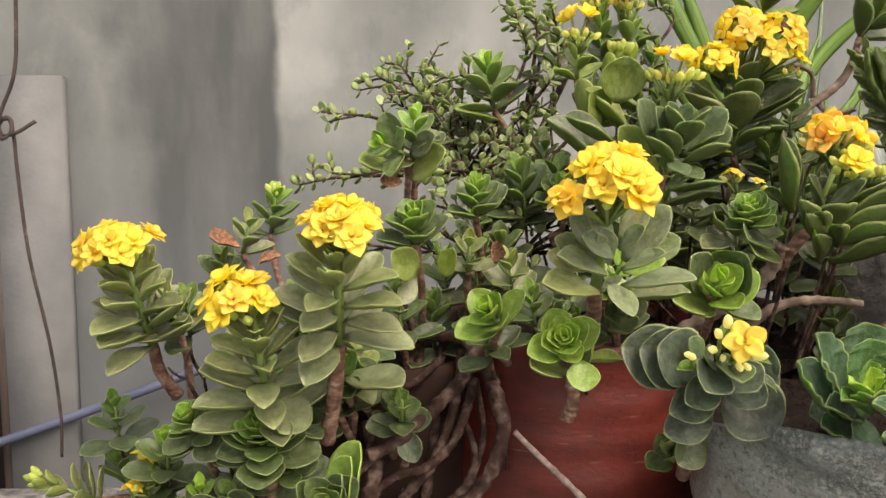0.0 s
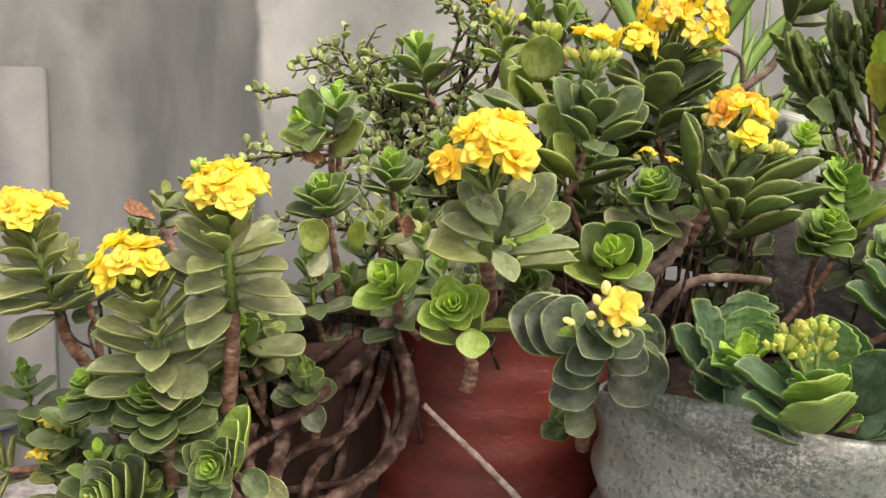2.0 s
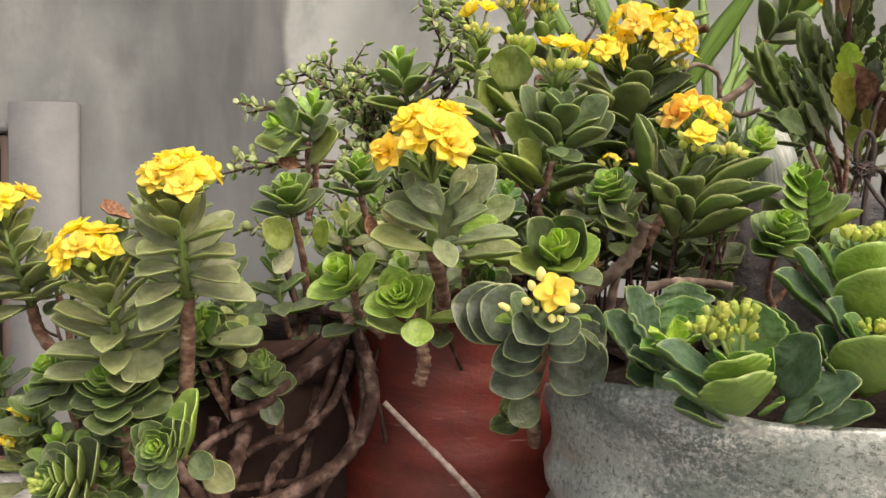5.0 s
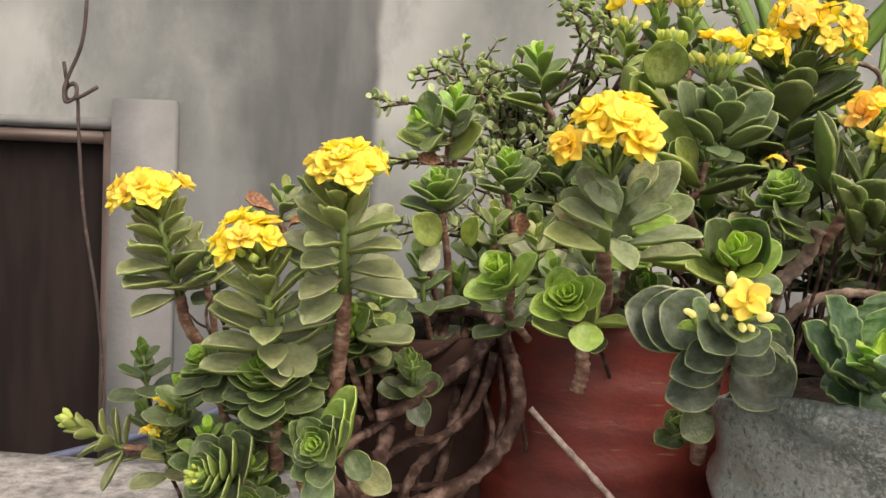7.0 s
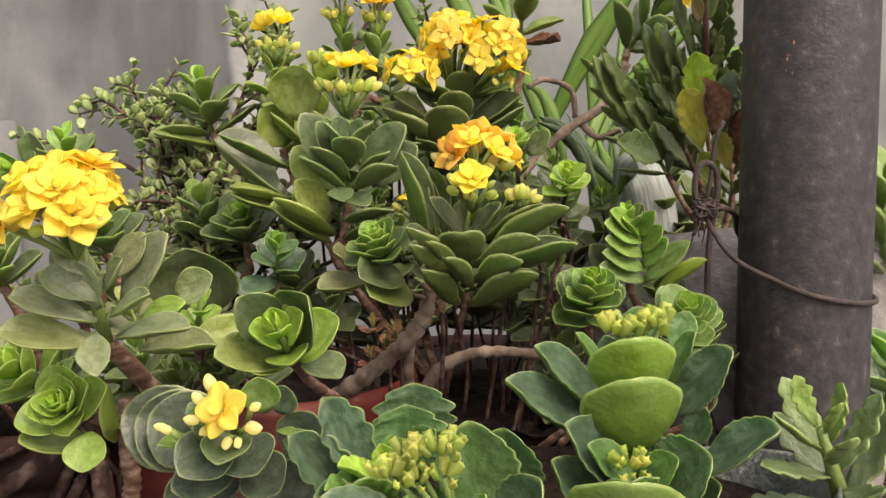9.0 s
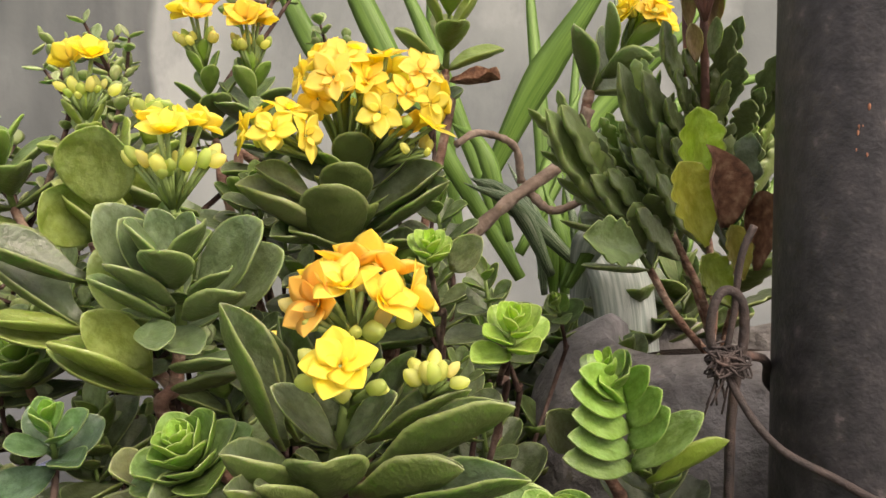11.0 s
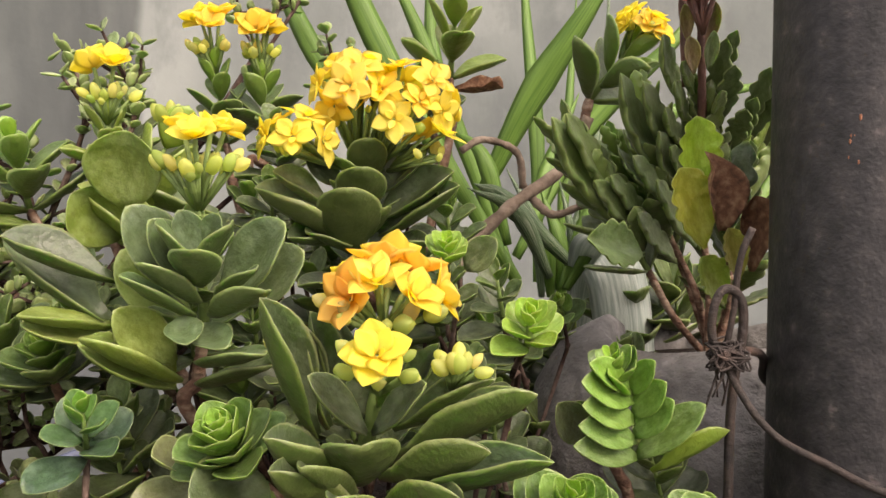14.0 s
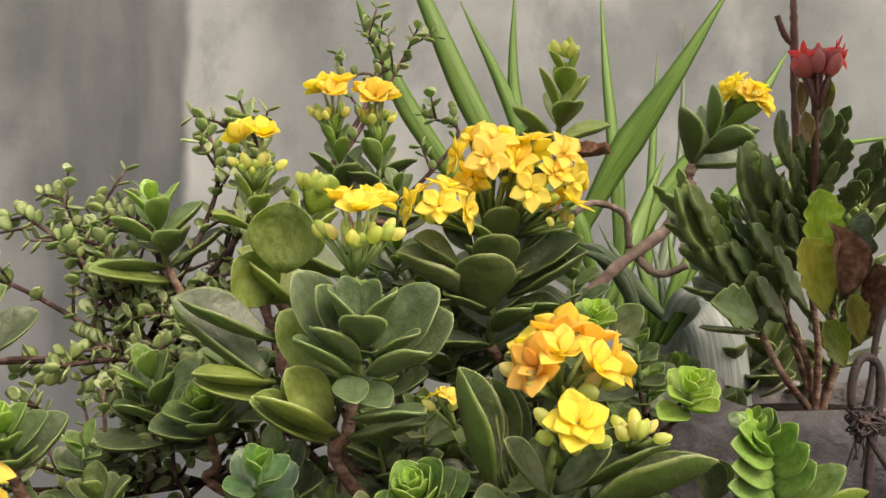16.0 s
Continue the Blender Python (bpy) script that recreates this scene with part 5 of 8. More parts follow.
one_leaf(k2, (0.1561, 0.316, 1.1562), (0.1458, 0.296, 1.1694), (0, 0.5, 0.8), leaf='scalloped', tone='bag', fat=0.59, variant=2, young=0.5)
one_leaf(k2, (0.1552, 0.32, 1.1529), (0.1352, 0.306, 1.1627), (0.2, -0.6, 0.8), leaf='scalloped', tone='bag', fat=0.56, variant=2)
one_leaf(k2, (0.157, 0.322, 1.1489), (0.1353, 0.31, 1.1533), (0.1, -0.7, 0.7), leaf='scalloped', tone='bag', fat=0.63, variant=0)
one_leaf(k2, (0.1588, 0.318, 1.1509), (0.1448, 0.304, 1.151), (0, -0.8, 0.6), leaf='scalloped', tone='bag', fat=0.83, variant=2)
one_leaf(k2, (0.1667, 0.322, 1.1511), (0.1725, 0.314, 1.1619), (-0.4, -0.6, 0.6), leaf='scalloped', tone='bag', fat=0.95, variant=2, young=0.2)
t3 = shoot(bag_plant, (0.223, 0.316, 1.196), (0.227, 0.325, 1.178), (0.24, 0.36, 1.151), 0.0062, 2, dense=1.0, tone='bag', leaf='round', phase=20, rise=(22, 62), top=0.5, stem=0.004, down=(0.205, 0.36, 1.105))
one_leaf(t3, (0.2235, 0.322, 1.1979), (0.223, 0.322, 1.2107), (0, -1, 0.2), leaf='crenate', tone='bag', fat=1.26, variant=2, young=0.3)
one_leaf(t3, (0.2207, 0.31, 1.1851), (0.216, 0.298, 1.2057), (0, 0.9, 0.4), leaf='round', tone='vivid', fat=1.20, variant=2, young=0.6)
one_leaf(t3, (0.2191, 0.302, 1.175), (0.2138, 0.288, 1.1975), (0, 0.9, 0.4), leaf='round', tone='vivid', fat=1.21, variant=2, young=0.25)
one_leaf(t3, (0.2137, 0.318, 1.1807), (0.1932, 0.308, 1.2022), (0.5, -0.6, 0.55), leaf='crenate', tone='bag', fat=0.51, variant=2)
one_leaf(t3, (0.212, 0.316, 1.174), (0.1853, 0.304, 1.1941), (0.45, -0.6, 0.65), leaf='crenate', tone='bag', fat=0.50, variant=2)
one_leaf(t3, (0.2153, 0.322, 1.1891), (0.2055, 0.318, 1.2041), (0.9, -0.4, 0.3), leaf='oval', tone='bag', fat=0.50, variant=2, young=0.7)
one_leaf(t3, (0.2157, 0.326, 1.1901), (0.215, 0.326, 1.202), (0.3, -0.9, 0.2), leaf='crenate', tone='bag', fat=0.95, variant=2)
one_leaf(t3, (0.2336, 0.318, 1.1806), (0.2446, 0.308, 1.2017), (-0.5, -0.6, 0.55), leaf='crenate', tone='bag', fat=0.71, variant=2)
one_leaf(t3, (0.2331, 0.322, 1.1877), (0.2377, 0.318, 1.2046), (-0.8, -0.5, 0.3), leaf='crenate', tone='bag', fat=0.55, variant=2, young=0.4)
one_leaf(t3, (0.2361, 0.334, 1.196), (0.2409, 0.334, 1.2076), (-0.2, -1, 0.2), leaf='crenate', tone='bag', fat=0.91, variant=2, young=0.3)
one_leaf(t3, (0.236, 0.308, 1.1676), (0.2515, 0.292, 1.1849), (-0.3, -0.5, 0.85), leaf='crenate', tone='bag', fat=0.66, variant=2)
one_leaf(t3, (0.2372, 0.318, 1.1714), (0.2397, 0.314, 1.1844), (-0.4, -0.9, 0.3), leaf='crenate', tone='bag', fat=0.78, variant=2)
one_leaf(t3, (0.2185, 0.304, 1.1649), (0.1991, 0.292, 1.1856), (0.6, -0.7, 0.4), leaf='crenate', tone='bag', fat=0.70, variant=2)
one_leaf(t3, (0.2215, 0.302, 1.1633), (0.2334, 0.288, 1.1792), (-0.55, -0.7, 0.45), leaf='crenate', tone='bag', fat=1.09, variant=2, young=0.1)
one_leaf(t3, (0.2214, 0.308, 1.1673), (0.2228, 0.304, 1.1797), (0, -1, 0.3), leaf='crenate', tone='bag', fat=1.61, variant=2, young=0.05)
one_leaf(t3, (0.2181, 0.3, 1.1672), (0.2043, 0.29, 1.181), (0.6, -0.7, 0.4), leaf='crenate', tone='bag', fat=0.61, variant=2, young=0.35)
one_leaf(t3, (0.2187, 0.298, 1.1678), (0.2258, 0.289, 1.1782), (-0.5, -0.7, 0.45), leaf='crenate', tone='bag', fat=0.84, variant=2, young=0.45)
one_leaf(t3, (0.2168, 0.294, 1.1669), (0.2129, 0.28, 1.1756), (0, 0.6, 0.8), leaf='crenate', tone='bag', fat=1.01, variant=2, young=0.2)
one_leaf(t3, (0.2132, 0.29, 1.1533), (0.2112, 0.274, 1.1769), (0.1, 0.9, 0.45), leaf='round', tone='vivid', fat=1.27, variant=2, young=0.05)
one_leaf(t3, (0.2108, 0.304, 1.1552), (0.1959, 0.292, 1.1766), (0.5, -0.75, 0.4), leaf='crenate', tone='bag', fat=0.61, variant=2)
one_leaf(t3, (0.2127, 0.304, 1.147), (0.1974, 0.286, 1.1662), (0.3, -0.7, 0.6), leaf='crenate', tone='bag', fat=0.57, variant=2)
one_leaf(t3, (0.2317, 0.308, 1.1541), (0.2384, 0.296, 1.1694), (-0.4, -0.6, 0.65), leaf='crenate', tone='bag', fat=0.91, variant=2)
one_leaf(t3, (0.2328, 0.306, 1.1482), (0.2345, 0.288, 1.1615), (-0.2, -0.6, 0.75), leaf='crenate', tone='bag', fat=0.72, variant=2)
bud_cluster(t3, (0.2141, 0.309, 1.2057), (0, -0.3, 1), 0.0034, 8, 0.0052, mesh=SEPALS)
stalk(t3, (0.2225, 0.318, 1.19), (0.2147, 0.311, 1.2054))
bud_cluster(t3, (0.2192, 0.309, 1.2047), (0, -0.3, 1), 0.003, 7, 0.0052, mesh=SEPALS)
stalk(t3, (0.2225, 0.318, 1.19), (0.2198, 0.311, 1.2044))
bud_cluster(t3, (0.2254, 0.309, 1.2065), (0, -0.3, 1), 0.004, 10, 0.0052, mesh=SEPALS)
stalk(t3, (0.2225, 0.318, 1.19), (0.2261, 0.311, 1.2062))
bud_cluster(t3, (0.2218, 0.309, 1.2074), (0, -0.3, 1), 0.003, 6, 0.0052, mesh=SEPALS)
stalk(t3, (0.2225, 0.318, 1.19), (0.2225, 0.311, 1.2071))
t3b = shoot(bag_plant, (0.218, 0.302, 1.168), (0.225, 0.312, 1.161), (0.241, 0.36, 1.137), 0.0035, 2, tone='bag', leaf='round', phase=45, rise=(20, 60), top=0.4, stem=0.003, down=(0.205, 0.36, 1.105))
bud_cluster(t3b, (0.2152, 0.291, 1.1748), (-0.1, -0.8, 0.6), 0.0042, 13, 0.0046, mesh=SEPALS)
# the large kalanchoe behind the bag
tall_plant = thing("kalanchoe_plant", "woody branching succulent with long dark leaves and yellow and orange flowers", "potted plant", group="kalanchoes on the ledge")
e = shoot(tall_plant, (0.182, 0.408, 1.246), (0.176, 0.42, 1.214), (0.167, 0.43, 1.194), 0.011, 3, dense=1.0, tone='deep', leaf='long', phase=25, rise=(20, 62), top=0.55, stem=0.0032, fat=1.0)
one_leaf(e, (0.1645, 0.415, 1.2219), (0.1535, 0.402, 1.257), (0.9, -0.45, 0.2), leaf='long', tone='deep', fat=0.50, variant=0)
one_leaf(e, (0.1674, 0.42, 1.2225), (0.1584, 0.412, 1.2513), (0.85, -0.5, 0.25), leaf='long', tone='deep', fat=0.57, variant=1)
one_leaf(e, (0.1702, 0.424, 1.2242), (0.1634, 0.42, 1.2517), (0.7, -0.7, 0.2), leaf='long', tone='deep', fat=0.60, variant=0)
one_leaf(e, (0.1739, 0.428, 1.2245), (0.1701, 0.428, 1.2481), (0.3, -0.95, 0.1), leaf='oval', tone='deep', fat=0.48, variant=0)
one_leaf(e, (0.177, 0.408, 1.2242), (0.1641, 0.398, 1.2401), (0.6, -0.6, 0.5), leaf='oval', tone='deep', fat=0.63, variant=0)
one_leaf(e, (0.1785, 0.408, 1.2241), (0.1906, 0.398, 1.2381), (-0.6, -0.6, 0.5), leaf='oval', tone='deep', fat=0.68, variant=0)
one_leaf(e, (0.1771, 0.415, 1.2261), (0.1772, 0.412, 1.2396), (0, -1, 0.2), leaf='oval', tone='deep', fat=1.23, variant=0)
one_leaf(e, (0.1754, 0.405, 1.2135), (0.176, 0.384, 1.2284), (0, 0.7, 0.7), leaf='oval', tone='deep', fat=1.08, variant=1)
one_leaf(e, (0.1739, 0.408, 1.2101), (0.1559, 0.386, 1.2297), (0.25, -0.15, 0.95), leaf='long', tone='deep', fat=0.64, variant=0)
one_leaf(e, (0.1747, 0.404, 1.2107), (0.1638, 0.38, 1.2249), (0.1, 0.35, 0.9), leaf='oval', tone='deep', fat=0.46, variant=0)
one_leaf(e, (0.1763, 0.404, 1.2032), (0.1573, 0.382, 1.2239), (0.2, 0.0, 0.95), leaf='long', tone='deep', fat=0.61, variant=0)
one_leaf(e, (0.1799, 0.4, 1.2076), (0.1701, 0.376, 1.2196), (0.05, 0.4, 0.9), leaf='oval', tone='deep', fat=0.50, variant=0)
one_leaf(e, (0.1838, 0.414, 1.2235), (0.2064, 0.402, 1.2377), (-0.35, -0.35, 0.85), leaf='long', tone='deep', fat=0.65, variant=0)
one_leaf(e, (0.1835, 0.41, 1.2173), (0.214, 0.39, 1.2367), (-0.25, -0.1, 0.95), leaf='long', tone='deep', fat=0.49, variant=2)
one_leaf(e, (0.1821, 0.406, 1.2092), (0.2159, 0.382, 1.2243), (-0.05, -0.55, 0.85), leaf='long', tone='dusk', fat=0.50, variant=2, young=0.3)
one_leaf(e, (0.1801, 0.406, 1.2143), (0.2032, 0.386, 1.2254), (-0.1, 0.2, 0.95), leaf='long', tone='deep', fat=0.54, variant=0)
one_leaf(e, (0.18, 0.402, 1.2093), (0.1965, 0.378, 1.218), (-0.05, 0.3, 0.95), leaf='long', tone='deep', fat=0.68, variant=0)
one_leaf(e, (0.1787, 0.404, 1.1999), (0.2022, 0.38, 1.2138), (0, -0.3, 0.95), leaf='long', tone='deep', fat=0.58, variant=0)
one_leaf(e, (0.175, 0.404, 1.2001), (0.1615, 0.38, 1.2153), (0.1, -0.2, 0.95), leaf='long', tone='deep', fat=0.66, variant=0)
one_leaf(e, (0.1847, 0.424, 1.2238), (0.1953, 0.42, 1.2433), (-0.6, -0.75, 0.2), leaf='long', tone='deep', fat=0.74, variant=0)
one_leaf(e, (0.1877, 0.428, 1.2242), (0.2022, 0.422, 1.2375), (-0.4, -0.7, 0.4), leaf='long', tone='deep', fat=0.77, variant=0)
one_leaf(e, (0.1822, 0.43, 1.2239), (0.1857, 0.43, 1.2448), (-0.2, -1, 0.1), leaf='oval', tone='deep', fat=0.55, variant=0)
one_leaf(e, (0.1684, 0.43, 1.2228), (0.1553, 0.425, 1.2325), (0.3, -0.7, 0.6), leaf='long', tone='shade', fat=0.94, variant=0)
one_leaf(e, (0.1934, 0.43, 1.2222), (0.206, 0.42, 1.2255), (-0.2, -0.5, 0.8), leaf='long', tone='shade', fat=1.16, variant=0)
head(e, (0.181, 0.415, 1.246), (0.1815, 0.413, 1.2555), 0.0148, 8, 0.0088, kind='lily', buds=18, bud=0.0062, orange=0.45, flat=0.55, seed=2, spread=78, bud_colour=(0.92, 0.78, 0.42), up=(0.05, -0.3, 1))
head(e, (0.18, 0.402, 1.235), (0.1795, 0.391, 1.2425), 0.008, 1, 0.0072, kind='double', buds=11, up=(0, -0.8, 0.55), bud=0.0052)
head(e, (0.197, 0.41, 1.234), (0.198, 0.402, 1.241), 0.0055, 0, 0.0036, buds=9, up=(0, -0.3, 1), bud=0.005)
s = shoot(tall_plant, (0.1434, 0.41, 1.2257), (0.1465, 0.4161, 1.2155), (0.169, 0.43, 1.19), 0.0135, 11, tone='vivid', leaf='scoop', phase=30, rise=(8, 64), top=0.28, stem=0.0015, fat=0.95, down=(0.166, 0.465, 1.12))
one_leaf(s, (0.1532, 0.42, 1.2078), (0.1424, 0.398, 1.204), (0.1, -0.9, 0.4), leaf='round', tone='olive', fat=1.15, variant=2)
one_leaf(s, (0.1525, 0.418, 1.2109), (0.1387, 0.398, 1.2107), (0.1, -0.8, 0.6), leaf='round', tone='green', fat=1.0, variant=2)
one_leaf(s, (0.1389, 0.425, 1.2067), (0.1218, 0.41, 1.2054), (0, -0.5, 0.9), leaf='round', tone='grey', fat=0.75, variant=2)
one_leaf(s, (0.1346, 0.425, 1.213), (0.1276, 0.41, 1.2196), (0.2, -0.7, 0.7), leaf='round', tone='grey', fat=0.8, variant=2)
s = shoot(tall_plant, (0.2241, 0.4, 1.2114), (0.2252, 0.4138, 1.1941), (0.237, 0.45, 1.153), 0.0163, 11, tone='vivid', leaf='scoop', phase=35, rise=(0, 62), top=0.2, stem=0.0018, fat=0.95, down=(0.21, 0.478, 1.12))
s = shoot(tall_plant, (0.2597, 0.4, 1.2012), (0.2597, 0.4119, 1.1896), (0.276, 0.44, 1.147), 0.0146, 10, tone='vivid', leaf='scoop', phase=20, rise=(2, 62), top=0.2, stem=0.0018, down=(0.235, 0.472, 1.12))
s = shoot(tall_plant, (0.2463, 0.446, 1.2341), (0.2508, 0.45, 1.2256), (0.257, 0.47, 1.177), 0.0098, 6, tone='jade', leaf='oval', phase=35, rise=(24, 64), top=0.4, stem=0.002, fat=1.05, bend=1.15, down=(0.223, 0.485, 1.12))
one_leaf(s, (0.253, 0.45, 1.2242), (0.2374, 0.436, 1.2347), (0.3, -0.85, 0.45), leaf='oval', tone='jade', fat=0.64, variant=2, young=0.55)
one_leaf(s, (0.2542, 0.45, 1.2211), (0.2352, 0.436, 1.2298), (0.3, -0.85, 0.45), leaf='oval', tone='jade', fat=0.77, variant=2, young=0.42)
one_leaf(s, (0.2544, 0.45, 1.215), (0.2355, 0.436, 1.2233), (0.3, -0.85, 0.45), leaf='oval', tone='jade', fat=0.69, variant=2, young=0.29)
one_leaf(s, (0.2548, 0.45, 1.209), (0.2345, 0.436, 1.2177), (0.3, -0.85, 0.45), leaf='oval', tone='jade', fat=0.64, variant=2, young=0.16)
one_leaf(s, (0.2551, 0.45, 1.2042), (0.2332, 0.436, 1.2121), (0.3, -0.85, 0.45), leaf='oval', tone='jade', fat=0.59, variant=2, young=0.03)
one_leaf(s, (0.253, 0.45, 1.223), (0.2567, 0.44, 1.2343), (-0.35, -0.8, 0.5), leaf='oval', tone='jade', fat=0.87, variant=2, young=0.5)
one_leaf(s, (0.2537, 0.45, 1.2163), (0.2601, 0.44, 1.2282), (-0.35, -0.8, 0.5), leaf='oval', tone='jade', fat=0.94, variant=2, young=0.37)
one_leaf(s, (0.2541, 0.45, 1.2103), (0.2623, 0.44, 1.2231), (-0.35, -0.8, 0.5), leaf='oval', tone='jade', fat=0.94, variant=2, young=0.24)
one_leaf(s, (0.2548, 0.45, 1.2039), (0.2714, 0.44, 1.2218), (-0.35, -0.8, 0.5), leaf='oval', tone='jade', fat=0.69, variant=2, young=0.11)
one_leaf(s, (0.2514, 0.45, 1.2224), (0.2432, 0.438, 1.2313), (0, -0.6, 0.8), leaf='oval', tone='jade', fat=0.85, variant=2, young=0.7)
one_leaf(s, (0.2604, 0.452, 1.1993), (0.2785, 0.44, 1.2143), (-0.3, 0.3, 0.85), leaf='long', tone='olive', fat=0.68, variant=2, young=0.9)
one_leaf(s, (0.242, 0.462, 1.2062), (0.2326, 0.455, 1.2194), (0.2, -1, 0.2), leaf='round', tone='grey', fat=0.85, variant=2)
one_leaf(s, (0.2448, 0.465, 1.2065), (0.2395, 0.46, 1.2189), (0.2, -1, 0.2), leaf='round', tone='grey', fat=0.8, variant=2)
s = shoot(tall_plant, (0.2179, 0.418, 1.2508), (0.2179, 0.424, 1.2419), (0.222, 0.47, 1.216), 0.0100, 7, tone='bright', leaf='scoop', phase=30, rise=(6, 64), top=0.3, stem=0.0014, fat=0.9, down=(0.201, 0.491, 1.12))
s = shoot(tall_plant, (0.248, 0.522, 1.243), (0.254, 0.54, 1.232), (0.255, 0.55, 1.211), 0.0111, 5, tone='green', leaf='round', phase=20, rise=(5, 66), top=0.35, stem=0.0013, down=(0.222, 0.543, 1.12))
s = shoot(tall_plant, (0.1999, 0.455, 1.2665), (0.2003, 0.4588, 1.2601), (0.206, 0.5, 1.23), 0.0082, 6, tone='bright', leaf='scoop', phase=50, rise=(10, 62), top=0.35, stem=0.0014, fat=0.9, down=(0.19, 0.51, 1.12))
one_leaf(s, (0.2065, 0.462, 1.2582), (0.2146, 0.455, 1.2679), (-0.3, -1, 0.2), leaf='round', tone='grey', fat=0.85, variant=2)
# fillers low behind the bag, shade painted into their leaf tones
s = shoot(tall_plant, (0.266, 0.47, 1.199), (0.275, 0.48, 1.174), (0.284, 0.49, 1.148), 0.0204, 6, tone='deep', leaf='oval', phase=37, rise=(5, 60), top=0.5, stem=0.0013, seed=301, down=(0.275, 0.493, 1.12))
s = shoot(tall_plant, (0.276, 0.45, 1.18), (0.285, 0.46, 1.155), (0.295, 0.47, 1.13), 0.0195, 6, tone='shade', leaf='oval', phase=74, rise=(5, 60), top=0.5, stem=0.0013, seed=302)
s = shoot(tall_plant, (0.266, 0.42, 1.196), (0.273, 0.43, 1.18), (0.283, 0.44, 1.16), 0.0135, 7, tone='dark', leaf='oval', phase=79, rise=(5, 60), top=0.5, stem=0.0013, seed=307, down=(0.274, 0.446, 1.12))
s = shoot(tall_plant, (0.138, 0.465, 1.186), (0.138, 0.47, 1.179), (0.139, 0.48, 1.169), 0.0058, 4, tone='rust', leaf='oval', phase=0, rise=(20, 66), top=0.4, stem=0.0012, seed=320, down=(0.14, 0.483, 1.12))
s = shoot(tall_plant, (0.144, 0.465, 1.178), (0.144, 0.47, 1.17), (0.145, 0.48, 1.16), 0.0058, 4, tone='rust', leaf='oval', phase=25, rise=(20, 66), top=0.4, stem=0.0012, seed=321, down=(0.146, 0.483, 1.12))
s = shoot(tall_plant, (0.137, 0.465, 1.172), (0.137, 0.47, 1.165), (0.138, 0.48, 1.155), 0.0058, 4, tone='rust', leaf='oval', phase=50, rise=(20, 66), top=0.4, stem=0.0012, seed=322, down=(0.139, 0.483, 1.12))
s = shoot(tall_plant, (0.148, 0.465, 1.183), (0.148, 0.47, 1.176), (0.15, 0.48, 1.166), 0.0058, 4, tone='rust', leaf='oval', phase=75, rise=(20, 66), top=0.4, stem=0.0012, seed=323, down=(0.151, 0.483, 1.12))
trunk(tall_plant, [(0.1649, 0.425, 1.2053), (0.1614, 0.43, 1.1914), (0.1504, 0.44, 1.1765), (0.1355, 0.452, 1.1627), (0.1169, 0.465, 1.1468), (0.0941, 0.48, 1.1273)], 0.0037, 0.0048)
trunk(tall_plant, [(0.1575, 0.437, 1.1866), (0.1551, 0.445, 1.1726), (0.1543, 0.455, 1.155)], 0.0021, 0.0026)
trunk(tall_plant, [(0.2139, 0.44, 1.1739), (0.1982, 0.443, 1.1752), (0.181, 0.446, 1.1738), (0.1677, 0.452, 1.1658), (0.1593, 0.46, 1.1513)], 0.0024, 0.0032)
# kalanchoes further back
back_plant = thing("kalanchoe_plant", "upright succulent with broad oval leaves and clusters of yellow flowers", "potted plant", group="kalanchoes on the ledge")
m = shoot(back_plant, (0.125, 0.484, 1.277), (0.125, 0.492, 1.237), (0.121, 0.5, 1.204), 0.0165, 5, dense=1.0, tone='blue', leaf='oval', phase=30, rise=(10, 60), top=0.4, stem=0.0025, down=(0.17, 0.57, 1.125))
one_leaf(m, (0.12, 0.488, 1.249), (0.105, 0.476, 1.277), (0.6, -0.8, 0.3), leaf='oval', tone='blue', fat=0.95)
one_leaf(m, (0.123, 0.482, 1.252), (0.113, 0.47, 1.273), (0.6, -0.7, 0.4), leaf='oval', tone='blue', fat=0.9)
one_leaf(m, (0.127, 0.476, 1.256), (0.118, 0.458, 1.272), (0.4, -0.3, 0.9), leaf='oval', tone='blue', fat=1.0)
one_leaf(m, (0.127, 0.476, 1.257), (0.139, 0.458, 1.272), (-0.4, -0.3, 0.9), leaf='oval', tone='blue', fat=0.9)
one_leaf(m, (0.131, 0.486, 1.247), (0.153, 0.475, 1.272), (-0.6, -0.8, 0.3), leaf='oval', tone='blue', fat=1.0)
one_leaf(m, (0.136, 0.492, 1.245), (0.158, 0.482, 1.263), (-0.4, -0.9, 0.3), leaf='oval', tone='blue', fat=1.0)
one_leaf(m, (0.127, 0.474, 1.248), (0.113, 0.456, 1.261), (0.1, 0.1, 1), leaf='oval', tone='blue', fat=0.85)
one_leaf(m, (0.125, 0.476, 1.244), (0.107, 0.46, 1.257), (0.1, -0.2, 1), leaf='oval', tone='blue', fat=0.8)
one_leaf(m, (0.13, 0.474, 1.244), (0.149, 0.456, 1.253), (-0.1, 0.3, 1), leaf='oval', tone='blue', fat=0.85)
one_leaf(m, (0.132, 0.474, 1.25), (0.146, 0.458, 1.259), (-0.3, -0.2, 1), leaf='oval', tone='blue', fat=0.85)
one_leaf(m, (0.128, 0.472, 1.253), (0.129, 0.45, 1.265), (0, 0.4, 0.9), leaf='oval', tone='blue', fat=1.0)
one_leaf(m, (0.126, 0.48, 1.261), (0.121, 0.474, 1.276), (0.3, -0.9, 0.3), leaf='oval', tone='blue')
one_leaf(m, (0.128, 0.48, 1.261), (0.133, 0.474, 1.275), (-0.3, -0.9, 0.3), leaf='oval', tone='blue')
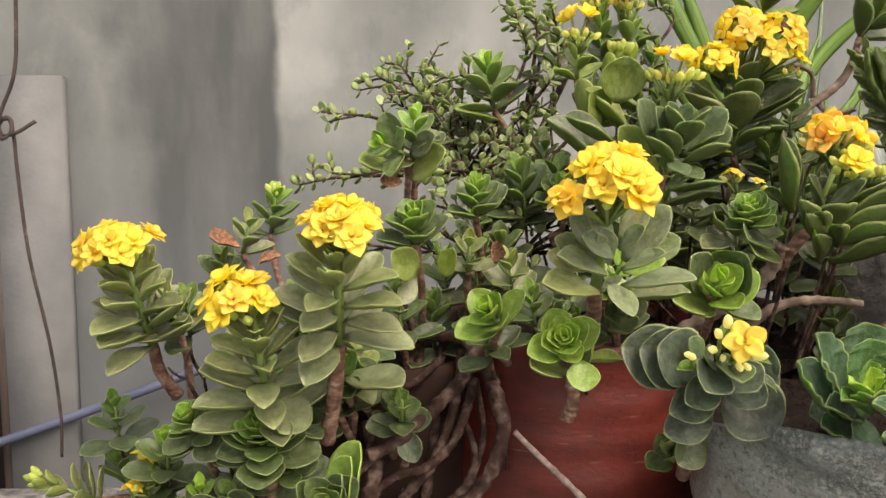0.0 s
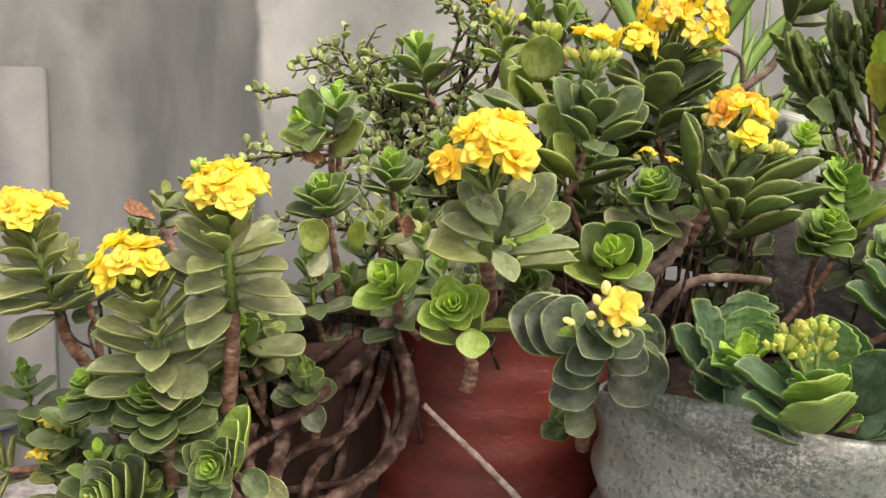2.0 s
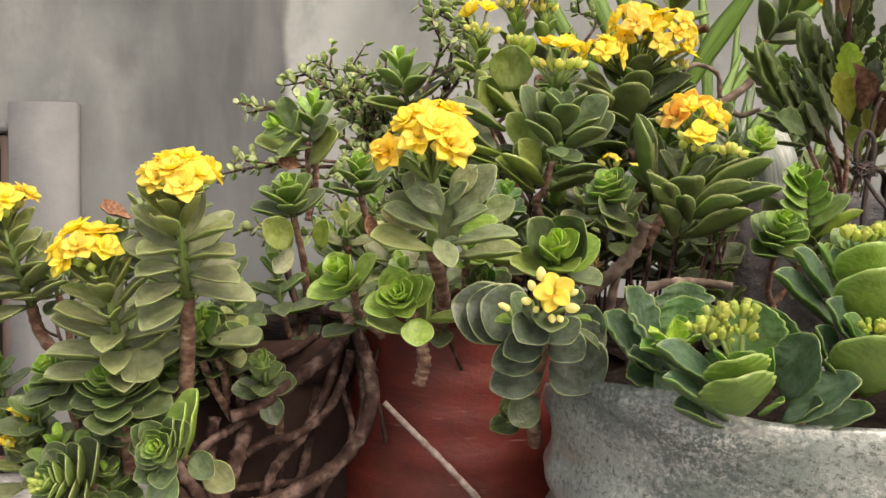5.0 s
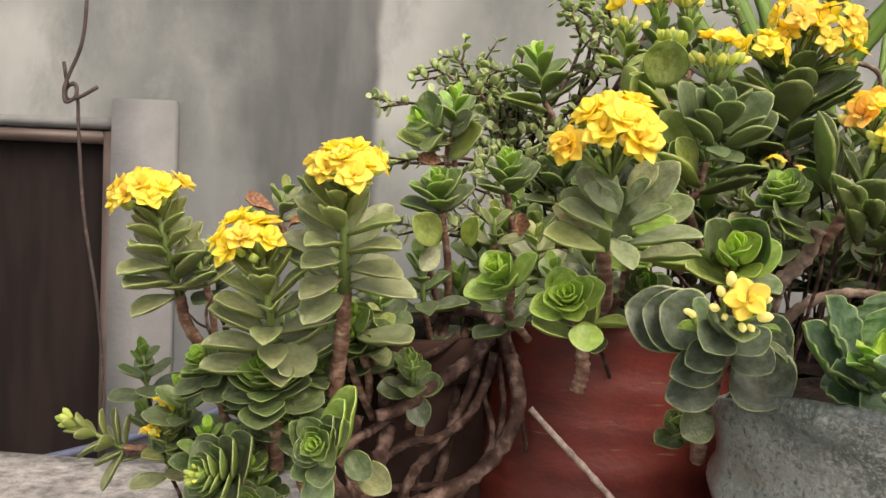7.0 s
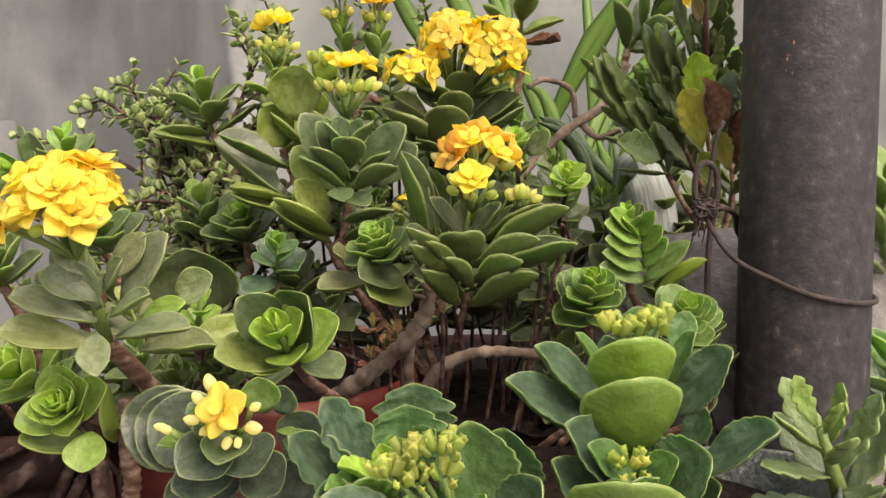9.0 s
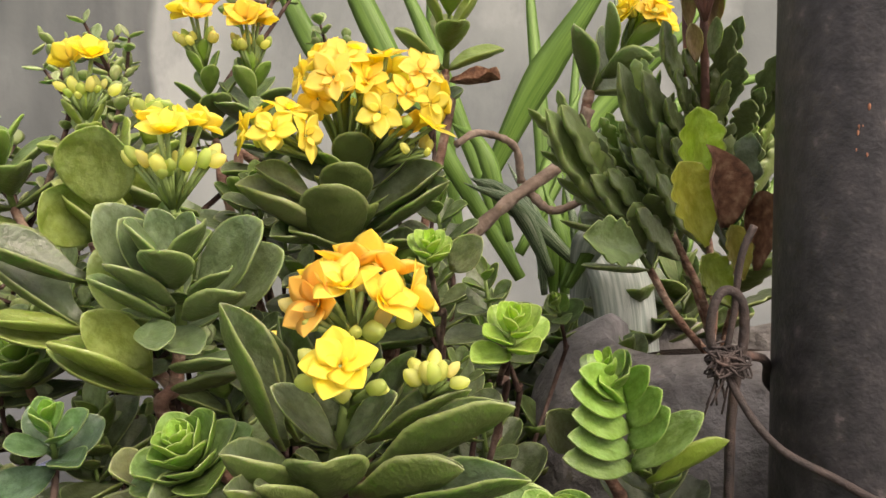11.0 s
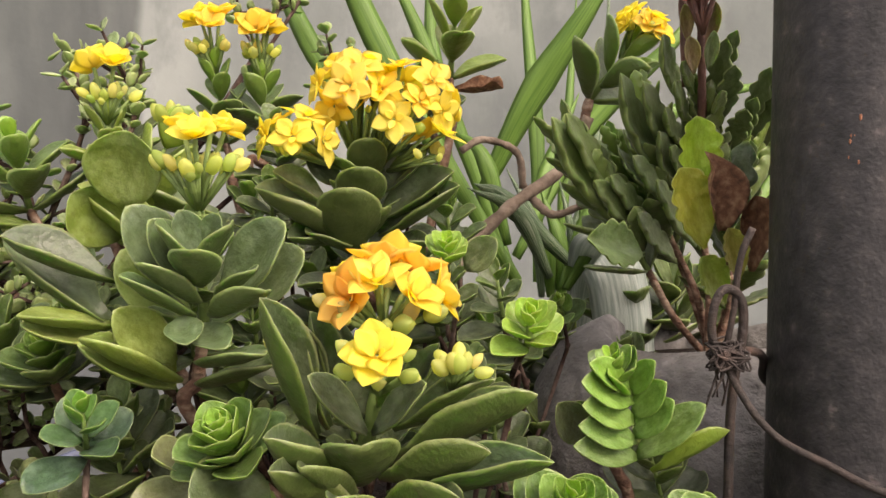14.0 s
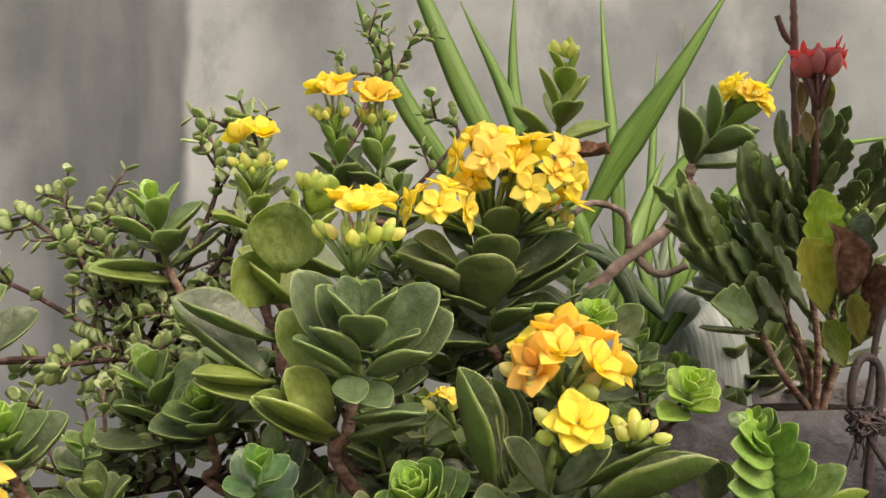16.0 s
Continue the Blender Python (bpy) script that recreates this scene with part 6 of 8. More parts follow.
one_leaf(m, (0.119, 0.495, 1.238), (0.099, 0.492, 1.263), (0.4, -1, 0.2), leaf='oval', tone='olive', fat=1.0)
one_leaf(m, (0.118, 0.48, 1.229), (0.104, 0.465, 1.247), (0.1, -0.9, 0.4), leaf='oval', tone='olive', fat=0.9)
one_leaf(m, (0.12, 0.48, 1.223), (0.095, 0.462, 1.239), (0.1, 0.1, 1), leaf='oval', tone='olive', fat=0.7)
one_leaf(m, (0.122, 0.472, 1.244), (0.127, 0.455, 1.238), (0, -0.7, 0.8), leaf='oval', tone='blue')
one_leaf(m, (0.125, 0.478, 1.229), (0.148, 0.46, 1.234), (0, -0.1, 1), leaf='oval', tone='blue', fat=0.9)
one_leaf(m, (0.125, 0.475, 1.241), (0.137, 0.46, 1.236), (0, -0.7, 0.8), leaf='oval', tone='blue')
one_leaf(m, (0.098, 0.49, 1.253), (0.067, 0.48, 1.268), (0.2, -0.4, 1), leaf='long', tone='deep')
one_leaf(m, (0.098, 0.49, 1.239), (0.073, 0.475, 1.244), (0, -0.2, 1), leaf='oval', tone='olive', fat=0.6)
one_leaf(m, (0.111, 0.51, 1.258), (0.082, 0.505, 1.284), (0.5, -0.4, 0.8), leaf='long', tone='olive', fat=1.1)
one_leaf(m, (0.123, 0.53, 1.273), (0.08, 0.53, 1.288), (0.3, -0.3, 1), leaf='long', tone='green', fat=1.1)
head(m, (0.125, 0.485, 1.275), (0.126, 0.482, 1.29), 0.015, 4, 0.008, kind='cup', buds=22, bud=0.0062, flat=0.5, up=(0, -0.2, 1))
one_leaf(m, (0.116, 0.49, 1.219), (0.092, 0.47, 1.236), (0, -0.6, 0.8), leaf='oval', tone='olive', fat=0.8)
one_leaf(m, (0.115, 0.49, 1.223), (0.103, 0.475, 1.246), (0.4, -1, 0.3), leaf='oval', tone='olive')
one_leaf(m, (0.123, 0.49, 1.22), (0.149, 0.47, 1.229), (0, -0.2, 1), leaf='oval', tone='green')
one_leaf(m, (0.095, 0.49, 1.24), (0.06, 0.5, 1.267), (0.5, -0.5, 0.8), leaf='long', tone='green')
one_leaf(m, (0.097, 0.49, 1.233), (0.072, 0.48, 1.241), (0, -0.4, 1), leaf='oval', tone='olive')
l = shoot(back_plant, (0.177, 0.52, 1.29), (0.176, 0.53, 1.247), (0.189, 0.55, 1.218), 0.0233, 8, tone='dark', leaf='oval', phase=30, rise=(5, 60), top=0.45, stem=0.0022, down=(0.17, 0.57, 1.125))
head(l, (0.175, 0.525, 1.289), (0.172, 0.516, 1.317), 0.0155, 9, 0.0088, kind='star', buds=5, flat=0.8, up=(-0.1, -0.6, 0.8))
head(l, (0.181, 0.525, 1.29), (0.193, 0.514, 1.311), 0.0165, 10, 0.0088, kind='star', buds=8, flat=0.9, up=(0.2, -0.6, 0.8))
head(l, (0.17, 0.525, 1.29), (0.153, 0.505, 1.3), 0.0125, 6, 0.0082, kind='star', buds=10, flat=0.6, up=(-0.1, -0.4, 0.9))
head(l, (0.183, 0.525, 1.289), (0.201, 0.51, 1.295), 0.0076, 2, 0.0086, kind='star', buds=5)
one_leaf(l, (0.175, 0.525, 1.263), (0.139, 0.51, 1.283), (0.2, -0.3, 1), leaf='long', tone='grey', fat=1.1)
one_leaf(l, (0.172, 0.52, 1.26), (0.171, 0.498, 1.283), (0, 0.55, 0.8), leaf='oval', tone='deep', fat=1.2)
one_leaf(l, (0.175, 0.52, 1.272), (0.176, 0.5, 1.29), (0, 0.55, 0.8), leaf='oval', tone='deep', fat=1.1)
one_leaf(l, (0.176, 0.522, 1.284), (0.179, 0.505, 1.3), (0, 0.5, 0.8), leaf='oval', tone='deep', fat=1.0)
one_leaf(l, (0.18, 0.525, 1.271), (0.208, 0.51, 1.289), (-0.3, -0.7, 0.6), leaf='long', tone='deep')
one_leaf(l, (0.182, 0.525, 1.266), (0.21, 0.51, 1.284), (-0.2, -0.6, 0.8), leaf='long', tone='deep')
one_leaf(l, (0.18, 0.525, 1.28), (0.2, 0.515, 1.298), (-0.4, -0.8, 0.4), leaf='long', tone='deep')
one_leaf(l, (0.165, 0.525, 1.276), (0.145, 0.512, 1.289), (0.3, -0.6, 0.8), leaf='long', tone='grey')
one_leaf(l, (0.168, 0.525, 1.284), (0.156, 0.518, 1.297), (0.3, -0.9, 0.3), leaf='oval', tone='deep')
one_leaf(l, (0.168, 0.53, 1.264), (0.15, 0.51, 1.266), (0.1, -0.5, 0.9), leaf='long', tone='deep')
one_leaf(l, (0.18, 0.53, 1.26), (0.2, 0.512, 1.264), (0, -0.5, 0.9), leaf='long', tone='deep')
s = shoot(back_plant, (0.032, 0.58, 1.303), (0.037, 0.585, 1.275), (0.064, 0.57, 1.235), 0.0262, 6, tone='green', leaf='oval', phase=30, rise=(5, 60), top=0.4, down=(0.17, 0.57, 1.125))
one_leaf(s, (0.039, 0.58, 1.269), (0.011, 0.56, 1.274), (0, -0.4, 1), leaf='oval', tone='olive')
p = shoot(back_plant, (0.105, 0.53, 1.298), (0.088, 0.525, 1.264), (0.104, 0.52, 1.227), 0.0266, 4, tone='olive', leaf='round', phase=20, rise=(10, 55), top=0.6, down=(0.17, 0.57, 1.125))
bud_cluster(p, (0.107, 0.53, 1.307), (0, -0.1, 1), 0.0048, 9, 0.0069, colour=(0.45, 0.55, 0.16))
one_leaf(p, (0.099, 0.5, 1.276), (0.102, 0.49, 1.301), (0, -1, 0.2), leaf='round', tone='olive', fat=1.1)
one_leaf(p, (0.094, 0.51, 1.266), (0.083, 0.495, 1.281), (0.2, -1, 0.3), leaf='round', tone='olive', fat=1.1)
s = shoot(back_plant, (0.083, 0.536, 1.309), (0.083, 0.54, 1.292), (0.089, 0.54, 1.269), 0.0156, 4, tone='olive', leaf='oval', phase=30, top=0.5, down=(0.17, 0.57, 1.125))
head(s, (0.083, 0.536, 1.307), (0.083, 0.535, 1.318), 0.0108, 2, 0.0086, kind='cup', buds=18, flat=0.9)
s = shoot(back_plant, (0.11, 0.61, 1.338), (0.113, 0.615, 1.305), (0.121, 0.6, 1.276), 0.0216, 6, tone='green', leaf='oval', phase=30, rise=(15, 60), top=0.4, down=(0.17, 0.57, 1.125))
head(s, (0.11, 0.61, 1.336), (0.108, 0.61, 1.349), 0.0121, 3, 0.0095, kind='cup', buds=18, flat=0.8)
s = shoot(back_plant, (0.13, 0.615, 1.333), (0.131, 0.615, 1.311), (0.127, 0.6, 1.282), 0.0199, 5, tone='green', leaf='oval', phase=60, rise=(15, 60), top=0.5, down=(0.17, 0.57, 1.125))
head(s, (0.13, 0.615, 1.333), (0.128, 0.615, 1.348), 0.0135, 4, 0.0096, kind='cup', buds=18, flat=0.7)
s = shoot(back_plant, (0.098, 0.455, 1.22), (0.096, 0.465, 1.204), (0.1, 0.45, 1.186), 0.016, 6, tone='bag', leaf='oval', phase=45, rise=(5, 66), top=0.35, stem=0.0015, fat=1.1, down=(0.17, 0.57, 1.125))
s = shoot(back_plant, (0.0711, 0.5, 1.2319), (0.0726, 0.5062, 1.218), (0.075, 0.53, 1.189), 0.0168, 8, tone='green', leaf='scoop', phase=30, rise=(6, 64), top=0.28, stem=0.0018, down=(0.17, 0.57, 1.125))
s = shoot(back_plant, (0.217, 0.592, 1.364), (0.215, 0.6, 1.334), (0.214, 0.6, 1.303), 0.0229, 5, tone='olive', leaf='oval', phase=0, rise=(25, 62), top=0.5, down=(0.17, 0.57, 1.125))
bud_cluster(s, (0.217, 0.592, 1.373), (0, -0.1, 1), 0.0052, 10, 0.0078, colour=(0.45, 0.55, 0.16))
one_leaf(s, (0.217, 0.6, 1.329), (0.237, 0.585, 1.329), (0, -0.7, 0.7), leaf='dry', colour=(0.16, 0.05, 0.03))
trunk(back_plant, [(0.275, 0.585, 1.316), (0.266, 0.59, 1.295), (0.24, 0.58, 1.277), (0.218, 0.57, 1.257), (0.204, 0.56, 1.234)], 0.0028, 0.0036)
trunk(back_plant, [(0.246, 0.585, 1.285), (0.242, 0.58, 1.3), (0.227, 0.575, 1.305), (0.217, 0.57, 1.3)], 0.002, 0.0017)
trunk(back_plant, [(0.249, 0.585, 1.281), (0.258, 0.58, 1.273), (0.27, 0.575, 1.277)], 0.0023, 0.0017)
aa = shoot(back_plant, (0.293, 0.582, 1.346), (0.276, 0.588, 1.324), (0.274, 0.588, 1.306), 0.0266, 5, tone='green', leaf='oval', phase=20, rise=(15, 62), top=0.4, stem=0.0025, fat=0.85)
head(aa, (0.291, 0.582, 1.345), (0.297, 0.58, 1.353), 0.0096, 6, 0.0081, kind='double', buds=8, flat=0.7, up=(0.2, -0.2, 1))
# fillers between the plants: their dim tones stand in for shade in the gaps
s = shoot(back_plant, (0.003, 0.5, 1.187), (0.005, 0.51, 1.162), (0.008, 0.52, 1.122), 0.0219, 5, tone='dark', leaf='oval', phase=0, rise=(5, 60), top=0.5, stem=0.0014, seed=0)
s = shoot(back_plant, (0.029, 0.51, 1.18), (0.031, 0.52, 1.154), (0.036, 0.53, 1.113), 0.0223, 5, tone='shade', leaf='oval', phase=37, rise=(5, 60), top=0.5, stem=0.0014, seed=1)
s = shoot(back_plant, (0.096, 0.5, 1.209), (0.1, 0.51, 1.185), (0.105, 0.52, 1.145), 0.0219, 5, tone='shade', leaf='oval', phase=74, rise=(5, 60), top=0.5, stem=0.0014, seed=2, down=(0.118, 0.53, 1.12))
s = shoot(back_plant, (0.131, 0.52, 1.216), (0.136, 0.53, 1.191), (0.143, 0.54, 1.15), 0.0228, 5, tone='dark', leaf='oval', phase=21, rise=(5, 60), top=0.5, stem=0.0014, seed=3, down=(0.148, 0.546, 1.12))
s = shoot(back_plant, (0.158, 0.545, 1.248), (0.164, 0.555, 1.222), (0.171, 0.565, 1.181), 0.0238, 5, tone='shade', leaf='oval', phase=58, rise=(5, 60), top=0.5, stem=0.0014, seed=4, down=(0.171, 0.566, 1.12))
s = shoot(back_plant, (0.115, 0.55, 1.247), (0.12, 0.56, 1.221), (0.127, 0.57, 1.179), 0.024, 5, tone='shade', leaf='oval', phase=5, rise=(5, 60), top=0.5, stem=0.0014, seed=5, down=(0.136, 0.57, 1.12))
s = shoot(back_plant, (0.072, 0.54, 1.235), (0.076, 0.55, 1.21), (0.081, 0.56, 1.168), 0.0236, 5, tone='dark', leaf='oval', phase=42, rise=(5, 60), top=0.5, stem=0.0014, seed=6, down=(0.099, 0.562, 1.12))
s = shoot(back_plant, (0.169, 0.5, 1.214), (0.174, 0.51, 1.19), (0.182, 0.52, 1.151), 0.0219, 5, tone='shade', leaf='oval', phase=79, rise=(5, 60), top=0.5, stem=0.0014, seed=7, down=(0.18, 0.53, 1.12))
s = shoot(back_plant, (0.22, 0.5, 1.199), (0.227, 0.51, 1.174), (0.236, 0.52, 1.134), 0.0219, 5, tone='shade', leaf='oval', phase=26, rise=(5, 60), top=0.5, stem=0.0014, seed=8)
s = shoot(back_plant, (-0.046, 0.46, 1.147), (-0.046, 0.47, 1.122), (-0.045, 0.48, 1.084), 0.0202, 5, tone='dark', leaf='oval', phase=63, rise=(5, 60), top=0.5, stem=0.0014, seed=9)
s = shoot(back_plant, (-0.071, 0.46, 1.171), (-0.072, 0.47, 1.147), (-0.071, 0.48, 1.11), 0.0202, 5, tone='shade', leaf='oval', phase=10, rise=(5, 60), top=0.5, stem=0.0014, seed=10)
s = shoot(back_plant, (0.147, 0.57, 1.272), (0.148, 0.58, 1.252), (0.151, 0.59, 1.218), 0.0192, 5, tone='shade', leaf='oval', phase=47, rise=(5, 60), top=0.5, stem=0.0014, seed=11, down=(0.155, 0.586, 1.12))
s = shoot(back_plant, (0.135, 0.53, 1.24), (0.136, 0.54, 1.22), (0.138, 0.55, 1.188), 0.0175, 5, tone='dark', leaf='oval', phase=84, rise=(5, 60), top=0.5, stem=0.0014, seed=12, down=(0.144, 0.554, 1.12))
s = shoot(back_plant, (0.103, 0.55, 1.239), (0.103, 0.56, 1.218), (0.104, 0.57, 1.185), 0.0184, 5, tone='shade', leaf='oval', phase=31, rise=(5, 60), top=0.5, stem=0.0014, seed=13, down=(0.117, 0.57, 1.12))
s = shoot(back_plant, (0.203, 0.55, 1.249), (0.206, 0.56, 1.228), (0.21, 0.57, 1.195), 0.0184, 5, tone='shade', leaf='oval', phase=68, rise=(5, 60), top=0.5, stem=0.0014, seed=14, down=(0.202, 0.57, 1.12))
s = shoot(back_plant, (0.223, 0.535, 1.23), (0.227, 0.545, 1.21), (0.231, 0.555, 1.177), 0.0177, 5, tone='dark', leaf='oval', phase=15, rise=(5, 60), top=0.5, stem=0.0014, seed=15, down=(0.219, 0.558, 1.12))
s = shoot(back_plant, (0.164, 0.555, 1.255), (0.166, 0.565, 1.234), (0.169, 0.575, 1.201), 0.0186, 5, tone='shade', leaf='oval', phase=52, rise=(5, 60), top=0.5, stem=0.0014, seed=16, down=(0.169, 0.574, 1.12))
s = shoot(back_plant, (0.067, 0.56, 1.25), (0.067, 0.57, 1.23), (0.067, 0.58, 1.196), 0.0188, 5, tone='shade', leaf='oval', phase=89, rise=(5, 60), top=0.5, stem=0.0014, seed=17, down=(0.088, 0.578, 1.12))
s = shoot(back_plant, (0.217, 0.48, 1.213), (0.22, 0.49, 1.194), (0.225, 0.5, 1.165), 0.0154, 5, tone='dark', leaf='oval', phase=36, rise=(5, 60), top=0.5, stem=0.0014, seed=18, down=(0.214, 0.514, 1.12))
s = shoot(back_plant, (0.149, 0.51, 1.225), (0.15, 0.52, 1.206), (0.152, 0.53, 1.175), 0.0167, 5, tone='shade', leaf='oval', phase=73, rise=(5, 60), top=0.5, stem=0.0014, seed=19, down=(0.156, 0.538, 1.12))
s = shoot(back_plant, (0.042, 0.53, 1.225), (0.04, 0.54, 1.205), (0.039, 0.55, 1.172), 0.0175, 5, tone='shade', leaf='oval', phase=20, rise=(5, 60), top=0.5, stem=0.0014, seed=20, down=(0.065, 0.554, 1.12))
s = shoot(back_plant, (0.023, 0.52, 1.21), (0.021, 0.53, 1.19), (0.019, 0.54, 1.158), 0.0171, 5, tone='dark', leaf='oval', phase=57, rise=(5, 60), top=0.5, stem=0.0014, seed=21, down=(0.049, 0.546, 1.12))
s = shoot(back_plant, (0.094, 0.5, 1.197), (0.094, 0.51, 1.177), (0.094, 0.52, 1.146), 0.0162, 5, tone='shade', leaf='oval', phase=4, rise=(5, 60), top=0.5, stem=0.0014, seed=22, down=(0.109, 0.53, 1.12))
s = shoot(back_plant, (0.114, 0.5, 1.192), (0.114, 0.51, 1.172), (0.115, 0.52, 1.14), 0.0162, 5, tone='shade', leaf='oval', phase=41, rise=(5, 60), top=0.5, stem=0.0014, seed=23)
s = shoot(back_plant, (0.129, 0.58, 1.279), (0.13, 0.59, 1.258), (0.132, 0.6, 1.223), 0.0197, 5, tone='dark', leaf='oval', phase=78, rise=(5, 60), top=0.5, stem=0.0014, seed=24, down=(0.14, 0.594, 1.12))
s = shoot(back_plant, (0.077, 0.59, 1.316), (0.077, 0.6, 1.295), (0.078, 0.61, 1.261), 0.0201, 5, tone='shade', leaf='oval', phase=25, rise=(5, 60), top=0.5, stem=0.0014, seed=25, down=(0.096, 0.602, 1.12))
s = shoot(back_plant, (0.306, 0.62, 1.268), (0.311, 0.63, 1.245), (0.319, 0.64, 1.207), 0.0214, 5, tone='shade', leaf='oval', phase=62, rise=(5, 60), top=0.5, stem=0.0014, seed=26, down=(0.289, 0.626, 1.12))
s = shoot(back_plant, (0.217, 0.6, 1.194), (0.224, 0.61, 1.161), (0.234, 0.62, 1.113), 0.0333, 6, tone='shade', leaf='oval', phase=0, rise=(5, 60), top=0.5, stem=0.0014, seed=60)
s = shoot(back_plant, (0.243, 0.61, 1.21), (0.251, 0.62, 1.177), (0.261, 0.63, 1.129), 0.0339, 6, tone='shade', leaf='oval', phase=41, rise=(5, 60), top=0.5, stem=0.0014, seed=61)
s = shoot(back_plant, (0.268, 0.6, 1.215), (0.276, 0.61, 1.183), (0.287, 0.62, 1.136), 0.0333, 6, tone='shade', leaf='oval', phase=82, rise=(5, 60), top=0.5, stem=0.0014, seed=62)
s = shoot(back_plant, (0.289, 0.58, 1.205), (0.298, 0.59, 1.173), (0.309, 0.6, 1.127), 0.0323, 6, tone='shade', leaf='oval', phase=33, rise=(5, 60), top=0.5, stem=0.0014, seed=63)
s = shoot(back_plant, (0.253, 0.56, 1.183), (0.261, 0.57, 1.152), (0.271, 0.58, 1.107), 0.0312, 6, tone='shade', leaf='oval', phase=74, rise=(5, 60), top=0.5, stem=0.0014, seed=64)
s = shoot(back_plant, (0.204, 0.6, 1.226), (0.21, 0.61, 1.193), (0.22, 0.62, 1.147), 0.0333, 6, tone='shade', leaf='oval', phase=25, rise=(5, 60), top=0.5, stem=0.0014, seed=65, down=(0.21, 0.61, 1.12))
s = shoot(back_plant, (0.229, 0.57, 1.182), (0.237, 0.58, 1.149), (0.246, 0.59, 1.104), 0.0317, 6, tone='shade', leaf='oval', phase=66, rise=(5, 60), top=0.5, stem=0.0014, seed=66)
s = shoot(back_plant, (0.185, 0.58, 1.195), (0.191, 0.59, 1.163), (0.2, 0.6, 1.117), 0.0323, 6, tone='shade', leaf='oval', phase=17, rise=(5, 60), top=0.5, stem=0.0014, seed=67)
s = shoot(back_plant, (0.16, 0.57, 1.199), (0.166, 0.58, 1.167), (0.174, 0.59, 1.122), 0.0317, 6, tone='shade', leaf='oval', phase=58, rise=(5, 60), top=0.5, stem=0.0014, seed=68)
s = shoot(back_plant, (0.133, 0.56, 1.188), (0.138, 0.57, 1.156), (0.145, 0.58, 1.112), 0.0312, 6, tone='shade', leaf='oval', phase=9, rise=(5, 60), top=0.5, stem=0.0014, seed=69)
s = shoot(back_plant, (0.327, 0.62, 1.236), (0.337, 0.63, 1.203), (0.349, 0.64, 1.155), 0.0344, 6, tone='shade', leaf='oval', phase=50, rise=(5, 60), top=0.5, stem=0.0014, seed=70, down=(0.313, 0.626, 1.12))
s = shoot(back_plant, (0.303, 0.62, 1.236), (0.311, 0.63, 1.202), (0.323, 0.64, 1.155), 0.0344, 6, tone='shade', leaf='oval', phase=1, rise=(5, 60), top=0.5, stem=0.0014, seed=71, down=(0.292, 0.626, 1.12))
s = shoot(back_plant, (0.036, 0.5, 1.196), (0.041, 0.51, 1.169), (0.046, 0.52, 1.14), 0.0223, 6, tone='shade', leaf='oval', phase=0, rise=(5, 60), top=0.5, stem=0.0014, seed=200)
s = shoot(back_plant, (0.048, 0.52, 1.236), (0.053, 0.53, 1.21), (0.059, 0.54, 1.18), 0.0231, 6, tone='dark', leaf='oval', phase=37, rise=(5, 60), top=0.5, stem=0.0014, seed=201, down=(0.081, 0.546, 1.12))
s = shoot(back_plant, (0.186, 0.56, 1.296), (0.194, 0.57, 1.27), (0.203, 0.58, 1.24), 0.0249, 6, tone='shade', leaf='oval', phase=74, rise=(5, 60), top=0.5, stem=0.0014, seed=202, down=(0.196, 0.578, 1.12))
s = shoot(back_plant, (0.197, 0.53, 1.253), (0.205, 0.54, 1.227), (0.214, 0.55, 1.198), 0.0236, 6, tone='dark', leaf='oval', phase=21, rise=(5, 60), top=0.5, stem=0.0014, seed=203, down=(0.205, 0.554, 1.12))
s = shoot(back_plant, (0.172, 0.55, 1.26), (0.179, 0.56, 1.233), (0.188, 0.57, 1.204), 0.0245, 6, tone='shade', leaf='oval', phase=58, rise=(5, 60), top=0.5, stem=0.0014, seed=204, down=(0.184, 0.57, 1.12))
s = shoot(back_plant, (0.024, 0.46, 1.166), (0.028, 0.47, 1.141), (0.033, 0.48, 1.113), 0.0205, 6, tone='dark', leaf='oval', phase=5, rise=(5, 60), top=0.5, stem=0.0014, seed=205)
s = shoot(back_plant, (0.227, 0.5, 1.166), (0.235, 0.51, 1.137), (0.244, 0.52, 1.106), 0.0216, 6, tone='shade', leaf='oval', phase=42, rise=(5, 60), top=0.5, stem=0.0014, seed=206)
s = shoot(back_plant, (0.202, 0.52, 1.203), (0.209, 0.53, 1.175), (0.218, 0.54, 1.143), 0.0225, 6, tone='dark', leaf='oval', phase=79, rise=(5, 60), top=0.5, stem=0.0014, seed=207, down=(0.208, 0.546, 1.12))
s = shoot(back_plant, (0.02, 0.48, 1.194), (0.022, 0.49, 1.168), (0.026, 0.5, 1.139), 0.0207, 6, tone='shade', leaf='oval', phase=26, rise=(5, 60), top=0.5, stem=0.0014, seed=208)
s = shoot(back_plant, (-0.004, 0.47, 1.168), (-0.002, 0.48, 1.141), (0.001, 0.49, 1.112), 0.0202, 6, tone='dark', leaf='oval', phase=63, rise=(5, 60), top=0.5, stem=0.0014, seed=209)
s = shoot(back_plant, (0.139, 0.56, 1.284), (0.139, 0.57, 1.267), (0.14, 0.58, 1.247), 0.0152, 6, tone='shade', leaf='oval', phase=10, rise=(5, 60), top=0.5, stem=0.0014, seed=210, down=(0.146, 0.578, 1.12))
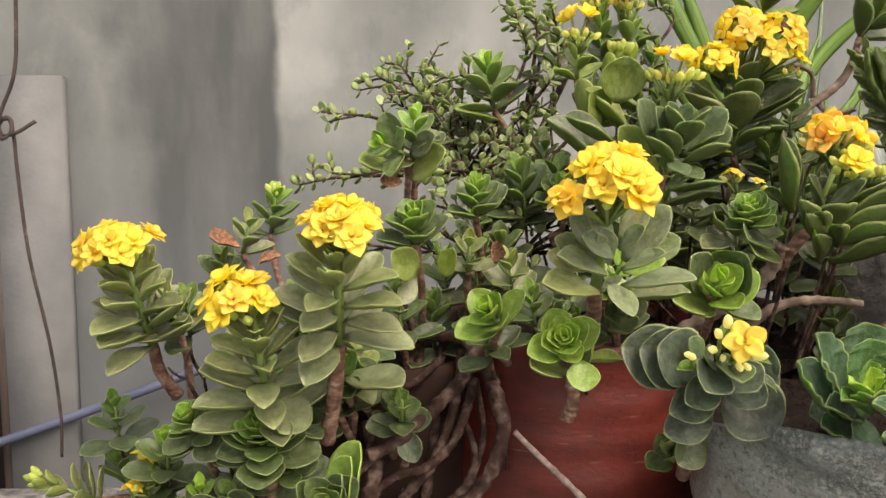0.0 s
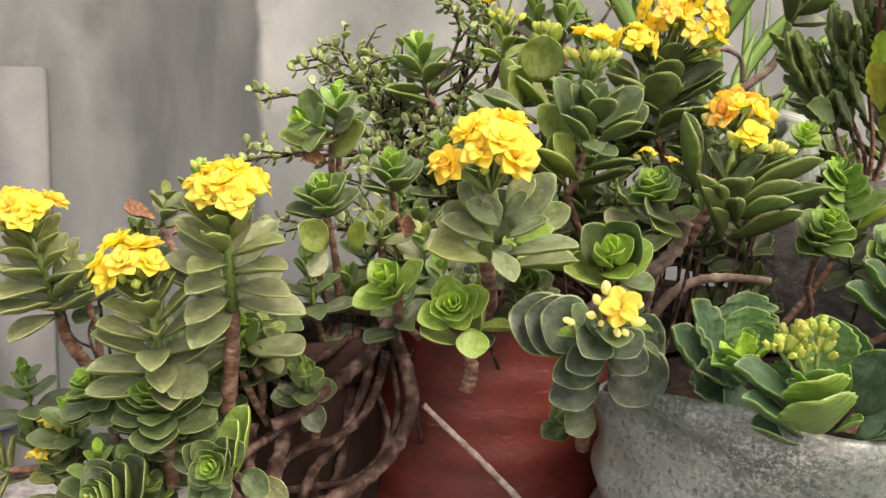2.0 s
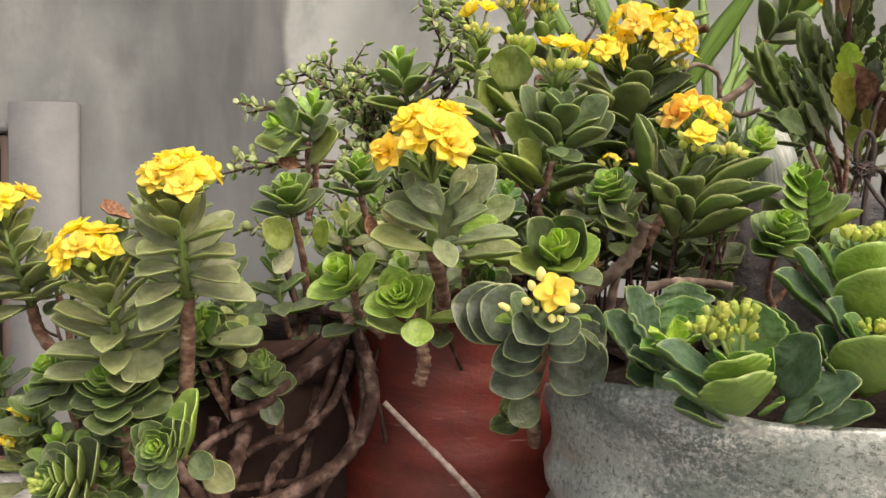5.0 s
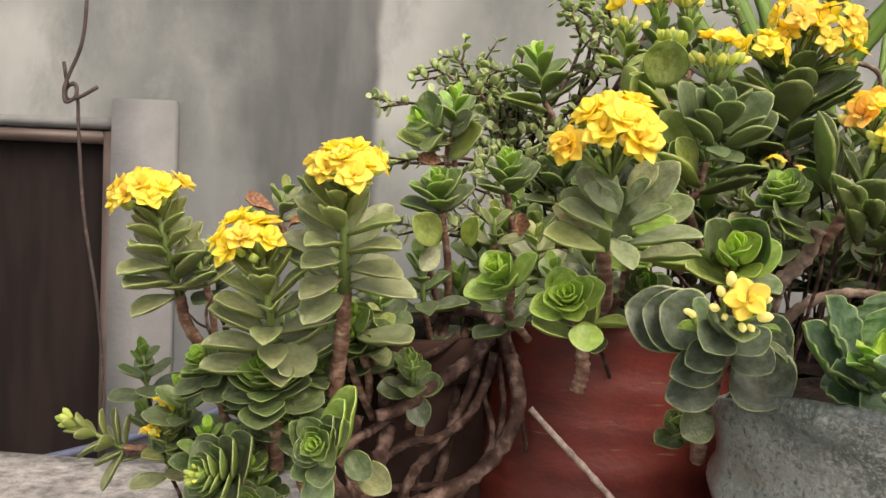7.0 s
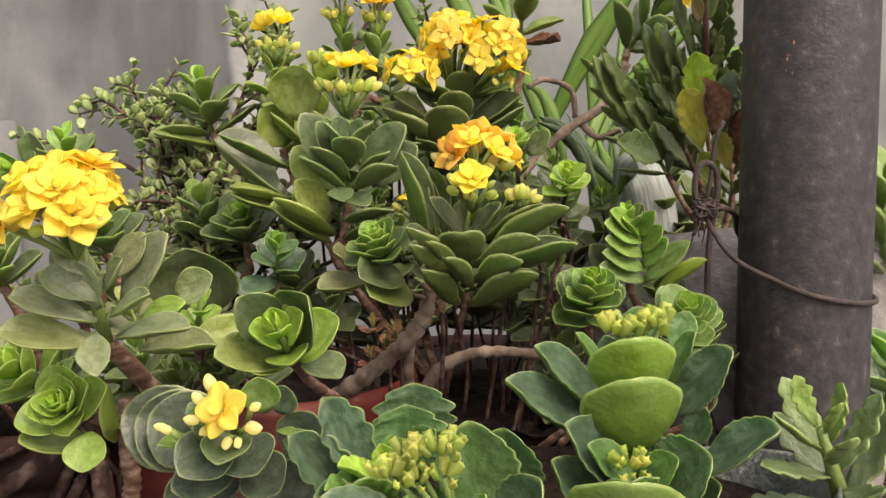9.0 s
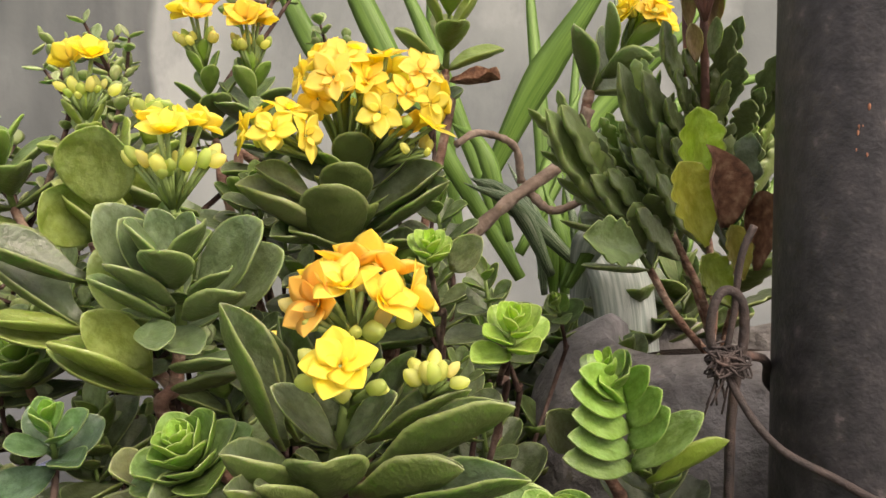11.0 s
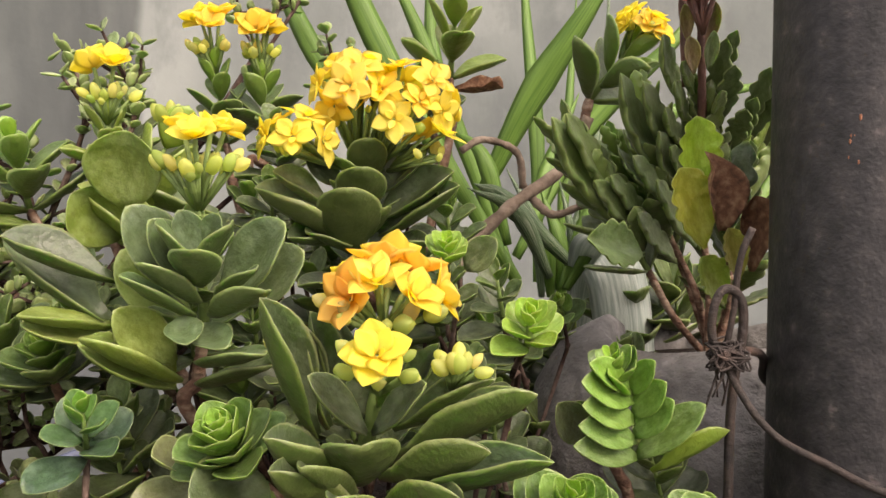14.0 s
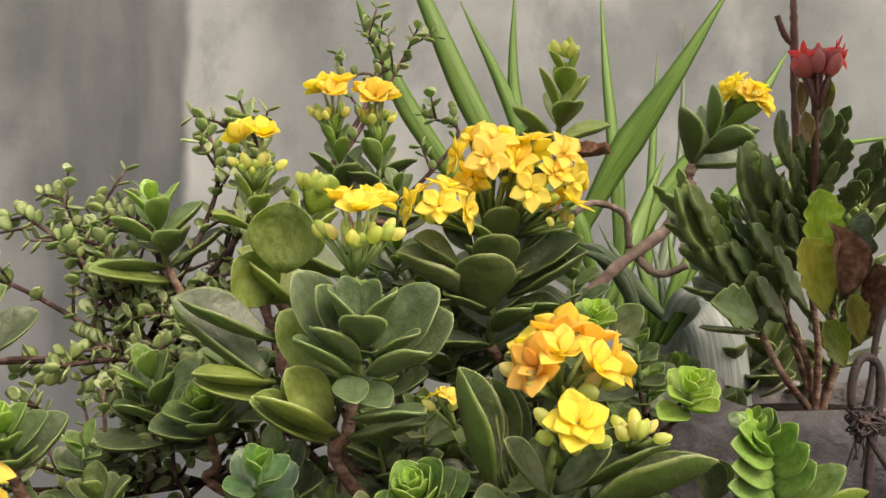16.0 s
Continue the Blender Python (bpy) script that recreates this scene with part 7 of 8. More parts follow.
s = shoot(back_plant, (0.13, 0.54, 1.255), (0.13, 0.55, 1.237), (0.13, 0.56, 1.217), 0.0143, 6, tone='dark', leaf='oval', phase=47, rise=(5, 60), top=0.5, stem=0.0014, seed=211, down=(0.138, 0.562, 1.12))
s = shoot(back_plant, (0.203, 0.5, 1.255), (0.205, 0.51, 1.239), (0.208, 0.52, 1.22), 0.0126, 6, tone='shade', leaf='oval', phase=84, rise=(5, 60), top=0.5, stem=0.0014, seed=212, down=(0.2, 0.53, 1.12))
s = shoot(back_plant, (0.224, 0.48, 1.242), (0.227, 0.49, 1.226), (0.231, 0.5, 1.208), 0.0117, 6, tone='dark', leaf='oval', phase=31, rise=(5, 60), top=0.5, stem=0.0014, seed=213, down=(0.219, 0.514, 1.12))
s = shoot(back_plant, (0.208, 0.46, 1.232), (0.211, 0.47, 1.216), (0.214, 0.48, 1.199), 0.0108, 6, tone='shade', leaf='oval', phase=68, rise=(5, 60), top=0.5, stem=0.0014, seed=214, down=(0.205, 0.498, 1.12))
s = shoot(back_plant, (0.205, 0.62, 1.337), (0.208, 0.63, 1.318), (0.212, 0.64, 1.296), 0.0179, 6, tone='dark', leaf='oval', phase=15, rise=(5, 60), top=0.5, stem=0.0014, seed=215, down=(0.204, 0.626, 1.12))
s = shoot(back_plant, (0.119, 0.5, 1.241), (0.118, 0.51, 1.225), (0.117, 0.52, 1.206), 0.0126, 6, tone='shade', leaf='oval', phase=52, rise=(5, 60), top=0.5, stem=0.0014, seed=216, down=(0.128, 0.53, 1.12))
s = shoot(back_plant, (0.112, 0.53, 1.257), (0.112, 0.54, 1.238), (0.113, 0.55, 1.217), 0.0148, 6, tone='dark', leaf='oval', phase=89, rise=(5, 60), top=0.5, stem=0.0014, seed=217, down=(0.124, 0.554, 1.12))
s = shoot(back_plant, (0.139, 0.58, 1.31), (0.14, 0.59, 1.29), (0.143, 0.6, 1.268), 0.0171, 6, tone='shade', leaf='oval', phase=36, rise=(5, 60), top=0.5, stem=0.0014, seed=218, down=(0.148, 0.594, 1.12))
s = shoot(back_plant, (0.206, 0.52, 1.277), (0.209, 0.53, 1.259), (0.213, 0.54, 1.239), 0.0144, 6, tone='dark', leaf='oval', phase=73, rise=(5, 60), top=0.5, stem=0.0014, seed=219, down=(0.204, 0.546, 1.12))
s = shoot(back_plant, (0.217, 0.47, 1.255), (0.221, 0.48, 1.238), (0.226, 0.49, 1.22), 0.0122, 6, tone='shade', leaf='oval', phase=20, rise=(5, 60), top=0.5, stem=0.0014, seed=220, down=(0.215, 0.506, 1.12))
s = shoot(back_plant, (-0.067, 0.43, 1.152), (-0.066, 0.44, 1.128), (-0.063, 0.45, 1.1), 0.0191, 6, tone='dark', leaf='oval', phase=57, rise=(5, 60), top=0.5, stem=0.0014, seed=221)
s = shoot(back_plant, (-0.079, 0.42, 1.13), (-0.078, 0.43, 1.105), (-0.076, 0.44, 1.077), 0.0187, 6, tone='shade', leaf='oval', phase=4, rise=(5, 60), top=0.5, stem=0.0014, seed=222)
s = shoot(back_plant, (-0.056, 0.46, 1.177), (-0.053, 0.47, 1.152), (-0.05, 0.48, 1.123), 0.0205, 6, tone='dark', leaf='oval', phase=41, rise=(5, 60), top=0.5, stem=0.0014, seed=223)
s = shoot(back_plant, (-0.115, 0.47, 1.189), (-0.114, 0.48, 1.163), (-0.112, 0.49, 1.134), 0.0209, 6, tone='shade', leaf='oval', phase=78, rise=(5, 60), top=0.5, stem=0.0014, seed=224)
head(s, (0.158, 0.47, 1.227), (0.154, 0.465, 1.235), 0.0046, 2, 0.0046, kind='star', buds=2)
head(s, (0.171, 0.47, 1.225), (0.168, 0.468, 1.231), 0.0037, 1, 0.0044, kind='star', buds=1)
# toothed kalanchoe with red flowers beside the pole
red_flowered = thing("kalanchoe_plant", "dark narrow-leaved toothed succulent with a tall stem of red flowers", "potted plant", group="kalanchoes on the ledge")
r = shoot(red_flowered, (0.3051, 0.53, 1.3114), (0.3062, 0.535, 1.2743), (0.312, 0.54, 1.217), 0.022, 9, tone='shade', leaf='toothed', phase=20, rise=(36, 68), top=0.6, stem=0.0016, fat=1.1)
r4 = shoot(red_flowered, (0.332, 0.55, 1.296), (0.324, 0.55, 1.26), (0.319, 0.55, 1.215), 0.0244, 8, tone='fern', leaf='toothed', phase=40, rise=(36, 68), top=0.6, stem=0.0016, fat=1.1)
r2 = shoot(red_flowered, (0.256, 0.53, 1.296), (0.286, 0.535, 1.252), (0.316, 0.55, 1.215), 0.0245, 9, tone='fern', leaf='toothed', phase=20, rise=(36, 68), top=0.7, stem=0.0016)
r3 = shoot(red_flowered, (0.284, 0.535, 1.312), (0.296, 0.54, 1.265), (0.317, 0.55, 1.215), 0.0237, 11, tone='fern', leaf='toothed', phase=60, rise=(36, 68), top=0.6, stem=0.0016)
r5 = shoot(red_flowered, (0.28, 0.55, 1.296), (0.306, 0.555, 1.254), (0.32, 0.555, 1.214), 0.0248, 9, tone='dark', leaf='toothed', phase=50, rise=(36, 68), top=0.6, stem=0.0016)
spike(red_flowered, [(0.3027, 0.525, 1.3079), (0.2993, 0.517, 1.3249), (0.2967, 0.512, 1.3416), (0.2959, 0.51, 1.3513)], 0.0017, 0.0012)
spike(red_flowered, [(0.2986, 0.53, 1.322), (0.2953, 0.526, 1.3487), (0.293, 0.522, 1.3702), (0.2916, 0.52, 1.3829)], 0.0017, 0.0013)
spike(red_flowered, [(0.2942, 0.524, 1.3647), (0.2892, 0.522, 1.3686), (0.2853, 0.52, 1.3753)], 0.0013, 0.001)
red_head(r, (0.2958, 0.508, 1.3563), 0.0098)
one_leaf(r, (0.2924, 0.535, 1.2851), (0.2665, 0.51, 1.3237), (0.54, -0.9, 0.25), leaf='toothed', tone='fern', fat=0.60, variant=1, young=0.15)
one_leaf(r, (0.2979, 0.535, 1.2883), (0.275, 0.51, 1.321), (0.42, -0.9, 0.25), leaf='toothed', tone='fern', fat=0.60, variant=2, young=0.1)
one_leaf(r, (0.2789, 0.535, 1.2741), (0.2473, 0.51, 1.3095), (0.78, -0.9, 0.25), leaf='toothed', tone='fern', fat=0.60, variant=0, young=0.35)
one_leaf(r, (0.2759, 0.535, 1.2679), (0.2419, 0.51, 1.308), (0.86, -0.9, 0.25), leaf='toothed', tone='fern', fat=0.60, variant=1, young=0.55)
one_leaf(r, (0.2871, 0.535, 1.2632), (0.2575, 0.51, 1.286), (0.69, -0.9, 0.25), leaf='toothed', tone='fern', fat=0.60, variant=2, young=0.3)
one_leaf(r, (0.2902, 0.535, 1.2679), (0.2634, 0.51, 1.2878), (0.58, -0.9, 0.25), leaf='toothed', tone='fern', fat=0.60, variant=0, young=0.2)
one_leaf(r, (0.2991, 0.535, 1.3164), (0.2818, 0.51, 1.3376), (0.23, -0.9, 0.25), leaf='toothed', tone='fern', fat=0.70, variant=1, young=0.1)
one_leaf(r, (0.3047, 0.535, 1.318), (0.2889, 0.51, 1.3282), (0.17, -0.9, 0.25), leaf='toothed', tone='fern', fat=0.60, variant=2, young=0.2)
one_leaf(r, (0.3028, 0.535, 1.3071), (0.2865, 0.51, 1.3212), (0.2, -0.9, 0.25), leaf='toothed', tone='fern', fat=0.65, variant=0, young=0.15)
one_leaf(r, (0.301, 0.535, 1.2993), (0.2829, 0.51, 1.3115), (0.26, -0.9, 0.25), leaf='toothed', tone='fern', fat=0.70, variant=1, young=0.1)
one_leaf(r, (0.3113, 0.535, 1.3072), (0.304, 0.51, 1.3183), (-0.12, -0.9, 0.25), leaf='toothed', tone='fern', fat=0.65, variant=2, young=0.3)
one_leaf(r, (0.3096, 0.535, 1.3134), (0.3054, 0.51, 1.3367), (-0.23, -0.9, 0.25), leaf='toothed', tone='fern', fat=0.67, variant=0, young=0.2)
one_leaf(r, (0.3102, 0.535, 1.3212), (0.3096, 0.51, 1.3397), (-0.35, -0.9, 0.25), leaf='toothed', tone='fern', fat=0.63, variant=1, young=0.2)
one_leaf(r, (0.3145, 0.535, 1.3104), (0.3086, 0.51, 1.3274), (-0.18, -0.9, 0.25), leaf='toothed', tone='fern', fat=0.79, variant=2, young=0.15)
one_leaf(r, (0.3179, 0.535, 1.2995), (0.3134, 0.51, 1.3115), (-0.23, -0.9, 0.25), leaf='toothed', tone='fern', fat=0.86, variant=0, young=0.2)
one_leaf(r, (0.3187, 0.535, 1.2979), (0.3172, 0.51, 1.316), (-0.34, -0.9, 0.25), leaf='toothed', tone='fern', fat=0.64, variant=1, young=0.15)
one_leaf(r, (0.3242, 0.535, 1.3074), (0.3221, 0.51, 1.3268), (-0.34, -0.9, 0.25), leaf='toothed', tone='fern', fat=0.70, variant=2, young=0.1)
one_leaf(r, (0.3275, 0.535, 1.3043), (0.3267, 0.51, 1.3245), (-0.39, -0.9, 0.25), leaf='toothed', tone='fern', fat=0.73, variant=0, young=0.1)
one_leaf(r, (0.3215, 0.535, 1.2791), (0.3148, 0.51, 1.3007), (-0.17, -0.9, 0.25), leaf='toothed', tone='fern', fat=0.72, variant=1, young=0.4)
one_leaf(r, (0.2981, 0.535, 1.2742), (0.2714, 0.51, 1.2948), (0.56, -0.9, 0.25), leaf='toothed', tone='fern', fat=0.60, variant=2)
one_leaf(r, (0.3048, 0.535, 1.2617), (0.2804, 0.51, 1.2862), (0.46, -0.9, 0.25), leaf='toothed', tone='fern', fat=0.62, variant=0)
one_leaf(r, (0.3005, 0.535, 1.279), (0.2808, 0.51, 1.3036), (0.31, -0.9, 0.25), leaf='toothed', tone='fern', fat=0.61, variant=1)
one_leaf(r, (0.302, 0.535, 1.2868), (0.2852, 0.51, 1.2978), (0.21, -0.9, 0.25), leaf='toothed', tone='fern', fat=0.69, variant=2)
one_leaf(r, (0.3091, 0.535, 1.2931), (0.2949, 0.51, 1.3066), (0.11, -0.9, 0.25), leaf='toothed', tone='fern', fat=0.78, variant=0)
one_leaf(r, (0.314, 0.535, 1.29), (0.3012, 0.51, 1.3038), (0.05, -0.9, 0.25), leaf='toothed', tone='fern', fat=0.73, variant=1)
one_leaf(r, (0.2968, 0.535, 1.2554), (0.2734, 0.51, 1.2746), (0.45, -0.9, 0.25), leaf='toothed', tone='fern', fat=0.62, variant=2)
one_leaf(r, (0.3192, 0.535, 1.2712), (0.312, 0.51, 1.2866), (-0.15, -0.9, 0.25), leaf='toothed', tone='fern', fat=0.87, variant=0)
one_leaf(r, (0.3391, 0.56, 1.2841), (0.3421, 0.545, 1.3221), (-0.33, -0.9, 0.25), leaf='crenate', tone='grey', fat=0.61, variant=1)
one_leaf(r, (0.2787, 0.52, 1.2588), (0.2534, 0.5, 1.266), (0.64, -0.9, 0.25), leaf='scalloped', tone='blue', fat=0.60, variant=2, young=0.4)
one_leaf(r, (0.2955, 0.515, 1.3246), (0.2914, 0.51, 1.3371), (0.06, -0.9, 0.25), leaf='oval', tone='rust', fat=0.78, variant=0, young=0.8)
one_leaf(r, (0.2999, 0.515, 1.3335), (0.3004, 0.51, 1.35), (-0.1, -0.9, 0.25), leaf='oval', tone='rust', fat=0.64, variant=1, young=0.5)
one_leaf(r, (0.2995, 0.512, 1.3257), (0.2987, 0.505, 1.3383), (-0.09, -0.9, 0.25), leaf='oval', tone='grey', fat=0.62, variant=2)
one_leaf(r, (0.293, 0.515, 1.3363), (0.2896, 0.51, 1.3483), (0.04, -0.9, 0.25), leaf='oval', tone='rust', fat=0.67, variant=0, young=0.7)
one_leaf(r, (0.2883, 0.492, 1.2784), (0.2858, 0.487, 1.3066), (0, -1, 0.1), leaf='scalloped', tone='green', fat=0.62, colour=(0.27, 0.4, 0.03))
one_leaf(r, (0.2949, 0.488, 1.2687), (0.2882, 0.483, 1.2943), (0.15, -1, 0.1), leaf='dry', tone='green', fat=1.15, variant=1, colour=(0.3, 0.13, 0.06))
one_leaf(r, (0.2908, 0.491, 1.2626), (0.2796, 0.486, 1.2894), (0.2, -1, 0.1), leaf='scalloped', tone='green', fat=0.72, colour=(0.3, 0.31, 0.035))
one_leaf(r, (0.2992, 0.493, 1.2435), (0.2877, 0.487, 1.2599), (0.2, -1, 0.2), leaf='scalloped', tone='green', fat=0.75, colour=(0.2, 0.24, 0.03))
one_leaf(r, (0.3068, 0.49, 1.2548), (0.3067, 0.486, 1.2806), (-0.2, -1, 0.1), leaf='dry', tone='green', fat=0.8, variant=0, colour=(0.34, 0.2, 0.1))
one_leaf(r, (0.3019, 0.488, 1.252), (0.2957, 0.484, 1.2698), (0.1, -1, 0.1), leaf='scalloped', tone='green', fat=0.6, colour=(0.26, 0.22, 0.04))
one_leaf(r, (0.2983, 0.492, 1.2675), (0.3041, 0.489, 1.2988), (-0.4, -0.9, 0.1), leaf='toothed', tone='green', fat=1.0)
r7 = shoot(red_flowered, (0.328, 0.55, 1.269), (0.324, 0.55, 1.235), (0.323, 0.555, 1.214), 0.0232, 6, tone='shade', leaf='toothed', phase=10, dense=1.2, rise=(15, 55), top=0.7, stem=0.0016, fat=1.0)
# grey-green toothed plant right of the bag
grey_toothed = thing("kalanchoe_plant", "low grey-green succulent with long toothed leaves beside the pipe", "potted plant", group="kalanchoes on the ledge")
s = shoot(grey_toothed, (0.283, 0.34, 1.171), (0.295, 0.35, 1.145), (0.313, 0.38, 1.111), 0.0267, 6, tone='blue', leaf='toothed', phase=20, rise=(15, 60), top=0.6, stem=0.004, down=(0.36, 0.44, 0.98))
s = shoot(grey_toothed, (0.382, 0.5, 1.244), (0.389, 0.51, 1.201), (0.397, 0.52, 1.152), 0.0311, 6, tone='dark', leaf='oval', phase=20, rise=(15, 60), top=0.6, stem=0.004, down=(0.36, 0.44, 0.98))
s = shoot(grey_toothed, (0.366, 0.46, 1.169), (0.373, 0.47, 1.14), (0.38, 0.48, 1.109), 0.0231, 5, tone='bag', leaf='oval', phase=20, rise=(15, 60), top=0.6, stem=0.004, down=(0.36, 0.44, 0.98))
# roots and bare stems that spill over the rim of the red pot
root(red_plant, [(0.014, 0.45, 1.154), (0.022, 0.44, 1.144), (0.029, 0.43, 1.129), (0.032, 0.425, 1.113), (0.026, 0.42, 1.094), (0.013, 0.415, 1.08), (-0.004, 0.41, 1.07), (-0.023, 0.405, 1.064), (-0.041, 0.4, 1.062)], 0.0034, 0.0037)
root(red_plant, [(0.021, 0.445, 1.152), (0.012, 0.43, 1.138), (0.0, 0.42, 1.128), (-0.012, 0.41, 1.119), (-0.025, 0.405, 1.111), (-0.033, 0.4, 1.109)], 0.0036, 0.0029)
root(red_plant, [(0.012, 0.46, 1.145), (0.01, 0.45, 1.127), (0.005, 0.44, 1.11), (-0.004, 0.43, 1.092), (-0.017, 0.43, 1.076), (-0.025, 0.43, 1.055)], 0.0023, 0.0026)
root(red_plant, [(0.018, 0.45, 1.133), (0.015, 0.445, 1.119), (0.007, 0.435, 1.103), (-0.006, 0.425, 1.094), (-0.02, 0.42, 1.092), (-0.03, 0.42, 1.085)], 0.0024, 0.0021)
root(red_plant, [(0.003, 0.47, 1.147), (-0.001, 0.46, 1.127), (-0.002, 0.455, 1.101), (-0.006, 0.45, 1.071), (-0.017, 0.45, 1.036)], 0.0024, 0.0026)
root(red_plant, [(-0.009, 0.47, 1.15), (-0.011, 0.46, 1.13), (-0.015, 0.455, 1.103), (-0.019, 0.45, 1.07), (-0.02, 0.45, 1.036)], 0.0022, 0.0024)
root(red_plant, [(0.02, 0.46, 1.129), (0.024, 0.455, 1.102), (0.018, 0.45, 1.079), (0.006, 0.45, 1.06), (-0.005, 0.45, 1.037)], 0.0016, 0.002)
root(red_plant, [(0.01, 0.455, 1.117), (0.019, 0.45, 1.094), (0.015, 0.45, 1.076), (-0.0, 0.445, 1.065), (-0.027, 0.44, 1.062), (-0.046, 0.43, 1.062)], 0.0016, 0.0019)
root(red_plant, [(-0.025, 0.46, 1.152), (-0.012, 0.46, 1.153), (0.003, 0.46, 1.152), (0.017, 0.455, 1.152)], 0.0028, 0.0026)
root(red_plant, [(-0.006, 0.47, 1.153), (-0.013, 0.465, 1.143), (-0.016, 0.46, 1.126), (-0.02, 0.455, 1.112)], 0.0026, 0.002)
root(red_plant, [(-0.035, 0.43, 1.116), (-0.031, 0.42, 1.098), (-0.034, 0.41, 1.081), (-0.037, 0.4, 1.07), (-0.037, 0.4, 1.048)], 0.0038, 0.0044)
root(red_plant, [(-0.046, 0.42, 1.103), (-0.046, 0.41, 1.083), (-0.041, 0.4, 1.067)], 0.003, 0.0034)
root(red_plant, [(-0.026, 0.42, 1.107), (-0.036, 0.41, 1.1), (-0.043, 0.405, 1.096), (-0.053, 0.4, 1.087)], 0.0022, 0.002)
root(red_plant, [(-0.062, 0.41, 1.121), (-0.067, 0.405, 1.105), (-0.058, 0.4, 1.085), (-0.043, 0.395, 1.068)], 0.0024, 0.003)
root(red_plant, [(-0.083, 0.41, 1.086), (-0.066, 0.4, 1.079), (-0.047, 0.4, 1.066)], 0.0026, 0.003)
root(red_plant, [(-0.169, 0.435, 1.069), (-0.142, 0.43, 1.075), (-0.113, 0.425, 1.076), (-0.085, 0.42, 1.074)], 0.0012, 0.0018)
root(red_plant, [(-0.043, 0.43, 1.124), (-0.029, 0.435, 1.128), (-0.012, 0.44, 1.133), (-0.001, 0.45, 1.141)], 0.0018, 0.002)
root(red_plant, [(0.032, 0.46, 1.132), (0.028, 0.455, 1.118), (0.034, 0.45, 1.101), (0.037, 0.455, 1.082)], 0.0011, 0.0013)
root(red_plant, [(-0.023, 0.47, 1.185), (-0.017, 0.46, 1.167), (-0.011, 0.46, 1.149)], 0.0018, 0.0021)
strand([(0.038, 0.428, 1.111), (0.053, 0.432, 1.095), (0.071, 0.434, 1.077), (0.092, 0.438, 1.054)], 0.0014, 0.0017)
root(red_plant, [(-0.11, 0.41, 1.128), (-0.115, 0.405, 1.14), (-0.116, 0.4, 1.152), (-0.113, 0.4, 1.161)], 0.0011, 0.0005)
root(red_plant, [(-0.116, 0.404, 1.144), (-0.121, 0.402, 1.147), (-0.124, 0.4, 1.151)], 0.0007, 0.0004)
root(red_plant, [(-0.108, 0.41, 1.131), (-0.109, 0.405, 1.145), (-0.105, 0.4, 1.155)], 0.0008, 0.0005)
root(red_plant, [(-0.088, 0.42, 1.14), (-0.094, 0.42, 1.151), (-0.092, 0.42, 1.159)], 0.0008, 0.0006)
# elephant bush
bush = thing("elephant_bush", "thin brown twigs with many small round leaves behind the flowers", "potted plant")
twig(bush, (0.021, 0.6, 1.233), (-0.013, 0.61, 1.28), (-0.042, 0.62, 1.3), 9, 0)
twig(bush, (0.021, 0.6, 1.233), (-0.01, 0.62, 1.285), (-0.028, 0.63, 1.31), 9, 1)
twig(bush, (0.021, 0.6, 1.233), (0.001, 0.63, 1.278), (-0.011, 0.64, 1.307), 9, 2)
twig(bush, (0.021, 0.6, 1.233), (0.013, 0.59, 1.268), (0.004, 0.6, 1.288), 8, 3)
twig(bush, (0.021, 0.6, 1.233), (-0.033, 0.59, 1.267), (-0.072, 0.6, 1.273), 7, 4)
twig(bush, (0.021, 0.6, 1.233), (-0.06, 0.59, 1.231), (-0.093, 0.6, 1.225), 6, 5)
twig(bush, (0.021, 0.6, 1.233), (-0.029, 0.57, 1.236), (-0.061, 0.58, 1.23), 6, 6)
twig(bush, (0.021, 0.6, 1.233), (0.057, 0.59, 1.307), (0.05, 0.6, 1.343), 12, 7)
twig(bush, (0.021, 0.6, 1.233), (0.078, 0.58, 1.303), (0.074, 0.59, 1.338), 12, 8)
twig(bush, (0.021, 0.6, 1.233), (0.006, 0.59, 1.264), (-0.011, 0.6, 1.287), 9, 9)
twig(bush, (0.021, 0.6, 1.233), (-0.005, 0.65, 1.266), (-0.037, 0.66, 1.287), 9, 10)
twig(bush, (0.021, 0.6, 1.233), (0.021, 0.59, 1.249), (0.02, 0.6, 1.265), 7, 11)
twig(bush, (0.021, 0.6, 1.233), (0.016, 0.57, 1.241), (0.003, 0.58, 1.244), 6, 12)
twig(bush, (0.021, 0.6, 1.233), (0.041, 0.59, 1.249), (0.044, 0.6, 1.261), 7, 13)
twig(bush, (0.021, 0.6, 1.233), (0.01, 0.55, 1.237), (-0.005, 0.56, 1.233), 6, 14)
twig(bush, (0.021, 0.6, 1.233), (0.04, 0.54, 1.241), (0.043, 0.55, 1.234), 6, 15)
twig(bush, (0.021, 0.6, 1.233), (0.057, 0.57, 1.253), (0.068, 0.58, 1.261), 7, 16)
twig(bush, (0.021, 0.6, 1.233), (0.054, 0.56, 1.238), (0.068, 0.57, 1.235), 7, 17)
twig(bush, (0.021, 0.6, 1.233), (0.068, 0.55, 1.235), (0.094, 0.56, 1.235), 6, 18)
twig(bush, (0.054, 0.58, 1.18), (0.018, 0.55, 1.19), (-0.001, 0.53, 1.202), 7, 90)
twig(bush, (0.054, 0.58, 1.18), (0.033, 0.55, 1.194), (0.027, 0.53, 1.209), 7, 91)
twig(bush, (0.054, 0.58, 1.18), (0.018, 0.55, 1.201), (-0.001, 0.53, 1.226), 7, 92)
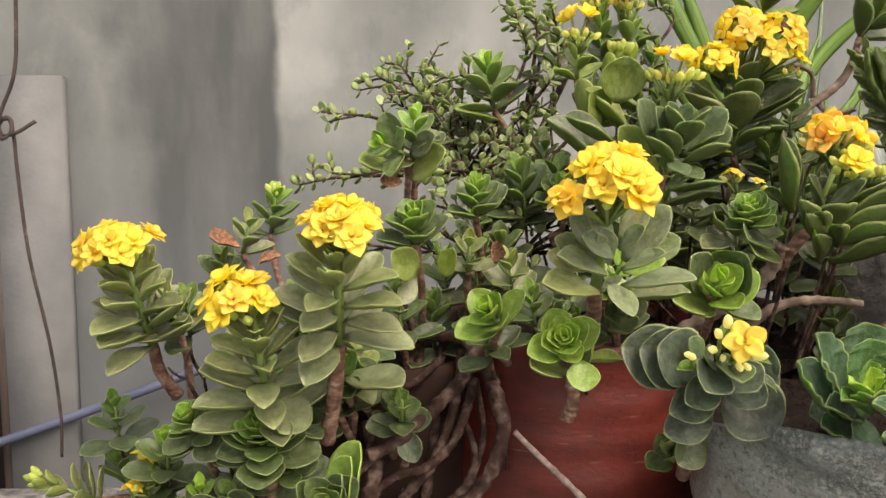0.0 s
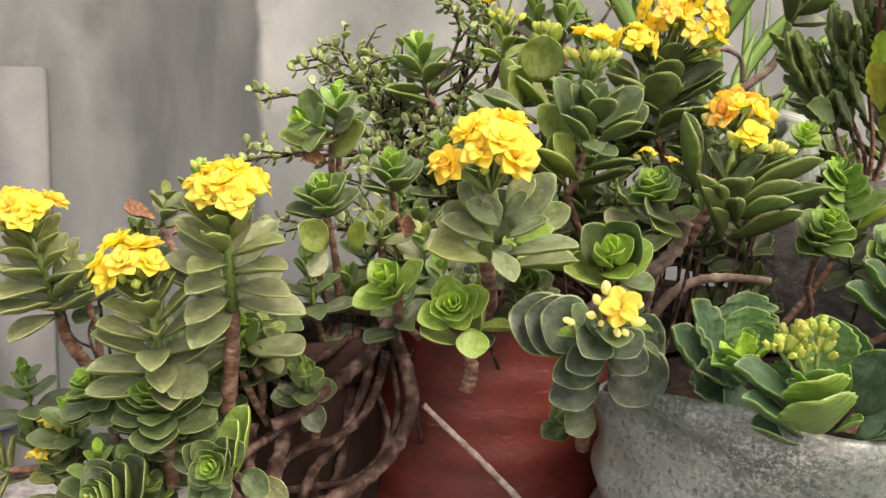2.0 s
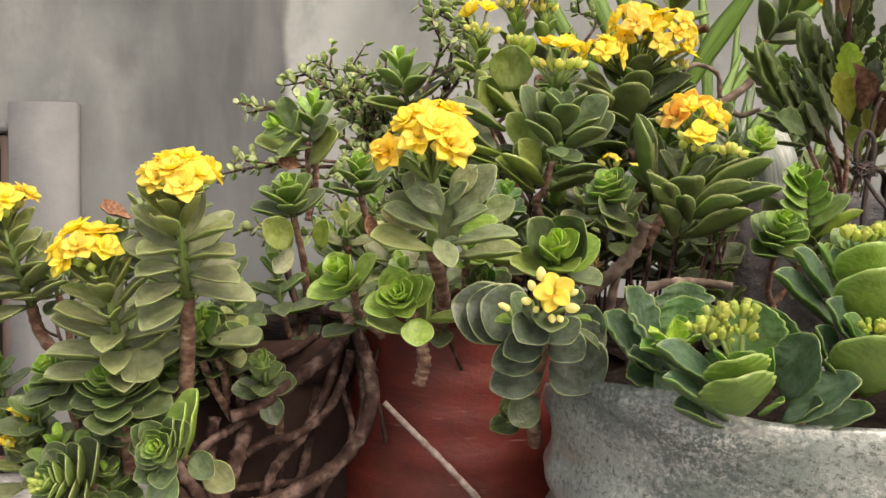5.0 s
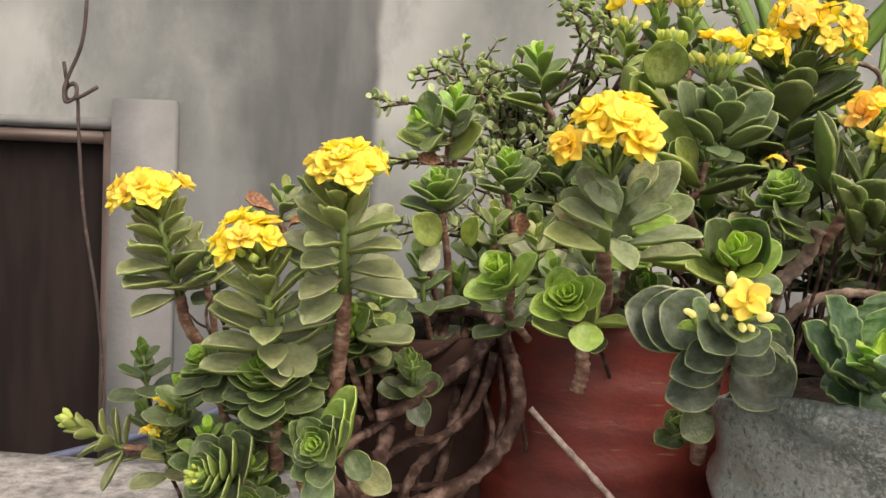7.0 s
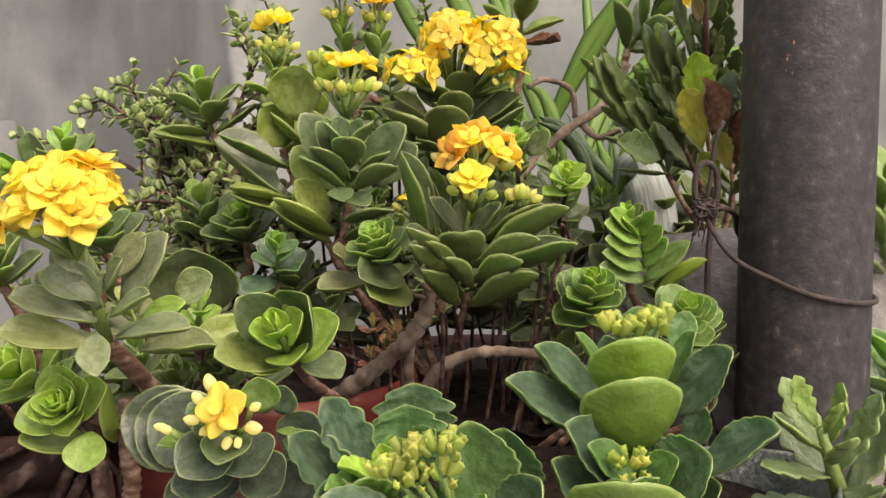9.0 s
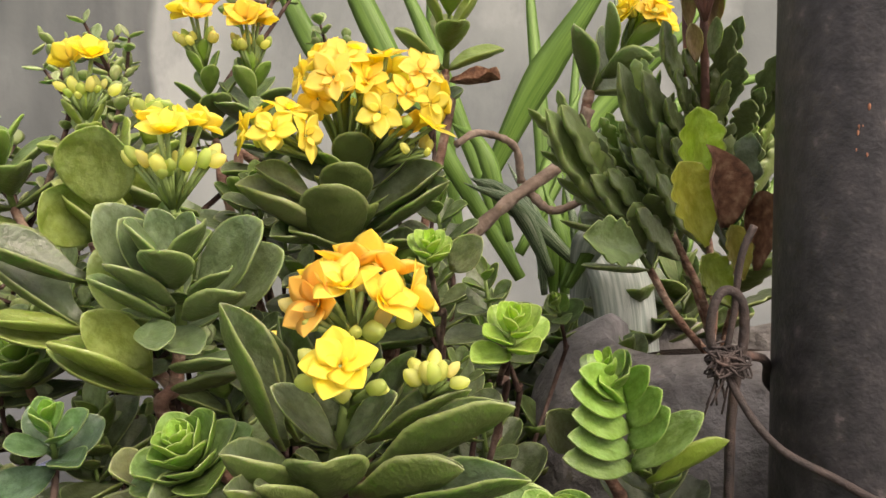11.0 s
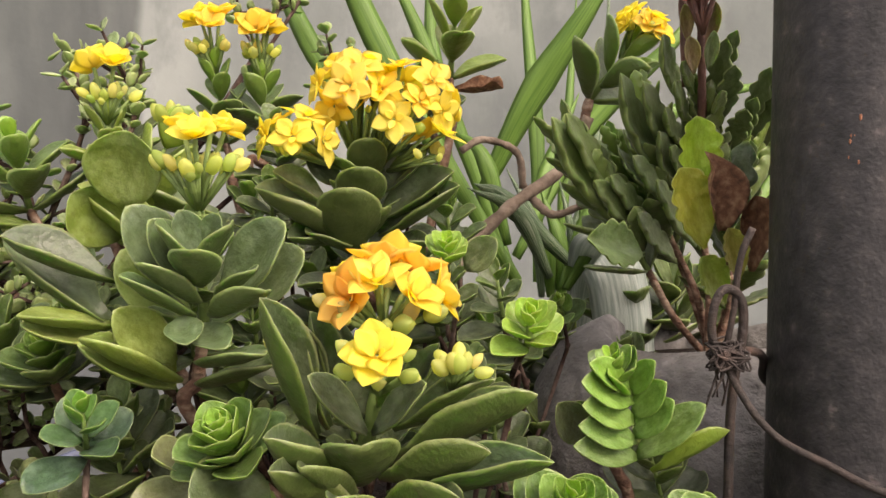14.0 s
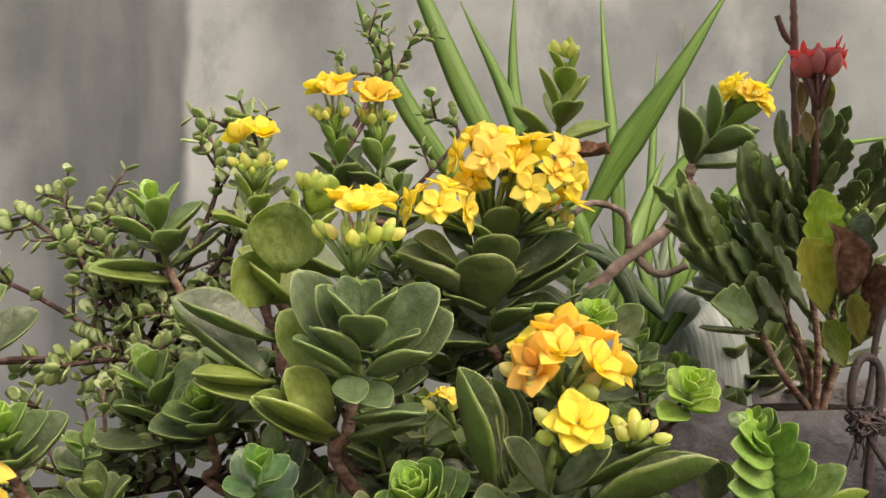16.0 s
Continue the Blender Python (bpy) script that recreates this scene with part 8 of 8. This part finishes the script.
twig(bush, (0.054, 0.58, 1.18), (0.044, 0.55, 1.194), (0.048, 0.53, 1.21), 6, 93)
twig(bush, (0.054, 0.58, 1.18), (0.083, 0.55, 1.217), (0.11, 0.53, 1.243), 7, 94)
twig(bush, (0.054, 0.58, 1.18), (0.102, 0.55, 1.217), (0.128, 0.53, 1.247), 7, 95)
twig(bush, (0.054, 0.58, 1.18), (0.084, 0.55, 1.195), (0.104, 0.53, 1.201), 7, 96)
twig(bush, (0.054, 0.58, 1.18), (0.011, 0.55, 1.182), (-0.015, 0.53, 1.194), 7, 97)
twig(bush, (0.054, 0.58, 1.18), (0.106, 0.55, 1.203), (0.139, 0.53, 1.219), 6, 98)
twig(bush, (0.054, 0.58, 1.18), (0.048, 0.55, 1.176), (0.042, 0.53, 1.174), 6, 99)
twig(bush, (0.054, 0.58, 1.18), (-0.011, 0.55, 1.186), (-0.05, 0.53, 1.194), 7, 100)
twig(bush, (0.054, 0.58, 1.18), (0.121, 0.55, 1.192), (0.154, 0.53, 1.198), 6, 101)
twig(bush, (0.046, 0.58, 1.215), (0.024, 0.61, 1.286), (-0.002, 0.62, 1.301), 10, 50)
twig(bush, (0.046, 0.58, 1.215), (0.019, 0.61, 1.269), (-0.008, 0.62, 1.278), 10, 51)
twig(bush, (0.046, 0.58, 1.215), (0.025, 0.59, 1.244), (-0.006, 0.6, 1.245), 6, 52)
twig(bush, (0.046, 0.58, 1.215), (0.035, 0.59, 1.281), (0.015, 0.6, 1.299), 8, 53)
twig(bush, (0.046, 0.58, 1.215), (0.04, 0.57, 1.229), (0.011, 0.58, 1.237), 8, 54)
twig(bush, (0.046, 0.58, 1.215), (0.035, 0.59, 1.261), (0.007, 0.6, 1.265), 8, 55)
twig(bush, (0.046, 0.58, 1.215), (0.067, 0.61, 1.323), (0.061, 0.62, 1.346), 9, 56)
twig(bush, (0.046, 0.58, 1.215), (0.071, 0.61, 1.318), (0.075, 0.62, 1.339), 6, 57)
twig(bush, (0.046, 0.58, 1.215), (0.166, 0.65, 1.334), (0.154, 0.66, 1.356), 8, 58)
twig(bush, (0.046, 0.58, 1.215), (0.126, 0.69, 1.373), (0.119, 0.7, 1.413), 10, 59)
twig(bush, (0.046, 0.58, 1.215), (0.132, 0.69, 1.373), (0.151, 0.7, 1.411), 6, 60)
twig(bush, (0.046, 0.58, 1.215), (0.123, 0.69, 1.369), (0.106, 0.7, 1.384), 5, 61)
twig(bush, (0.046, 0.58, 1.215), (0.05, 0.57, 1.248), (0.028, 0.58, 1.257), 9, 62)
twig(bush, (0.046, 0.58, 1.215), (0.064, 0.55, 1.236), (0.045, 0.56, 1.237), 9, 63)
twig(bush, (0.046, 0.58, 1.215), (0.05, 0.55, 1.223), (0.025, 0.56, 1.23), 9, 64)
twig(bush, (0.046, 0.58, 1.215), (0.051, 0.53, 1.209), (0.034, 0.54, 1.216), 8, 65)
twig(bush, (0.046, 0.58, 1.215), (0.041, 0.55, 1.213), (0.018, 0.56, 1.219), 8, 66)
twig(bush, (0.046, 0.58, 1.215), (0.06, 0.59, 1.256), (0.055, 0.6, 1.273), 8, 67)
twig(bush, (0.046, 0.58, 1.215), (0.066, 0.57, 1.238), (0.057, 0.58, 1.247), 8, 68)
twig(bush, (0.046, 0.58, 1.215), (0.066, 0.54, 1.229), (0.055, 0.55, 1.222), 8, 69)
# strap-leaved plant
strap_plant = thing("strap_leaved_plant", "tall arching green strap leaves with a grey-striped bent leaf", "potted plant")
strap(strap_plant, [(0.267, 0.72, 1.231), (0.193, 0.72, 1.355), (0.155, 0.73, 1.439), (0.141, 0.74, 1.469)], 0.0079)
strap(strap_plant, [(0.254, 0.74, 1.229), (0.159, 0.72, 1.348), (0.124, 0.74, 1.416), (0.113, 0.74, 1.44)], 0.0066)
strap(strap_plant, [(0.273, 0.76, 1.227), (0.216, 0.77, 1.377), (0.182, 0.78, 1.45)], 0.006)
strap(strap_plant, [(0.238, 0.78, 1.24), (0.225, 0.78, 1.344), (0.22, 0.79, 1.403), (0.222, 0.8, 1.468)], 0.0066)
strap(strap_plant, [(0.285, 0.75, 1.228), (0.287, 0.76, 1.313), (0.283, 0.78, 1.403), (0.283, 0.8, 1.466)], 0.0054)
strap(strap_plant, [(0.245, 0.7, 1.287), (0.269, 0.69, 1.336), (0.299, 0.68, 1.384), (0.331, 0.68, 1.436)], 0.0091)
strap(strap_plant, [(0.263, 0.7, 1.247), (0.309, 0.72, 1.322), (0.362, 0.72, 1.375), (0.392, 0.74, 1.412)], 0.0068)
strap(strap_plant, [(0.29, 0.74, 1.222), (0.315, 0.75, 1.276), (0.335, 0.78, 1.346), (0.351, 0.82, 1.453)], 0.0049, tone=1)
strap(strap_plant, [(0.292, 0.72, 1.231), (0.295, 0.72, 1.28), (0.304, 0.74, 1.36), (0.312, 0.76, 1.414)], 0.0039)
strap(strap_plant, [(0.282, 0.66, 1.238), (0.307, 0.66, 1.281), (0.346, 0.68, 1.327), (0.403, 0.7, 1.346), (0.465, 0.72, 1.356)], 0.0049)
strap(strap_plant, [(0.276, 0.64, 1.234), (0.291, 0.64, 1.273), (0.313, 0.66, 1.294)], 0.0047)
strap(strap_plant, [(0.276, 0.63, 1.235), (0.293, 0.62, 1.265), (0.311, 0.62, 1.268)], 0.0043)
strap(strap_plant, [(0.282, 0.64, 1.246), (0.244, 0.62, 1.279), (0.226, 0.6, 1.287)], 0.0054, tone=1)
strap(strap_plant, [(0.27, 0.64, 1.24), (0.25, 0.62, 1.273), (0.223, 0.6, 1.285)], 0.0047, tone=1)
strap(strap_plant, [(0.255, 0.68, 1.255), (0.241, 0.68, 1.303), (0.225, 0.7, 1.32)], 0.0051)
strap(strap_plant, [(0.263, 0.66, 1.262), (0.28, 0.68, 1.303), (0.299, 0.7, 1.341)], 0.0056)
strap(strap_plant, [(0.292, 0.67, 1.205), (0.292, 0.65, 1.236), (0.289, 0.615, 1.255), (0.292, 0.602, 1.248), (0.296, 0.6, 1.23), (0.299, 0.6, 1.2)], 0.0143, tone=2, thick=0.0012)
strap(strap_plant, [(0.272, 0.67, 1.227), (0.266, 0.66, 1.266), (0.252, 0.67, 1.297)], 0.0039, tone=1)
strap(strap_plant, [(0.277, 0.67, 1.227), (0.273, 0.66, 1.254), (0.262, 0.67, 1.28)], 0.005, tone=0)
strap(strap_plant, [(0.283, 0.67, 1.227), (0.28, 0.66, 1.255), (0.271, 0.67, 1.285)], 0.0061, tone=0)
strap(strap_plant, [(0.289, 0.67, 1.227), (0.287, 0.66, 1.256), (0.281, 0.67, 1.291)], 0.0039, tone=1)
strap(strap_plant, [(0.294, 0.67, 1.227), (0.294, 0.66, 1.257), (0.291, 0.67, 1.296)], 0.005, tone=0)
strap(strap_plant, [(0.3, 0.67, 1.227), (0.301, 0.66, 1.258), (0.3, 0.67, 1.279)], 0.0061, tone=0)
strap(strap_plant, [(0.305, 0.67, 1.227), (0.308, 0.66, 1.259), (0.31, 0.67, 1.285)], 0.0039, tone=1)
strap(strap_plant, [(0.311, 0.67, 1.227), (0.315, 0.66, 1.26), (0.32, 0.67, 1.29)], 0.005, tone=0)
strap(strap_plant, [(0.316, 0.67, 1.227), (0.322, 0.66, 1.261), (0.33, 0.67, 1.296)], 0.0061, tone=0)
strap(strap_plant, [(0.322, 0.67, 1.227), (0.329, 0.66, 1.262), (0.34, 0.67, 1.279)], 0.0039, tone=1)
strap(strap_plant, [(0.359, 0.7, 1.247), (0.378, 0.72, 1.305), (0.401, 0.74, 1.343)], 0.0061)
strap(strap_plant, [(0.379, 0.66, 1.237), (0.401, 0.68, 1.281), (0.432, 0.7, 1.326)], 0.0056)


# ---- pots, ledge things and wires ----
def red_pot():
    pot = thing("plant_pot", "worn red painted pot with shallow ribs on the ledge", "pot", (0.0775, 0.5225, 0.98))
    bm = bmesh.new()
    profile = [(0.0, 0.0), (0.0735, 0.0), (0.078, 0.006)]
    for i in range(40):
        z = 0.01 + 0.145 * i / 39
        profile.append((0.0805 - 0.0045 * (i / 39) + 0.0006 * math.sin(i * 1.15), z))
    profile += [(0.0775, 0.16), (0.079, 0.166), (0.0775, 0.171), (0.0745, 0.171), (0.0725, 0.166), (0.0715, 0.14), (0.0, 0.14)]
    lathe(bm, profile, 72, lambda a, r, z: (0.0012 * noise.noise(Vector((math.cos(a) * 3, math.sin(a) * 3, z * 50))) if r > 0.01 else 0, 0))
    part("body", bm, POTPAINT, pot)
    bm = bmesh.new()
    lathe(bm, [(0.0, 0.17), (0.03, 0.169), (0.05, 0.166), (0.072, 0.162)], 40, lambda a, r, z: (0, 0.004 * noise.noise(Vector((math.cos(a) * r * 90, math.sin(a) * r * 90, 0)))))
    part("soil", bm, SOIL, pot, "dark potting soil")


def grow_bag():
    bag = thing("grow_bag", "cloudy grey plastic grow bag stained with soil", "grow bag", (0.208, 0.375, 0.98))
    bm = bmesh.new()

    def wob(a, r, z):
        if r < 0.03:
            return 0, 0
        p = Vector((math.cos(a) * 1.7, math.sin(a) * 1.7, z * 16))
        k = 0.0055 * noise.noise(p) + 0.002 * noise.noise(p * 3.1) - 0.0016 * max(0, math.sin(z * 260 + 3 * noise.noise(p)))
        lip = max(0, (z - 0.12) / 0.04)
        flap = math.exp(-((a - 3.9) / 0.42) ** 2)
        return k, lip * (0.004 + 0.007 * math.cos(a + 0.3) + 0.011 * flap - 0.016 * max(0, math.sin(a)) + 0.004 * noise.noise(p * 1.4))
    profile = [(0.0, 0.0), (0.08, 0.0), (0.09, 0.008)]
    profile += [(0.094 + 0.002 * math.sin(i * 0.7) - 0.003 * i / 40, 0.012 + 0.146 * i / 40) for i in range(41)]
    profile += [(0.0905, 0.1595), (0.0895, 0.1585), (0.089, 0.15), (0.088, 0.13), (0.087, 0.118)]
    lathe(bm, profile, 110, wob)
    part("body", bm, BAG, bag)
    bm = bmesh.new()
    lathe(bm, [(0.0, 0.142), (0.03, 0.143), (0.06, 0.145), (0.0895, 0.149)], 40, lambda a, r, z: (0, 0.005 * noise.noise(Vector((math.cos(a) * r * 80, math.sin(a) * r * 80, 2)))))
    part("soil", bm, SOIL, bag, "dark potting soil")


def cloth_bag():
    bag = thing("plant_bag", "dull grey cloth plant bag with a slumped rim", "plant bag", (0.335, 0.565, 0.98))
    bm = bmesh.new()
    wob = lambda a, r, z: (0.006 * noise.noise(Vector((math.cos(a) * 1.5, math.sin(a) * 1.5, z * 9))), 0.01 * (z / 0.24) * noise.noise(Vector((math.cos(a) * 1.3, math.sin(a) * 1.3, 7))))
    lathe(bm, [(0.0, 0.0), (0.07, 0.0), (0.085, 0.02), (0.092, 0.08), (0.094, 0.14), (0.092, 0.19), (0.086, 0.215), (0.074, 0.234), (0.056, 0.243), (0.052, 0.24), (0.05, 0.225)], 64, wob)
    part("body", bm, GREYBAG, bag)
    bm = bmesh.new()
    lathe(bm, [(0.0, 0.232), (0.03, 0.231), (0.052, 0.227)], 32)
    part("soil", bm, SOIL, bag, "dry brown soil")


def back_pot(where, r, h, label):
    pot = thing("plant_pot", label, "pot", where, "dark pots at the back")
    bm = bmesh.new()
    lathe(bm, [(0.0, 0.0), (r * 0.8, 0.0), (r * 0.84, h * 0.04), (r * 0.94, h * 0.86), (r * 0.9, h * 0.86), (0.0, h * 0.86)], 48)
    part("body", bm, TROUGH, pot)
    bm = bmesh.new()
    lathe(bm, [(r * 0.945, h * 0.85), (r, h * 0.86), (r * 1.01, h * 0.9), (r * 1.01, h * 0.99), (r * 0.98, h), (r * 0.93, h), (r * 0.92, h * 0.95)], 48)
    part("rim", bm, TROUGH, pot)
    bm = bmesh.new()
    lathe(bm, [(r * 0.935, h * 0.94), (r * 0.7, h * 0.97), (r * 0.35, h), (0.0, h * 1.01)], 32, lambda a, q, z: (0, 0.004 * noise.noise(Vector((math.cos(a) * q * 80, math.sin(a) * q * 80, 5)))))
    part("soil", bm, SOIL, pot, "dark potting soil")


# Added planter: keeps the pale ledge from showing in the dark gaps under the plants.
def trough():
    t = thing("planter_trough", "long dark plastic planter trough filled with soil, added to cover the bright ledge", "planter", (0.17, 0.555, 0.98))
    bm = bmesh.new()
    box(bm, -0.17, -0.075, 0.0, 0.11, 0.075, 0.145, 0.012)
    part("body", bm, TROUGH, t)
    bm = bmesh.new()
    n = 26
    grid = [[bm.verts.new((-0.165 + 0.27 * i / n, -0.072 + 0.144 * k / n, 0.147 + 0.006 * noise.noise(Vector((i * 0.6, k * 0.6, 1))) + 0.004 * noise.noise(Vector((i * 1.7, k * 1.7, 4))))) for k in range(n + 1)] for i in range(n + 1)]
    for i in range(n):
        for k in range(n):
            bm.faces.new((grid[i][k], grid[i + 1][k], grid[i + 1][k + 1], grid[i][k + 1]))
    part("soil", bm, SOIL, t, "dark crumbly potting soil")


# Very dark, so that trough and pots read as the shade behind stems and roots.
TROUGH = grainy("dark_plastic", [(0.3, (0.014, 0.008, 0.0065)), (0.7, (0.04, 0.022, 0.018))], 20, 0.85)


def pole():
    p = thing("pipe_post", "dark grey painted steel pipe with rust specks", "post", (0.3215, 0.447, -0.65))
    bm = bmesh.new()
    lathe(bm, [(0.0265, 0.0 + 0.06 * i) for i in range(60)], 40, lambda a, r, z: (0.0003 * noise.noise(Vector((math.cos(a) * 3, math.sin(a) * 3, z * 20))), 0))
    part("pipe", bm, STEEL, p)
    random.seed(3)
    for i in range(6):
        bm = bmesh.new()
        a, z = random.uniform(3.98, 4.1), 0.65 + random.uniform(1.288, 1.302)
        r = random.uniform(0.0002, 0.0006)
        bmesh.ops.create_uvsphere(bm, u_segments=8, v_segments=5, radius=r)
        for v in bm.verts:
            v.co = Vector((v.co.x * 0.8, v.co.y * 0.5, v.co.z * random.uniform(1.2, 1.8)))
            v.co += Vector((math.cos(a) * 0.0265, math.sin(a) * 0.0265, z))
        part("rust_spot", bm, RUST, p, "small orange rust spot")


RUST = grainy("orange_rust", [(0.3, (0.1, 0.035, 0.02)), (0.7, (0.24, 0.1, 0.055))], 200, 0.9)


def wires():
    w = thing("tie_wire", "rusty wire twisted round the pipe and looped", "wire")
    cx, cy, r = 0.3215, 0.447, 0.0279
    bm = bmesh.new()
    ring = [(0.276, 0.441, 1.236), (0.279, 0.438, 1.228), (0.2835, 0.434, 1.2195), (0.29, 0.431, 1.213)]
    for k, z in ((222, 1.2075), (245, 1.203), (270, 1.2), (295, 1.1985), (325, 1.198), (0, 1.199), (45, 1.204), (90, 1.212), (135, 1.222), (165, 1.232)):
        ring.append((cx + r * math.cos(radians(k)), cy + r * math.sin(radians(k)), z))
    tube(bm, smooth_line(ring + [(0.287, 0.446, 1.2355), (0.277, 0.442, 1.237)], 6), 0.0011, 0.0013, 8)
    part("loop", bm, RUSTWIRE, w)
    bm = bmesh.new()
    tube(bm, smooth_line([(0.277, 0.442, 1.232), (0.2735, 0.441, 1.24), (0.2732, 0.44, 1.248), (0.2755, 0.44, 1.2535), (0.2795, 0.441, 1.2535), (0.2825, 0.442, 1.249), (0.283, 0.443, 1.24), (0.281, 0.444, 1.225), (0.2805, 0.445, 1.2), (0.2815, 0.446, 1.11)], 6), 0.0013, 0.0014, 8)
    part("hook", bm, RUSTWIRE, w)
    bm = bmesh.new()
    tube(bm, smooth_line([(0.278, 0.443, 1.235), (0.28, 0.442, 1.248), (0.2805, 0.441, 1.258), (0.2815, 0.44, 1.265), (0.2842, 0.44, 1.271)], 6), 0.0009, 0.0011, 7)
    part("wire_end", bm, RUSTWIRE, w)
    random.seed(8)
    tangle = thing("fibre_knot", "tangled dark frayed fibres knotted on the wire", "string")
    for i in range(44):
        bm = bmesh.new()
        c = Vector((0.277, 0.441, 1.2355))
        pts = [c + Vector((random.uniform(-1, 1), random.uniform(-1, 0.6), random.uniform(-0.7, 0.7))) * 0.0055 for _ in range(4)]
        if i % 5 == 0:
            pts.append(c + Vector((random.uniform(-1.3, 0.5), random.uniform(-0.6, 0.2), random.uniform(-3.0, -1))) * 0.006)
        tube(bm, smooth_line(pts, 5), 0.0004, 0.0003, 5)
        part("fibre", bm, RUSTWIRE, tangle)


def hanging_wire():
    w = thing("hanging_wire", "thin dark wire hanging down with a twisted eye", "wire")
    bm = bmesh.new()
    tube(bm, smooth_line([(-0.222, 0.49, 1.6), (-0.224, 0.49, 1.42), (-0.2265, 0.49, 1.32), (-0.229, 0.49, 1.29), (-0.236, 0.49, 1.272), (-0.2385, 0.488, 1.262), (-0.236, 0.486, 1.2545), (-0.2315, 0.488, 1.258), (-0.2335, 0.492, 1.265), (-0.2385, 0.492, 1.266), (-0.24, 0.49, 1.278)], 7), 0.0011, 0.0011, 8)
    part("upper_wire", bm, RUSTWIRE, w)
    bm = bmesh.new()
    tube(bm, smooth_line([(-0.218, 0.488, 1.264), (-0.228, 0.486, 1.2575), (-0.237, 0.49, 1.2565), (-0.24, 0.493, 1.262), (-0.235, 0.493, 1.266), (-0.231, 0.49, 1.255), (-0.23, 0.49, 1.235), (-0.226, 0.49, 1.19), (-0.217, 0.49, 1.14), (-0.213, 0.49, 1.1), (-0.2135, 0.49, 1.075)], 7), 0.0011, 0.0009, 8)
    part("lower_wire", bm, RUSTWIRE, w)


for dull in (TROUGH, ROOT, SOIL):
    dull.node_tree.nodes["Principled BSDF"].inputs["Specular IOR Level"].default_value = 0.12
red_pot()
grow_bag()
cloth_bag()
trough()
back_pot((0.2, 0.72, 0.98), 0.1, 0.14, "dark pot of the strap-leaved plant")
back_pot((0.03, 0.66, 0.98), 0.09, 0.12, "dark pot of the elephant bush")
# mostly hidden pot, its dark colour fills in for the shade behind the roots
back_pot((-0.035, 0.5, 0.98), 0.06, 0.158, "dark pot under the trailing stems, added as backing for the shade there")
pole()
wires()
hanging_wire()


def blue_hose():
    h = thing("hose", "faded blue hose slung along the foot of the wall", "hose")
    bm = bmesh.new()
    tube(bm, smooth_line([(-2.037, 2.85, 0.083), (-1.475, 2.88, 0.234), (-0.67, 2.9, 0.53)], 8), 0.016, 0.016, 8)
    part("tube", bm, HOSE, h)


HOSE = grainy("faded_blue_plastic", [(0.3, (0.05, 0.062, 0.11)), (0.7, (0.085, 0.1, 0.16))], 8, 0.6)
blue_hose()
